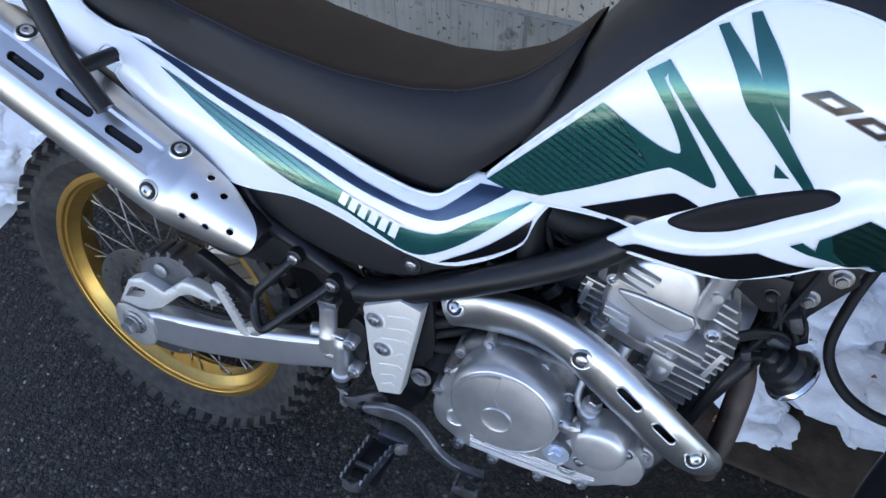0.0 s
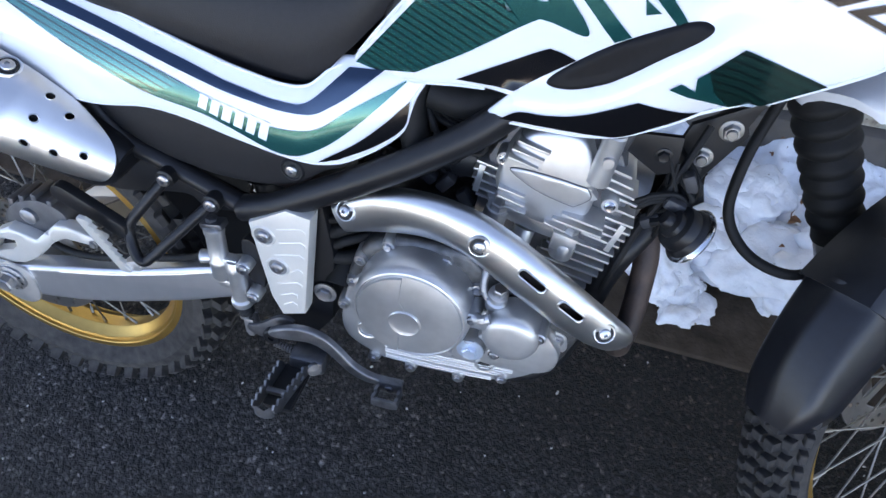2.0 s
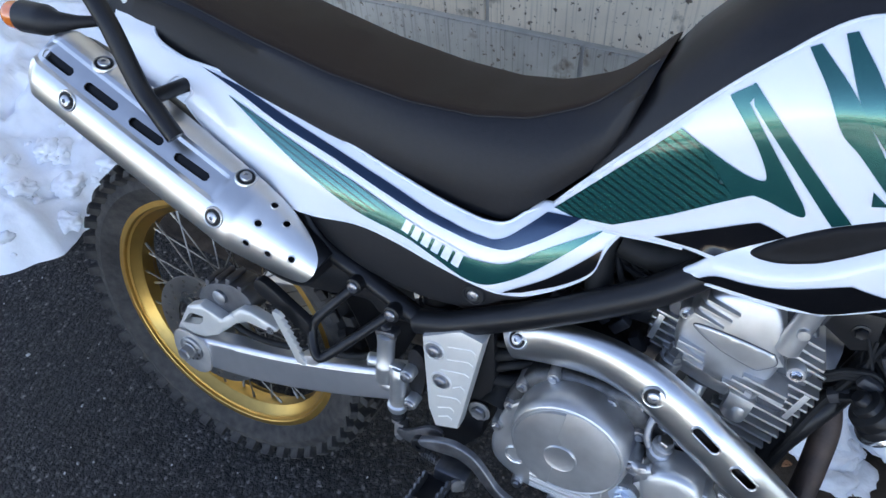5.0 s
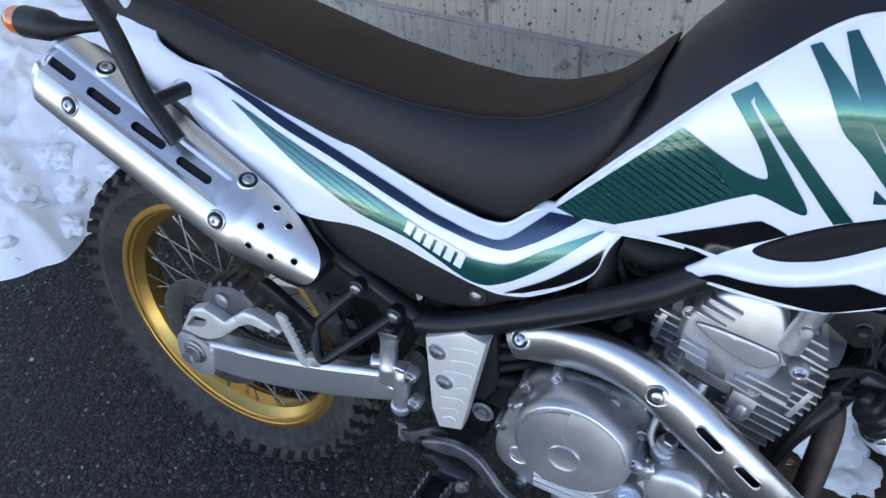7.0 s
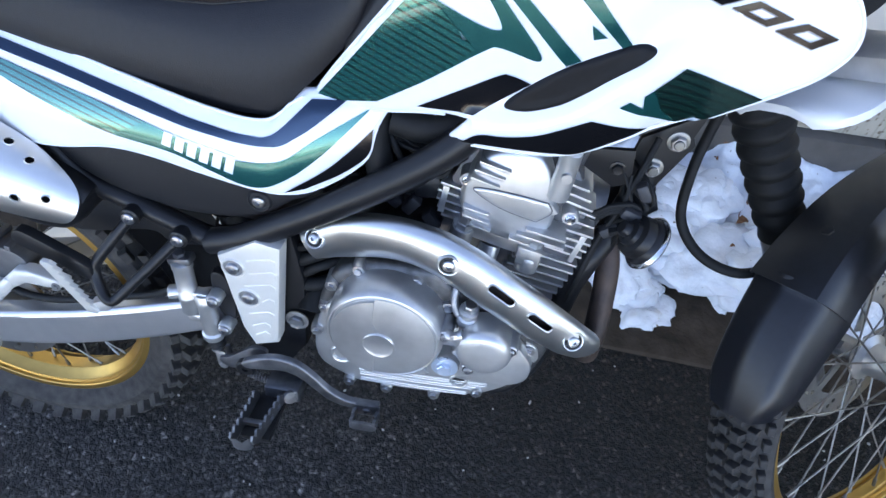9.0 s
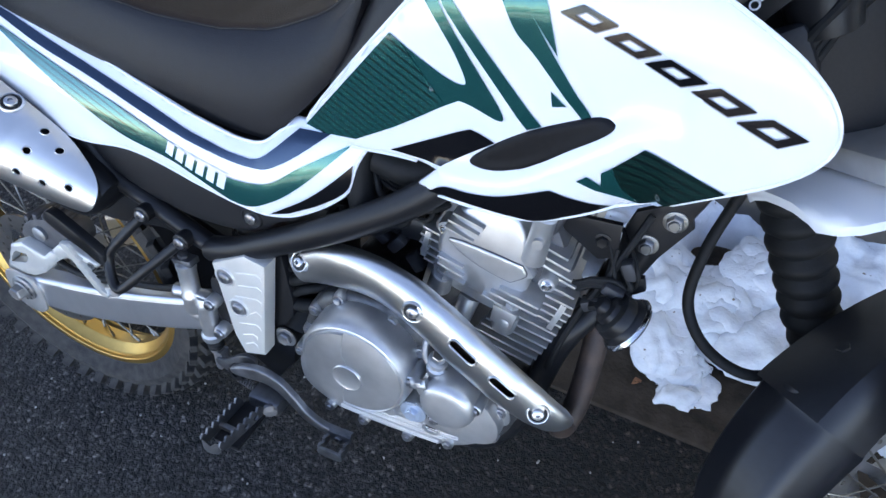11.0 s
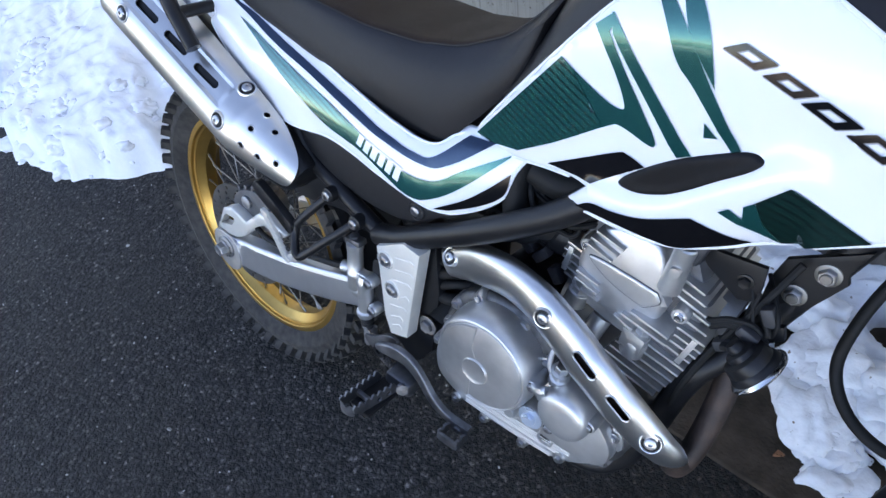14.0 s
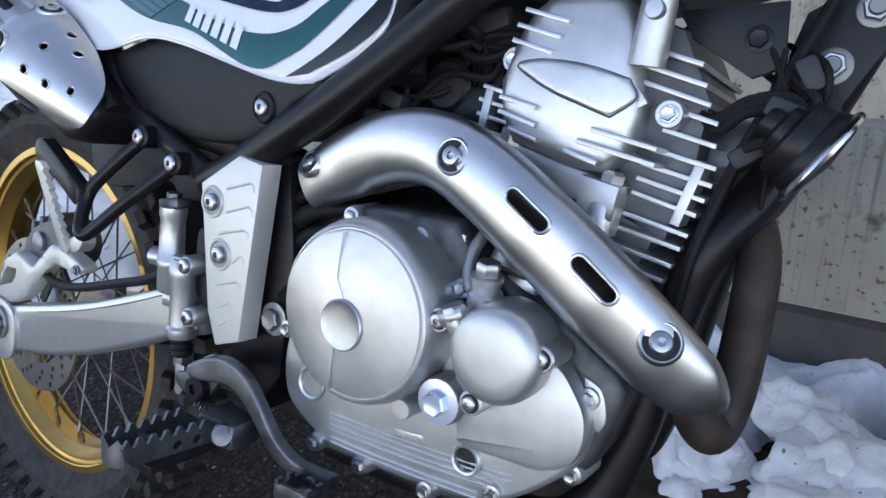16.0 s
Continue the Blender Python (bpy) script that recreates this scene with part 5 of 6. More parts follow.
tube(bm_body, axis, [0.042, 0.050, 0.0545, 0.0555, 0.0555, 0.040, 0.030, 0.022], 28)
muffler = part("muffler", bm_body, FRAME, bike, "dark steel muffler under a brushed shield")
part("heat_shield", wrapped(outline, on_muffler, 0.002, 0.0045, holes), STEEL, muffler, "brushed steel muffler shield with slots", 13)
for hole in holes[4:]:
    bm = bmesh.new()
    tube(bm, [on_muffler(a, b, -0.0001) for a, b in hole + hole[:1]], 0.0009, 6, 1, caps=False)
    part("hole_lip", bm, STEEL, muffler)
belly = []
for s, n in ((0.06, -0.030), (0.16, -0.042), (0.26, -0.060), (0.32, -0.063), (0.362, -0.048), (0.374, -0.022), (0.36, 0.0), (0.30, -0.004), (0.10, -0.010)):
    c = S0 + SD * s + SN * n
    belly.append((c.x, c.y))
part("muffler_belly", prism(rounded(belly, 4), 0.07, 0.155, 0.020, 5), FRAME, muffler, "matt black lower muffler shell")
for s, q in ((0.0, 0.019), (0.238, 0.019), (0.005, 0.086), (0.238, 0.084)):
    at, out = on_muffler(s, q), on_muffler(s, q) - on_muffler(s, q, 0.01)
    cup(muffler, at, out, 0.0125)

# seat
us = [-0.08, 0.0, 0.10, 0.20, 0.30, 0.40, 0.48, 0.53, 0.58, 0.605, 0.629]
low = [0.855, 0.838, 0.812, 0.793, 0.770, 0.745, 0.727, 0.724, 0.772, 0.80, 0.826]
crease = [0.915, 0.905, 0.893, 0.869, 0.847, 0.834, 0.832, 0.840, 0.864, 0.888, 0.924]
top = [0.932, 0.920, 0.902, 0.878, 0.855, 0.839, 0.835, 0.843, 0.868, 0.894, 0.931]
wide = [0.078, 0.082, 0.086, 0.091, 0.094, 0.094, 0.091, 0.089, 0.087, 0.086, 0.085]
topw = [0.073, 0.078, 0.081, 0.083, 0.082, 0.078, 0.071, 0.065, 0.057, 0.052, 0.046]
flank, crown = [], []
for u in list(np.linspace(-0.08, 0.620, 60)) + [0.6245, 0.6275, 0.629]:
    a, b, c, wd, tw = (float(np.interp(u, us, q)) for q in (low, crease, top, wide, topw))
    nose = max(0.0, (u - 0.615) / 0.014) ** 2
    pull, b, c = 1.0 - 0.07 * nose, b - 0.006 * nose, c - 0.008 * nose
    sides = [(wd, a), (wd + 0.0035, a + (b - a) * 0.18), (wd + 0.003, a + (b - a) * 0.4), (wd - 0.003, a + (b - a) * 0.7), (tw + 0.008, b - 0.010), (tw + 0.003, b - 0.0035), (tw + 0.0012, b - 0.0025)]
    over = [(tw + 0.0012, b - 0.0025), (tw - 0.0008, b - 0.0002), (tw - 0.006, b + 0.0012), (tw * 0.75, b + (c - b) * 0.55), (tw * 0.4, b + (c - b) * 0.9), (0.0, c)]
    lean = 0.24 * ramp01((u - 0.5) / 0.128)
    at = lambda w, v: P(u + lean * (v - a), v, w * pull)
    flank.append([at(w, v) for w, v in sides] + [at(-w, v) for w, v in sides[::-1]])
    crown.append([at(w, v) for w, v in over] + [at(-w, v) for w, v in over[-2::-1]] + [at(-tw * 0.9, b - 0.012), at(tw * 0.9, b - 0.012)])
bm = bmesh.new()
ring_skin(bm, flank)
seat = part("seat", bm, SEAT, bike, "long black vinyl dual seat", 50)
bm = bmesh.new()
ring_skin(bm, crown)
part("seat_top", bm, SEAT_TOP, seat, "grained dark brown-black seat top panel", 60)
bm = bmesh.new()
tube(bm, [ring[5] + (ring[5] - ring[4]).normalized() * 0.0012 for ring in flank[2:-2]], 0.0011, 6, 1)
part("seat_seam", bm, SEAT, seat, "raised seam between top and side")

# tank cover and shroud
LIP = ([0.70, 0.735, 0.785, 0.81, 0.83, 0.855, 0.88, 0.895], [0.745, 0.768, 0.776, 0.786, 0.799, 0.822, 0.845, 0.86])


def shroud_w(u, v):
    w = -0.0192 + 0.1596 * u + 0.0161 * v
    w -= 1.6 * max(0, v - (0.80 + 0.62 * (u - 0.62))) ** 2          # rolls in towards the tank top
    w -= 3.2 * max(0, v - 0.915) ** 2
    w -= 3.5 * max(0, u - 0.97) ** 2
    if u < 0.93:
        lip = float(np.interp(u, *LIP))
        w += 0.008 * smooth01((lip - v + 0.004) / 0.014) * ramp01((0.915 - u) / 0.03)
        w -= 4.5 * max(0.0, lip - 0.016 - v) ** 2          # tucks under below the lip
        w -= 0.003 * smooth01((v - lip) / 0.010) * ramp01((lip + 0.05 - v) / 0.02) * ramp01((u - 0.74) / 0.03)
    return w


shroud = [(0.565, 0.744, 1), (0.62, 0.746), (0.658, 0.751), (0.69, 0.757), (0.737, 0.762, 1), (0.719, 0.742, 1), (0.725, 0.735, 1), (0.775, 0.737), (0.812, 0.740), (0.844, 0.746, 1),
          (0.887, 0.769), (0.93, 0.799), (0.971, 0.827), (1.005, 0.850), (1.022, 0.871), (1.021, 0.89), (1.010, 0.908), (0.995, 0.922), (0.975, 0.935), (0.94, 0.951),
          (0.90, 0.968), (0.86, 0.982), (0.82, 0.986), (0.79, 0.983), (0.765, 0.968), (0.74, 0.945), (0.714, 0.920), (0.678, 0.879), (0.636, 0.830)]
tank_side = part("tank_cover", panel(rounded(shroud, 4), shroud_w, 0.004, 0.0065, (), 0.004, 0.003), WHITE, bike, "glossy white plastic tank cover and shroud", 60)


def bead(loop, surf, parent, r=0.0016, drop=0.0016, skip=lambda u, v: False):
    """The rolled white edge of a plastic panel."""
    for k in range(2):
        loop = [tuple((loop[i - 1][a] + 2 * q[a] + loop[(i + 1) % len(loop)][a]) / 4 for a in (0, 1)) for i, q in enumerate(loop)]
    keep = [not skip(u, v) for u, v in loop]
    first = next((i for i in range(len(loop)) if keep[i] and not keep[i - 1]), 0)
    loop = [q for i, q in enumerate(loop[first:] + loop[:first]) if keep[(i + first) % len(loop)]]
    if all(keep):
        loop = loop + loop[:1]
    bm = bmesh.new()
    tube(bm, [P(u, v, surf(u, v) - drop) for u, v in loop], r, 8, 1)
    part("panel_edge", bm, WHITE, parent)


bead(rounded(shroud, 4), shroud_w, tank_side, 0.0017, 0.0018, lambda u, v: 0.715 < u < 0.742 and 0.7385 < v < 0.7635)


def decal(name, pts, material, surf, parent, label="", lift=0.0012, n=6, step=0.005):
    return part(name, panel(rounded(pts, n), lambda u, v: surf(u, v) + lift, 0, step), material, parent, label, 60)


decal("decal", [(0.574, 0.748, 1), (0.683, 0.874, 1), (0.735, 0.853), (0.756, 0.849), (0.758, 0.856), (0.742, 0.880), (0.713, 0.911, 1), (0.727, 0.923, 1), (0.732, 0.917, 1), (0.729, 0.909, 1), (0.791, 0.840, 1), (0.796, 0.831), (0.790, 0.828), (0.760, 0.834), (0.746, 0.829), (0.70, 0.796), (0.644, 0.760, 1)], GREEN, shroud_w, tank_side, "green decal")
decal("decal", [(0.574, 0.748, 1), (0.683, 0.874, 1), (0.697, 0.868, 1), (0.738, 0.829, 1), (0.70, 0.796), (0.644, 0.760, 1)], GREEN_STRIPED, shroud_w, tank_side, "green pinstriped decal", 0.0018)
decal("decal", [(0.727, 0.9235, 1), (0.729, 0.925, 1), (0.780, 0.878), (0.829, 0.834, 1), (0.817, 0.827, 1), (0.785, 0.858), (0.733, 0.908, 1)], GREEN, shroud_w, tank_side, "green decal")
decal("decal", [(0.757, 0.957, 1), (0.764, 0.961, 1), (0.796, 0.933), (0.830, 0.893), (0.866, 0.854, 1), (0.859, 0.850, 1), (0.817, 0.888), (0.797, 0.904), (0.778, 0.932)], GREEN, shroud_w, tank_side, "green decal")
decal("decal", [(0.777, 0.970, 1), (0.784, 0.973, 1), (0.814, 0.938), (0.833, 0.893, 1), (0.809, 0.918), (0.797, 0.934)], GREEN, shroud_w, tank_side, "green decal")
decal("decal", [(0.832, 0.866, 1), (0.846, 0.857, 1), (0.835, 0.854, 1)], GREEN, shroud_w, tank_side)
decal("decal", [(0.685, 0.763, 1), (0.757, 0.806), (0.771, 0.810), (0.790, 0.805, 1), (0.741, 0.767, 1)], GLOSS_BLACK, shroud_w, tank_side, "black decal")
decal("decal", [(0.731, 0.739, 1), (0.748, 0.7505), (0.774, 0.754), (0.804, 0.763), (0.846, 0.786, 1), (0.896, 0.779, 1), (0.86, 0.757), (0.838, 0.746), (0.81, 0.744)], GLOSS_BLACK, shroud_w, tank_side, "black decal")
decal("decal", [(0.8905, 0.823, 1), (0.910, 0.844, 1), (0.9715, 0.829, 1), (0.916, 0.7905, 1), (0.900, 0.804, 1)], GREEN_LINED, shroud_w, tank_side, "dark green pinstriped decal")
decal("decal", [(0.866, 0.803, 1), (0.8735, 0.810, 1), (0.8855, 0.8045, 1), (0.8835, 0.817, 1), (0.8905, 0.823, 1), (0.900, 0.804, 1), (0.916, 0.7905, 1), (0.899, 0.7935, 1)], GREEN, shroud_w, tank_side, "green decal", 0.0015)
pad = [(0.768, 0.780), (0.782, 0.797), (0.815, 0.824), (0.852, 0.846), (0.873, 0.856), (0.885, 0.854), (0.879, 0.844), (0.855, 0.823), (0.830, 0.801), (0.810, 0.788), (0.785, 0.7785)]
part("knee_pad", panel(rounded(pad, 8), lambda u, v: shroud_w(u, v) + 0.0038, 0.005, 0.004, (), 0.004, 0.003), PAD, tank_side, "matt black oval pad", 60)
def slanted_shape(quad, stroke, material, lift, dv=0.0):
    """A hollow slanted four-sided shape."""
    c = [Vector((u, v + dv)) for u, v in quad]
    mid = sum(c, Vector((0, 0))) / 4
    hole = [tuple(mid + (q - mid) * stroke) for q in c]
    part("lettering_bar", panel([tuple(q) for q in c], lambda u, v: shroud_w(u, v) + lift, 0, 0.0065, (hole,)), material, tank_side, "dark slanted lettering shape", 60)


for quad in (((0.829, 0.925), (0.845, 0.933), (0.872, 0.925), (0.857, 0.917)), ((0.863, 0.915), (0.878, 0.922), (0.904, 0.914), (0.889, 0.907)), ((0.894, 0.905), (0.910, 0.912), (0.937, 0.903), (0.921, 0.895)),
             ((0.928, 0.894), (0.945, 0.902), (0.971, 0.893), (0.955, 0.885)), ((0.961, 0.883), (0.981, 0.891), (1.006, 0.882), (0.990, 0.873))):
    slanted_shape(quad, 0.46, SHADOW_GREY, 0.0008, -0.0012)
    slanted_shape(quad, 0.48, GLOSS_BLACK, 0.0016)

# black tank top between seat and cover
rings = []
for u in np.linspace(0.612, 0.935, 24):
    edge = float(np.interp(u, [0.60, 0.636, 0.678, 0.714, 0.76, 0.80, 0.86, 0.94, 1.02], [0.80, 0.832, 0.881, 0.922, 0.966, 0.985, 0.985, 0.955, 0.90]))
    w = shroud_w(u, edge) - 0.003
    up = float(np.interp(u, [0.61, 0.635, 0.66, 0.72, 0.80, 0.88, 0.935], [0.835, 0.88, 0.93, 0.995, 1.03, 1.03, 0.99]))
    half = [(w, edge - 0.012), (w - 0.001, edge), (w * 0.86, edge + (up - edge) * 0.45), (w * 0.6, edge + (up - edge) * 0.85), (w * 0.25, up)]
    rings.append([P(u, v, q) for q, v in half] + [P(u, v, -q) for q, v in half[::-1]])
bm = bmesh.new()
ring_skin(bm, rings)
part("fuel_tank", bm, TANK_BLACK, bike, "satin black fuel tank top", 60)

# side cover
def side_w(u, v):
    w = float(np.interp(u, [0.0, 0.10, 0.30, 0.45, 0.54, 0.60, 0.67], [0.102, 0.108, 0.118, 0.123, 0.119, 0.107, 0.092]))
    top_v = float(np.interp(u, [0.05, 0.10, 0.18, 0.26, 0.33, 0.40, 0.476, 0.53, 0.57, 0.66], [0.86, 0.845, 0.813, 0.792, 0.771, 0.751, 0.733, 0.729, 0.76, 0.768]))
    w -= 0.008 * smooth01((v - top_v + 0.018) / 0.018)
    mid = float(np.interp(u, [0.0, 0.10, 0.20, 0.30, 0.42, 0.53, 0.66], [0.79, 0.755, 0.715, 0.690, 0.672, 0.655, 0.71]))
    w -= 2.5 * max(0.0, mid + 0.01 - v) ** 2 * ramp01((u - 0.5) / 0.05)
    w += 0.005 * ramp01((0.56 - u) / 0.06) - 2.7 * max(0.0, v - mid) ** 2          # the flank leans in towards the seat
    return w


cover = [(-0.013, 0.914, 1), (0.026, 0.916, 1), (0.030, 0.872), (0.050, 0.845), (0.09, 0.829), (0.12, 0.824), (0.176, 0.813), (0.256, 0.792), (0.332, 0.771), (0.405, 0.751), (0.476, 0.733), (0.516, 0.726), (0.538, 0.730), (0.566, 0.758, 1),
         (0.664, 0.764, 1), (0.643, 0.732), (0.636, 0.696, 1), (0.606, 0.670), (0.566, 0.647, 1), (0.529, 0.650), (0.479, 0.663), (0.42, 0.678), (0.359, 0.686), (0.30, 0.676), (0.25, 0.676),
         (0.202, 0.690), (0.158, 0.722), (0.118, 0.756), (0.097, 0.776, 1), (0.112, 0.79), (0.100, 0.803), (0.088, 0.807), (0.075, 0.798, 1), (0.055, 0.780, 1), (0.030, 0.781), (0.000, 0.803), (-0.024, 0.842), (-0.020, 0.88)]
side = part("side_cover", panel(rounded(cover, 4), side_w, 0.004, 0.0045, (), 0.003, 0.001), WHITE, bike, "glossy white side cover with green stripe", 60)
decal("decal", [(0.125, 0.822, 1), (0.175, 0.808), (0.255, 0.784), (0.331, 0.762), (0.405, 0.741), (0.462, 0.725), (0.511, 0.715), (0.537, 0.717), (0.576, 0.752, 1), (0.612, 0.754, 1),
                (0.565, 0.717), (0.531, 0.704), (0.47, 0.714), (0.398, 0.733), (0.323, 0.756), (0.238, 0.780)], NAVY, side_w, side, "navy stripe", 0.0014)
decal("decal", [(0.168, 0.797, 1), (0.229, 0.775), (0.299, 0.752), (0.361, 0.734), (0.42, 0.714), (0.456, 0.700), (0.506, 0.687), (0.546, 0.690), (0.581, 0.714), (0.640, 0.752, 1),
                (0.584, 0.695), (0.545, 0.666), (0.508, 0.658), (0.435, 0.688), (0.359, 0.703), (0.297, 0.727), (0.227, 0.763)], GREEN, side_w, side, "green stripe", 0.0014)
decal("decal", [(0.168, 0.797, 1), (0.229, 0.775), (0.299, 0.752), (0.361, 0.734), (0.405, 0.719, 1), (0.365, 0.702, 1), (0.297, 0.727), (0.227, 0.763)], GREEN_STRIPED, side_w, side, "green pinstriped stripe", 0.0020)
decal("decal", [(0.545, 0.651, 1), (0.584, 0.676), (0.613, 0.701), (0.640, 0.729, 1), (0.634, 0.700), (0.606, 0.676), (0.566, 0.655, 1)], GLOSS_BLACK, side_w, side, "black decal", 0.0016, 8, 0.0035)
bead(rounded(cover, 4), side_w, side, 0.0017, 0.0012)
for i in range(6):
    a, b = i / 6 + 0.020, (i + 1) / 6 - 0.030
    decal("lettering_bar", [(0.424 + 0.078 * a, 0.7130 - 0.0215 * a, 1), (0.424 + 0.078 * b, 0.7130 - 0.0215 * b, 1), (0.419 + 0.077 * b, 0.699 - 0.028 * b, 1), (0.419 + 0.077 * a, 0.699 - 0.028 * a, 1)],
          WHITE, side_w, side, "white lettering shape", 0.0021)
lower = [(0.27, 0.672, 1), (0.353, 0.69), (0.42, 0.682), (0.48, 0.667), (0.525, 0.664), (0.552, 0.656), (0.578, 0.650, 1), (0.566, 0.640), (0.545, 0.630), (0.515, 0.608), (0.47, 0.592), (0.40, 0.592), (0.335, 0.612), (0.292, 0.641)]
lower_ob = part("lower_side_cover", panel(rounded(lower, 4), lambda u, v: 0.108 - 0.3 * max(0, 0.64 - v) ** 1.3, 0.03, 0.014, (), 0.004, 0.003), BLACK_PLASTIC, bike, "matt black lower side cover", 60)
cup(lower_ob, P(0.508, 0.626, 0.1082), (0, -1, 0), 0.0128, material=BLACK_PLASTIC)

# foot guard plate, brake master cylinder, pedal, pegs
guard = rounded([(0.453, 0.554, 1), (0.504, 0.583, 1), (0.534, 0.577, 1), (0.511, 0.414, 1), (0.478, 0.403, 1), (0.466, 0.435, 1)])
guard_ob = part("heel_guard", prism(guard, 0.108, 0.130, 0.004), PLATE, bike, "champagne silver heel guard plate")
for q in ((0.471, 0.538), (0.483, 0.491)):
    cup(guard_ob, P(*q, 0.1302), (0, -1, 0), 0.0138, material=PLATE, gap_material=ALLOY_DARK)
for i, (v, u0, u1) in enumerate(((0.556, 0.487, 0.522), (0.535, 0.487, 0.520), (0.514, 0.478, 0.516), (0.490, 0.497, 0.512), (0.466, 0.476, 0.508), (0.445, 0.478, 0.500), (0.428, 0.480, 0.498))):
    bm = bmesh.new()
    tube(bm, [P(u0 + 0.003, v - 0.004, 0.1295), P(u1 - 0.002, v + 0.004, 0.1295), P(u1 + 0.003, v + 0.001, 0.1295), P(u1 + 0.003, v - 0.004, 0.1292)], 0.0015, 8, 1)
    part("guard_rib", bm, PLATE, guard_ob)
bm = bmesh.new()
lathe(bm, [(0.0105, -0.004), (0.0128, 0.0), (0.0128, 0.022), (0.0140, 0.024), (0.0140, 0.030), (0.0125, 0.032), (0.0120, 0.072), (0.0132, 0.075), (0.0132, 0.083), (0.009, 0.086)], P(0.391, 0.440, 0.117), (0.05, 0, 1), 20)
master = part("brake_master_cylinder", bm, ALLOY, bike, "grey cast rear brake master cylinder")
bm = bmesh.new()
lathe(bm, [(0.0135, 0.0), (0.0150, 0.004), (0.0150, 0.010), (0.0125, 0.013), (0.0122, 0.060), (0.0135, 0.063), (0.0135, 0.072), (0.010, 0.080), (0.0001, 0.080)], P(0.414, 0.394, 0.119), (0.02, 0, 1), 20)
box(bm, (0.040, 0.016, 0.018), Matrix.Translation(P(0.402, 0.468, 0.117)), 0.004)
box(bm, (0.038, 0.014, 0.014), Matrix.Translation(P(0.404, 0.428, 0.117)), 0.004)
part("piston_housing", bm, ALLOY, master)
bm = bmesh.new()
lathe(bm, [(0.0085, 0.0), (0.0095, 0.003), (0.0095, 0.012), (0.007, 0.014)], P(0.381, 0.470, 0.118), (-0.9, -0.35, 0.1), 16)
part("hose_port", bm, ALLOY, master)
bm = bmesh.new()
box(bm, (0.030, 0.018, 0.010), Matrix.Translation(P(0.396, 0.527, 0.116)) @ Matrix.Rotation(radians(-8), 4, "Y"), 0.002)
lathe(bm, [(0.0075, 0.0), (0.0075, 0.006), (0.006, 0.007), (0.0001, 0.007)], P(0.394, 0.531, 0.116), (0.1, 0, 1), 6)
part("union_cap", bm, PEDAL, master)
bm = bmesh.new()
lathe(bm, [(0.010, 0.0), (0.0115, 0.003), (0.0095, 0.006), (0.0115, 0.010), (0.0095, 0.013), (0.0110, 0.017), (0.008, 0.020)], P(0.414, 0.394, 0.119), (0.1, 0, -1), 16)
part("dust_boot", bm, RUBBER, master)
for q in ((0.431, 0.471), (0.437, 0.421)):
    bm = bmesh.new()
    lathe(bm, [(0.0100, -0.018), (0.0100, -0.001), (0.0090, 0.0005)], P(*q, 0.128), (0, -1, 0), 18)
    part("bolt_lug", bm, ALLOY, master)
    bolt(master, P(*q, 0.1285), r=0.0075, kind="socket", material=BOLT)
bm = prism(rounded([(0.425, 0.500), (0.440, 0.505), (0.452, 0.480), (0.448, 0.430), (0.436, 0.425), (0.425, 0.445)], 4), 0.100, 0.112, 0.003)
part("cylinder_mount", bm, FRAME, master)
edge_pts = rounded([(0.463, 0.384), (0.491, 0.399), (0.517, 0.404), (0.543, 0.396), (0.563, 0.376), (0.581, 0.354), (0.603, 0.341), (0.624, 0.339), (0.648, 0.340, 1), (0.647, 0.327, 1), (0.623, 0.325), (0.597, 0.327),
                    (0.575, 0.337), (0.557, 0.356), (0.540, 0.372), (0.519, 0.380), (0.492, 0.376), (0.468, 0.374)], 5)
bm = prism(edge_pts, 0.140, 0.149, 0.0035, 3)
pedal = part("brake_pedal", bm, PEDAL, bike, "worn steel rear brake pedal")
bm = prism([(0.617, 0.341), (0.650, 0.343), (0.648, 0.322), (0.615, 0.320)], 0.1495, 0.153, 0.001)
tread = part("pedal_tread", bm, PEDAL, pedal)
for u, v, du, dv in ((0.617, 0.331, 0.0, 0.021), (0.648, 0.332, 0.0, 0.021)):
    for i in range(4):
        w = 0.153 + 0.006 * i
        bm = prism([(u - 0.002, v - 0.008), (u - 0.002, v + 0.004 + 0.005 * (i % 2)), (u + 0.002, v + 0.004 + 0.005 * (i % 2)), (u + 0.002, v - 0.008)], w, w + 0.0062, 0)
        part("tread_tooth", bm, PEDAL, pedal)
bm = prism(rounded([(0.617, 0.336), (0.633, 0.338), (0.650, 0.336), (0.648, 0.324), (0.632, 0.322), (0.616, 0.324)], 4), 0.1745, 0.178, 0.001)
part("tread_end", bm, PEDAL, pedal)
bolt(pedal, P(0.632, 0.332, 0.153), r=0.006, kind="socket", material=PEDAL)
bm = bmesh.new()
pts = []
for i in range(61):
    a = i / 60
    an = a * 2 * math.pi * 8
    pts.append(P(0.458 + 0.030 * a + 0.005 * math.cos(an) * 0.25, 0.340 - 0.010 * a + 0.005 * math.cos(an), 0.130 + 0.005 * math.sin(an)))
tube(bm, pts, 0.0013, 6, 1)
part("return_spring", bm, PEDAL, pedal, "small coil return spring")
bm = bmesh.new()
box(bm, (0.015, 0.016, 0.022), Matrix.Translation(P(0.412, 0.372, 0.115)), 0.003)
box(bm, (0.015, 0.004, 0.03), Matrix.Translation(P(0.418, 0.352, 0.122)), 0.0015)
box(bm, (0.015, 0.004, 0.03), Matrix.Translation(P(0.418, 0.352, 0.108)), 0.0015)
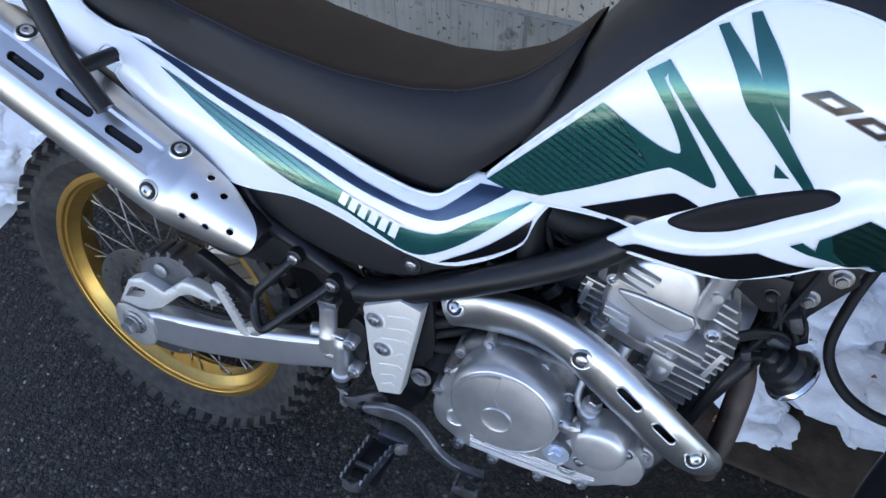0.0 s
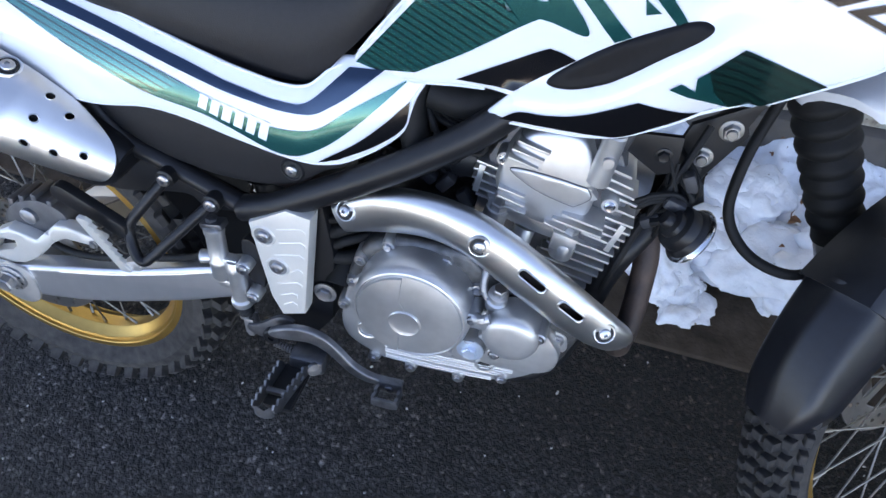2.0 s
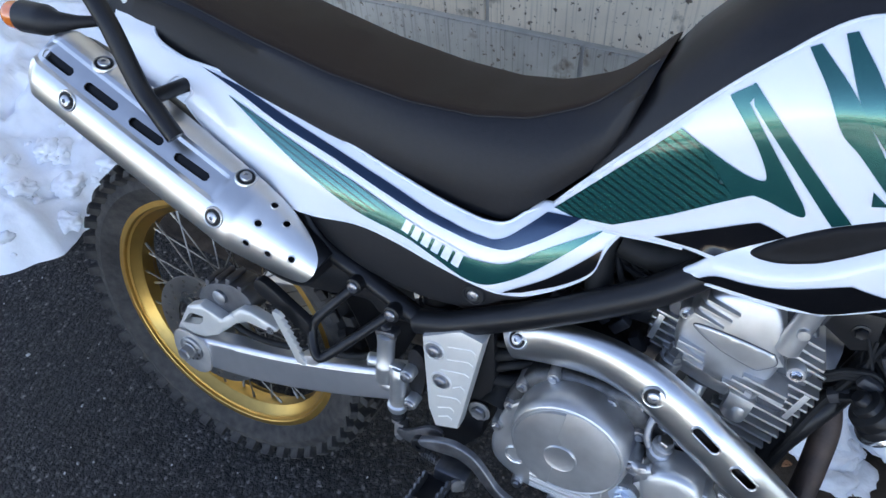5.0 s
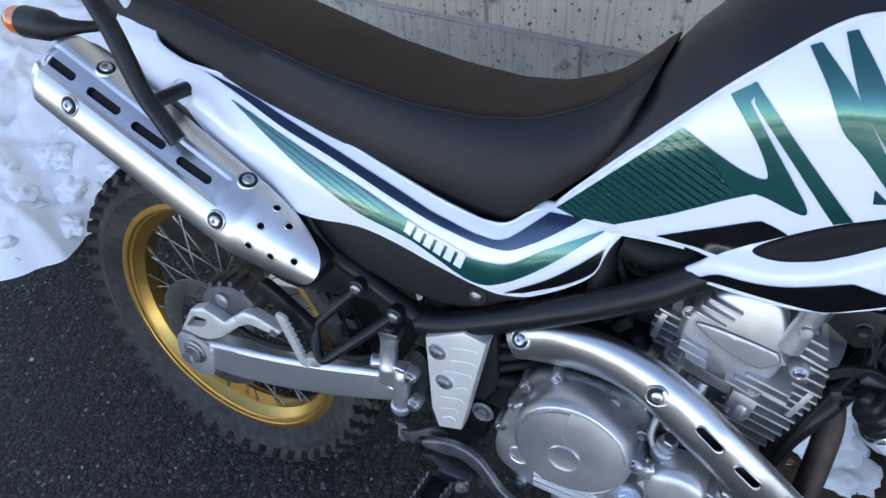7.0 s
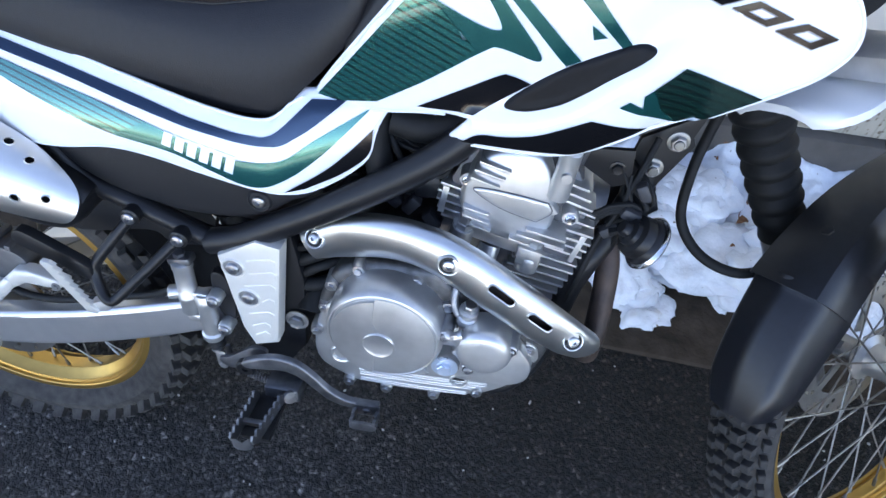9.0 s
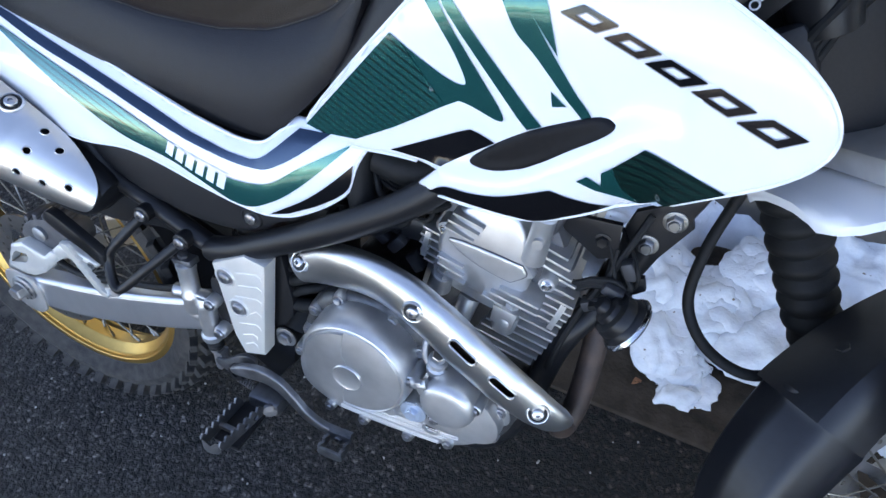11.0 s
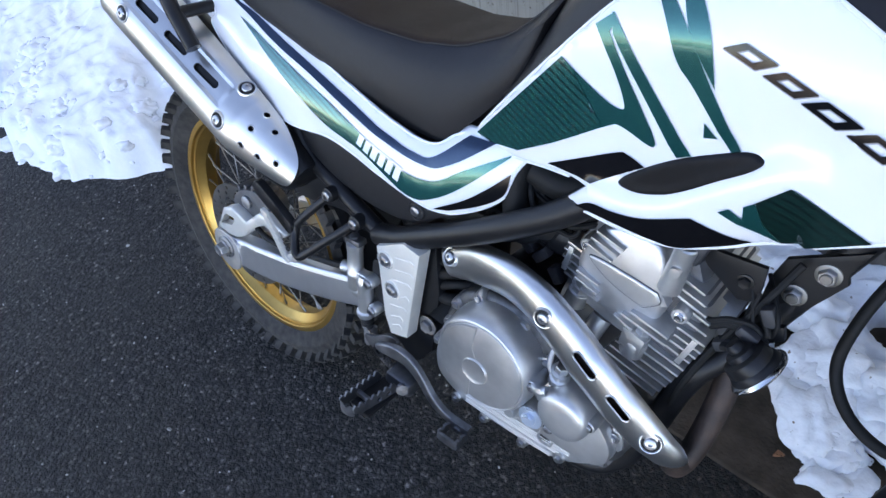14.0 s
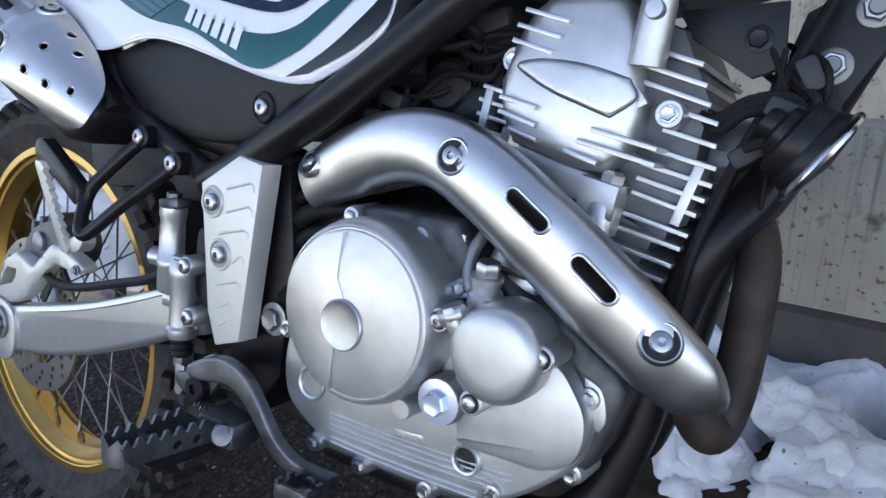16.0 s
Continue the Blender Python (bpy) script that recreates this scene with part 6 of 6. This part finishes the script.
lathe(bm, [(0.006, 0), (0.006, 0.022), (0.005, 0.023)], P(0.420, 0.342, 0.104), (0, -1, 0), 16)
tube(bm, [P(0.414, 0.40, 0.115), P(0.412, 0.375, 0.115)], 0.0095, 14, 1)
part("clevis", bm, ALLOY_DARK, pedal, "steel clevis on the pedal link")
bm = prism(rounded([(0.418, 0.360), (0.435, 0.366), (0.47, 0.392), (0.49, 0.385), (0.47, 0.350), (0.44, 0.342), (0.42, 0.348)], 4), 0.122, 0.128, 0.002)
part("pedal_lever", bm, PEDAL, pedal)
bm = bmesh.new()
lathe(bm, [(0.0135, -0.006), (0.0135, 0.004), (0.011, 0.006), (0.005, 0.006), (0.005, 0.003), (0.0001, 0.003)], P(0.458, 0.356, 0.132), (0, -1, 0), 20)
part("pedal_roller", bm, FRAME, pedal)


def peg_side(u0, u1, teeth, holes):
    """One serrated side plate of the footpeg, running outwards."""
    prof = [(0.160, 0.329), (0.160, 0.343)]
    for i in range(teeth):
        w = 0.166 + 0.066 * i / teeth
        d = 0.066 / teeth
        prof += [(w, 0.3535), (w + d * 0.15, 0.3555), (w + d * 0.35, 0.3555), (w + d * 0.5, 0.3535), (w + d * 0.6, 0.350), (w + d * 0.75, 0.3485), (w + d * 0.9, 0.350)]
    prof += [(0.234, 0.356), (0.238, 0.350), (0.236, 0.340), (0.228, 0.333)]
    place = lambda w, v, deep: P(u0 + (u1 - u0) * (w - 0.16) / 0.078 + 0.0016 - deep, v, w)
    return wrapped(prof, place, 0.0032, 0.02, [circle(a, 0.3395, 0.0045, 12) for a in holes])


bm = bmesh.new()
box(bm, (0.05, 0.034, 0.026), Matrix.Translation(P(0.515, 0.338, 0.140)), 0.006)
footpeg = part("footpeg", bm, PEDAL, bike, "serrated worn steel footpeg", 30)
for u0, u1, hs in ((0.484, 0.480, ()), (0.520, 0.508, (0.176, 0.193))):
    part("peg_side", peg_side(u0, u1, 6, hs), PEDAL, footpeg)
bm = bmesh.new()
for i in range(5):
    an0, an1 = -90 + 36 * i, -54 + 36 * i
    a, b = [(0.494 + 0.014 * math.sin(radians(x)), 0.2355 + 0.007 * math.cos(radians(x))) for x in (an0, an1)]
    q = [P(a[0], 0.333, a[1]), P(b[0], 0.333, b[1]), P(b[0], 0.350 + 0.007 * (i % 2), b[1]), P(a[0], 0.350 + 0.007 * ((i + 1) % 2), a[1])]
    f = bm.faces.new([bm.verts.new(x) for x in q])
bmesh.ops.solidify(bm, geom=bm.faces[:], thickness=0.003)
part("peg_tip", bm, PEDAL, footpeg, "worn bright toothed end")
bm = bmesh.new()
box(bm, (0.030, 0.007, 0.008), Matrix.Translation(P(0.498, 0.340, 0.205)), 0.001)
part("peg_bar", bm, PEDAL, footpeg)
bm = prism(rounded([(0.484, 0.333, 1), (0.522, 0.333, 1), (0.520, 0.3255), (0.49, 0.3255)]), 0.155, 0.222, 0.001)
part("peg_base", bm, FRAME, footpeg)
bm = bmesh.new()
lathe(bm, [(0.0105, 0), (0.0105, 0.002), (0.009, 0.004), (0.0001, 0.0046)], P(0.528, 0.340, 0.157), (0.55, -0.8, 0.25), 20)
part("peg_pin", bm, PEDAL, footpeg)
# passenger peg bracket
bm = bmesh.new()
tube(bm, [P(0.352, 0.590, 0.118), P(0.334, 0.568, 0.132), P(0.312, 0.541, 0.146), P(0.304, 0.528, 0.151), P(0.304, 0.515, 0.156), P(0.311, 0.498, 0.164), P(0.320, 0.489, 0.168), P(0.330, 0.492, 0.164), P(0.366, 0.527, 0.147), P(0.408, 0.568, 0.120)], 0.0068, 12)
for q in ((0.351, 0.589, 0.119), (0.407, 0.567, 0.121)):
    lathe(bm, [(0.0115, -0.012), (0.0115, 0.006), (0.010, 0.007)], P(*q), (0, -1, 0), 18)
bracket = part("passenger_peg_bracket", bm, FRAME, bike, "black tubular passenger footpeg bracket")
for q in ((0.351, 0.589, 0.126), (0.407, 0.567, 0.128)):
    bolt(bracket, P(*q), r=0.0078, kind="socket", material=BOLT)
edge = []
for i in range(8):
    t = i / 8
    edge += [(0.2815 + 0.020 * t, 0.550 - 0.076 * t), (0.2770 + 0.020 * t, 0.5465 - 0.076 * t)]
prof = [(0.264, 0.553), (0.267, 0.557), (0.276, 0.556)] + edge + [(0.302, 0.470), (0.298, 0.464), (0.286, 0.466)]
bm = prism(prof, 0.0, 0.006, 0.0012)
for v in bm.verts:
    v.co.y -= 0.166 + 0.147 * (v.co.z - 0.47)
ppeg = part("passenger_peg", bm, PLATE, bracket, "folded bright alloy passenger footpeg", 25)
bm = prism(rounded([(0.287, 0.473), (0.300, 0.467), (0.314, 0.470), (0.322, 0.480), (0.316, 0.486), (0.300, 0.482)], 4), 0.154, 0.169, 0.003)
part("peg_knuckle", bm, ALLOY, bracket)
bm = prism(rounded([(0.220, 0.572), (0.228, 0.578, 1), (0.240, 0.575), (0.276, 0.553), (0.303, 0.535), (0.306, 0.522, 1), (0.296, 0.514), (0.270, 0.530), (0.222, 0.556)], 5), 0.150, 0.163, 0.004)
part("guard_bar", bm, FRAME, bracket)
# rear caliper
gu = rounded([(0.006, 0.402, 1), (0.035, 0.417, 1), (0.058, 0.412), (0.080, 0.405, 1), (0.119, 0.439, 1), (0.138, 0.440, 1), (0.178, 0.424), (0.183, 0.416), (0.170, 0.410), (0.128, 0.416, 1), (0.106, 0.404, 1), (0.066, 0.366, 1), (0.036, 0.348, 1), (-0.024, 0.334, 1), (-0.030, 0.340, 1)])
hole = [(0.006, 0.386), (0.016, 0.394), (0.040, 0.395), (0.038, 0.384), (0.028, 0.374), (-0.010, 0.362)]
caliper = part("brake_caliper", panel(gu, lambda u, v: 0.105 - 0.10 * max(0, u - 0.08), 0.016, 0.012, (hole,), 0.003, 0.003), PLATE, bike, "silver rear caliper guard")
bolt(caliper, P(0.173, 0.416, 0.0965), r=0.005, material=ALLOY_DARK)
bm = prism(rounded([(0.015, 0.415), (0.04, 0.448), (0.09, 0.466), (0.126, 0.452), (0.128, 0.425), (0.10, 0.402), (0.03, 0.388)], 4), 0.040, 0.086, 0.008)
part("caliper_body", bm, ALLOY_DEEP, caliper)
for u, v in ((0.040, 0.450), (0.062, 0.460), (0.085, 0.467), (0.108, 0.461)):
    bm = bmesh.new()
    box(bm, (0.009, 0.040, 0.014), Matrix.Translation(P(u, v, 0.064)) @ Matrix.Rotation(radians(12), 4, "Y"), 0.002)
    part("caliper_rib", bm, ALLOY_DEEP, caliper)
bm = bmesh.new()
lathe(bm, [(0.013, 0), (0.013, 0.005), (0.010, 0.007), (0.0001, 0.007)], P(0.068, 0.435, 0.086), (0, -1, 0), 20)
part("piston_cap", bm, ALLOY_DARK, caliper)
bm = bmesh.new()
lathe(bm, [(0.0235, -0.004), (0.0235, 0.003), (0.022, 0.004)], P(0.006, 0.316, 0.112), (0, -1, 0), 28)
part("axle_washer", bm, ALLOY_DARK, caliper, "round drilled axle adjuster")
# flat dark discs stand in for the shade of the drilled holes
for i in range(5):
    a = radians(-120 + 36 * i)
    bm = bmesh.new()
    lathe(bm, [(0.0022, 0), (0.0001, 0.0002)], P(0.006 + 0.0195 * math.cos(a), 0.316 + 0.0195 * math.sin(a), 0.1172), (0, -1, 0), 10)
    part("adjuster_mark", bm, DARK_FILL, caliper)
bm = bmesh.new()
tube(bm, [P(0.08, 0.398, 0.090), P(0.125, 0.392, 0.098), P(0.18, 0.396, 0.100), P(0.26, 0.416, 0.098), P(0.34, 0.440, 0.098), P(0.385, 0.48, 0.104)], 0.0055, 10)
part("brake_line", bm, RUBBER, caliper, "black rubber brake line")

bm = prism(rounded([(0.215, 0.640), (0.262, 0.628), (0.320, 0.592), (0.372, 0.566), (0.425, 0.545, 1), (0.418, 0.530, 1), (0.372, 0.528), (0.354, 0.542), (0.327, 0.541), (0.280, 0.531), (0.228, 0.529), (0.20, 0.56)], 4), 0.070, 0.092, 0.004)
part("inner_side_panel", bm, BLACK_PLASTIC, bike, "matt black inner panel below the seat rail")
bolt(bike, P(0.386, 0.567, 0.094), r=0.008, name="frame_bolt", material=PEDAL)

# grab rail, indicator, horn, hoses
bm = bmesh.new()
tube(bm, [P(-0.10, 0.975, 0.12), P(0.02, 0.945, 0.16), P(0.046, 0.906, 0.165), P(0.065, 0.872, 0.165), P(0.090, 0.811, 0.165), P(0.112, 0.782, 0.165), P(0.133, 0.756, 0.165)], 0.0115, 14)
lathe(bm, [(0.009, -0.06), (0.009, 0.0)], P(0.100, 0.797, 0.16), (0, -1, 0), 14)
part("grab_rail", bm, FRAME, bike, "black tubular grab rail")
bm = bmesh.new()
tube(bm, [P(-0.045, 0.848, 0.09), P(-0.062, 0.849, 0.112), P(-0.082, 0.849, 0.126), P(-0.100, 0.849, 0.130), P(-0.140, 0.848, 0.131)], [0.006, 0.008, 0.013, 0.0195, 0.0205], 24)
ind = part("turn_signal", bm, BLACK_PLASTIC, bike, "black indicator with amber lens")
bm = bmesh.new()
tube(bm, [P(-0.140, 0.848, 0.131), P(-0.158, 0.8475, 0.132), P(-0.170, 0.847, 0.132), P(-0.176, 0.847, 0.132)], [0.0203, 0.0185, 0.013, 0.003], 24)
part("lens", bm, ORANGE, ind, "amber lens")
tail = rounded([(-0.30, 0.93), (-0.20, 0.955), (-0.06, 0.93), (0.0, 0.90), (-0.02, 0.86), (-0.10, 0.85), (-0.22, 0.87)], 5)
part("rear_fender", panel(tail, lambda u, v: 0.085 - 0.25 * max(0, -u), 0.02, 0.02, (), 0.005, 0.004), WHITE, bike, "white plastic tail cowl", 60)
bm = bmesh.new()
lathe(bm, [(0.007, -0.034), (0.009, -0.031), (0.009, -0.026), (0.015, -0.024), (0.016, -0.019), (0.023, -0.017), (0.0245, -0.012), (0.0245, -0.006), (0.0265, -0.004), (0.0280, 0.003), (0.0280, 0.006), (0.022, 0.008), (0.0001, 0.011)], P(0.9345, 0.621, 0.079), (0.80, 0.10, -0.52), 32)
horn = part("horn", bm, FRAME, bike, "round black horn with bright rim")
bm = bmesh.new()
lathe(bm, [(0.028, 0.001), (0.0310, 0.0025), (0.0318, 0.004), (0.0310, 0.006), (0.028, 0.006)], P(0.9345, 0.621, 0.079), (0.80, 0.10, -0.52), 36, caps=False)
part("horn_rim", bm, CHROME, horn, "bright steel rim")
bm = prism([(0.90, 0.64), (0.94, 0.66), (0.945, 0.645), (0.912, 0.615)], 0.045, 0.052, 0.001)
part("horn_bracket", bm, FRAME, horn)
bm = bmesh.new()
tube(bm, [P(1.02, 0.78, -0.06), P(1.005, 0.700, -0.06), P(0.994, 0.640, -0.045), P(0.996, 0.580, -0.03), P(1.027, 0.544, -0.009), P(1.075, 0.535, 0.005), P(1.13, 0.53, -0.03)], 0.0065, 12)
part("brake_hose", bm, RUBBER, bike, "black rubber brake hose")

# airbox, intake, inner mudguard, wiring
bm = prism(rounded([(0.30, 0.66), (0.36, 0.74), (0.52, 0.712), (0.575, 0.73), (0.585, 0.68), (0.560, 0.645), (0.50, 0.61), (0.40, 0.60)], 4), -0.09, 0.088, 0.012)
part("airbox", bm, GREY_PLASTIC, bike, "dark grey plastic airbox")
# black block added in place of the clutter behind the engine
bm = prism(rounded([(0.55, 0.755), (0.72, 0.755), (0.735, 0.70), (0.70, 0.58), (0.60, 0.545), (0.53, 0.56)], 4), -0.085, -0.02, 0.012)
part("clutter_block", bm, BLACK_PLASTIC, bike, "black block added to close the view behind the engine")
bm = bmesh.new()
box(bm, (0.07, 0.08, 0.06), Matrix.Translation(P(0.675, 0.66, 0.005)) @ Matrix.Rotation(radians(10), 4, "Y"), 0.01)
lathe(bm, [(0.022, 0), (0.022, 0.014), (0.018, 0.018)], P(0.668, 0.655, 0.045), (0, -1, 0), 20)
box(bm, (0.03, 0.02, 0.03), Matrix.Translation(P(0.69, 0.64, 0.05)), 0.004)
part("throttle_body", bm, FRAME, bike, "dark throttle body behind the cylinder")
bm = bmesh.new()
tube(bm, [P(0.61, 0.70, 0.02), P(0.66, 0.705, 0.03), P(0.70, 0.70, 0.03), P(0.73, 0.68, 0.02)], [0.034, 0.026, 0.028, 0.024], 18)
intake = part("intake_boot", bm, RUBBER, bike, "black rubber intake with throttle body")
bm = bmesh.new()
tube(bm, [P(0.64, 0.748, 0.075), P(0.636, 0.715, 0.082), P(0.642, 0.68, 0.084), P(0.648, 0.655, 0.088)], 0.016, 14)
part("breather_hose", bm, RUBBER, intake)
bm = bmesh.new()
tube(bm, [P(0.655, 0.73, 0.07), P(0.69, 0.725, 0.072), P(0.735, 0.735, 0.07)], 0.018, 14)
part("drain_hose", bm, RUBBER, intake)
for u, v, turn in ((0.673, 0.727, 30), (0.688, 0.731, -40)):
    bm = bmesh.new()
    box(bm, (0.015, 0.012, 0.008), Matrix.Translation(P(u, v, 0.062)) @ Matrix.Rotation(radians(turn), 4, "Y"), 0.002)
    part("clip", bm, REDCLIP, intake, "orange plastic hose clip")
strands = random.Random(4)
for k in range(9):
    bm = bmesh.new()
    q = lambda u, v, w: P(u + strands.uniform(-0.014, 0.014), v + strands.uniform(-0.010, 0.010), w + strands.uniform(-0.012, 0.012))
    tube(bm, [q(0.652, 0.742, 0.055), q(0.664, 0.712, 0.070), q(0.684, 0.690, 0.070), q(0.708, 0.684, 0.060), q(0.742, 0.690, 0.045)], strands.uniform(0.0016, 0.0042), 8)
    part("cable", bm, RUBBER, intake)
bm = bmesh.new()
box(bm, (0.034, 0.03, 0.022), Matrix.Translation(P(0.700, 0.706, 0.045)) @ Matrix.Rotation(radians(-18), 4, "Y"), 0.004)
part("connector", bm, GREY_PLASTIC, intake, "dark plastic wiring connector")
bm = bmesh.new()
rings = []
for i in range(15):
    a = radians(10 + 70 * i / 14)
    r0, r1 = 0.352, 0.357
    rings.append([Vector((r * math.cos(a), y, 0.315 + r * math.sin(a))) for r, y in ((r1, -0.07), (r1 + 0.008, 0), (r1, 0.07), (r0, 0.066), (r0 + 0.008, 0), (r0, -0.066))])
ring_skin(bm, rings)
part("inner_mudguard", bm, BLACK_PLASTIC, bike, "black plastic rear inner mudguard")
bm = bmesh.new()
tube(bm, [P(0.40, 0.62, 0.0), P(0.44, 0.42, 0.0)], 0.03, 16, 1)
for k in range(8):
    t = k / 7
    lathe(bm, [(0.034, -0.004), (0.038, 0), (0.034, 0.004)], P(0.405 + 0.03 * t, 0.60 - 0.15 * t, 0), (0.2, 0, -0.98), 20, caps=False)
part("shock_absorber", bm, FRAME, bike, "black rear shock absorber")
bm = bmesh.new()
box(bm, (0.10, 0.10, 0.12), Matrix.Translation(P(0.525, 0.50, 0.02)), 0.01)
part("starter_housing", bm, FRAME, bike, "dark cast crankcase rear")
bm = bmesh.new()
tube(bm, [P(0.553, 0.47, 0.075), P(0.55, 0.45, 0.10)], 0.02, 16, 1)
part("pivot_cap", bm, RUBBER, bike, "black rubber swingarm pivot cap")
bolt(bike, P(0.530, 0.436, 0.104), r=0.0105, name="pivot_bolt", material=ALLOY_DARK, flange=1.5)


# parts under the tank and round the steering head
bm = prism(rounded([(0.70, 0.775), (0.80, 0.80), (0.98, 0.865), (0.985, 0.83), (0.93, 0.765), (0.80, 0.735), (0.72, 0.742)], 4), -0.10, 0.035, 0.012)
part("tank_underside", bm, FRAME, bike, "black underside of the fuel tank")
bm = prism(rounded([(0.93, 0.87), (0.955, 0.98), (1.02, 1.02), (1.12, 1.0), (1.13, 0.90), (1.075, 0.815), (1.03, 0.80)], 4), -0.09, -0.02, 0.015)
part("headlight_housing", bm, BLACK_PLASTIC, bike, "black plastic headlight housing")
bm = prism([(0.840, 0.709), (0.906, 0.713), (0.909, 0.673), (0.891, 0.666), (0.853, 0.690)], 0.044, 0.050, 0.001)
under = part("tank_bracket", bm, FRAME, bike, "black steel bracket under the tank")
bolt(under, P(0.892, 0.690, 0.050), r=0.0065, material=FRAME)
for k in range(3):
    bm = bmesh.new()
    tube(bm, [P(0.845, 0.70, 0.03 + 0.004 * k), P(0.868 + 0.002 * k, 0.640 - 0.003 * k, 0.060), P(0.894, 0.651 - 0.004 * k, 0.064), P(0.916, 0.654 - 0.004 * k, 0.062), P(0.932, 0.640 - 0.005 * k, 0.060)], 0.0032, 8)
    part("cable", bm, RUBBER, under)
for k in range(2):
    bm = bmesh.new()
    tube(bm, [P(0.93, 0.72, 0.03), P(0.905, 0.645 + 0.004 * k, 0.052 + 0.006 * k), P(0.888, 0.60, 0.058 + 0.004 * k), P(0.875, 0.55, 0.070), P(0.868, 0.50, 0.062)], 0.004, 8)
    part("cable", bm, RUBBER, under)
bm = bmesh.new()
box(bm, (0.02, 0.028, 0.006), Matrix.Translation(P(0.905, 0.625, 0.062)) @ Matrix.Rotation(radians(-25), 4, "Y"), 0.0015)
part("cable_clamp", bm, RUBBER, under)
bm = bmesh.new()
box(bm, (0.05, 0.02, 0.045), Matrix.Translation(P(0.985, 0.885, 0.02)) @ Matrix.Rotation(radians(-35), 4, "Y"), 0.006)
part("relay_box", bm, BLACK_PLASTIC, bike, "black plastic box beside the steering head")
for u, v in ((0.954, 0.924), (0.966, 0.935)):
    bm = bmesh.new()
    lathe(bm, [(0.0042, 0.0), (0.0042, 0.0006), (0.0028, 0.0006), (0.0028, 0.0)], P(u, v, 0.030), (0, -1, 0), 18, caps=False)
    part("pictogram_bar", bm, WHITE, bike, "white printed ring")
bm = prism([(0.955, 0.932), (0.962, 0.937), (0.961, 0.930), (0.957, 0.927)], 0.030, 0.0306, 0)
part("pictogram_bar", bm, WHITE, bike, "white printed shape")
bm = prism([(0.940, 0.918), (0.975, 0.960), (0.990, 0.945), (0.957, 0.902)], 0.0, 0.0298, 0.006)
part("head_gusset", bm, FRAME, bike, "black steering head gusset")
for k in range(4):
    bm = bmesh.new()
    tube(bm, [P(0.990 + 0.004 * k, 0.880 - 0.012 * k, 0.02), P(1.000 + 0.006 * k, 0.910, 0.025 - 0.006 * k), P(1.015 + 0.01 * k, 0.955, 0.02 - 0.02 * k), P(1.00, 1.02, -0.03)], 0.0042, 8)
    part("cable", bm, RUBBER, bike, "black control cable")

loom = random.Random(11)
for k in range(6):
    bm = bmesh.new()
    p0 = (0.900 + loom.uniform(-0.01, 0.01), 0.690 + loom.uniform(-0.02, 0.01), loom.uniform(0.02, 0.05))
    p1 = (0.915 + loom.uniform(-0.02, 0.02), 0.655 + loom.uniform(-0.015, 0.015), loom.uniform(0.045, 0.07))
    p2 = (0.925 + loom.uniform(-0.02, 0.015), 0.635 + loom.uniform(-0.015, 0.02), loom.uniform(0.045, 0.075))
    p3 = (0.895 + loom.uniform(-0.012, 0.02), 0.600 + loom.uniform(-0.02, 0.02), loom.uniform(0.04, 0.06))
    tube(bm, [P(*p0), P(*p1), P(*p2), P(*p3)], loom.uniform(0.0018, 0.0034), 8)
    part("loom_wire", bm, RUBBER, under, "black taped wiring")
for u, v, w, a in ((0.915, 0.645, 0.066, 20), (0.898, 0.618, 0.062, -35), (0.925, 0.668, 0.055, 60)):
    bm = bmesh.new()
    box(bm, (0.022, 0.014, 0.013), Matrix.Translation(P(u, v, w)) @ Matrix.Rotation(radians(a), 4, "Y"), 0.003)
    part("connector", bm, GREY_PLASTIC, under, "dark plastic wiring connector")

# hoses and wiring packed between the frame and the engine
nest = random.Random(23)
for k in range(16):
    bm = bmesh.new()
    q = lambda u, v, w, d=0.022: P(u + nest.uniform(-d, d), v + nest.uniform(-d, d), w + nest.uniform(-0.018, 0.018))
    tube(bm, [q(0.575, 0.610, 0.040), q(0.615, 0.632, 0.050), q(0.655, 0.640, 0.052), q(0.690, 0.660, 0.045), q(0.700, 0.700, 0.030)], nest.uniform(0.0020, 0.0055), 8)
    part("hose", bm, RUBBER, intake, "black rubber hose or taped wire")
for k in range(5):
    bm = bmesh.new()
    q = (0.60 + 0.024 * k, 0.615 + nest.uniform(-0.02, 0.03), 0.062 + nest.uniform(-0.01, 0.008))
    box(bm, (0.024, 0.016, 0.014), Matrix.Translation(P(*q)) @ Matrix.Rotation(nest.uniform(-1, 1), 4, "Y"), 0.003)
    part("connector", bm, GREY_PLASTIC, intake, "dark plastic wiring connector")
for v0, v1, r in ((0.528, 0.540, 0.0085), (0.506, 0.520, 0.0065), (0.488, 0.492, 0.0095), (0.548, 0.556, 0.0055)):
    bm = bmesh.new()
    tube(bm, [P(0.515, v0 - 0.012, 0.075), P(0.538, v0, 0.088), P(0.560, v1, 0.088), P(0.590, v1 + 0.004, 0.070)], r, 12)
    part("hose", bm, RUBBER, intake, "black rubber hose or taped wire")
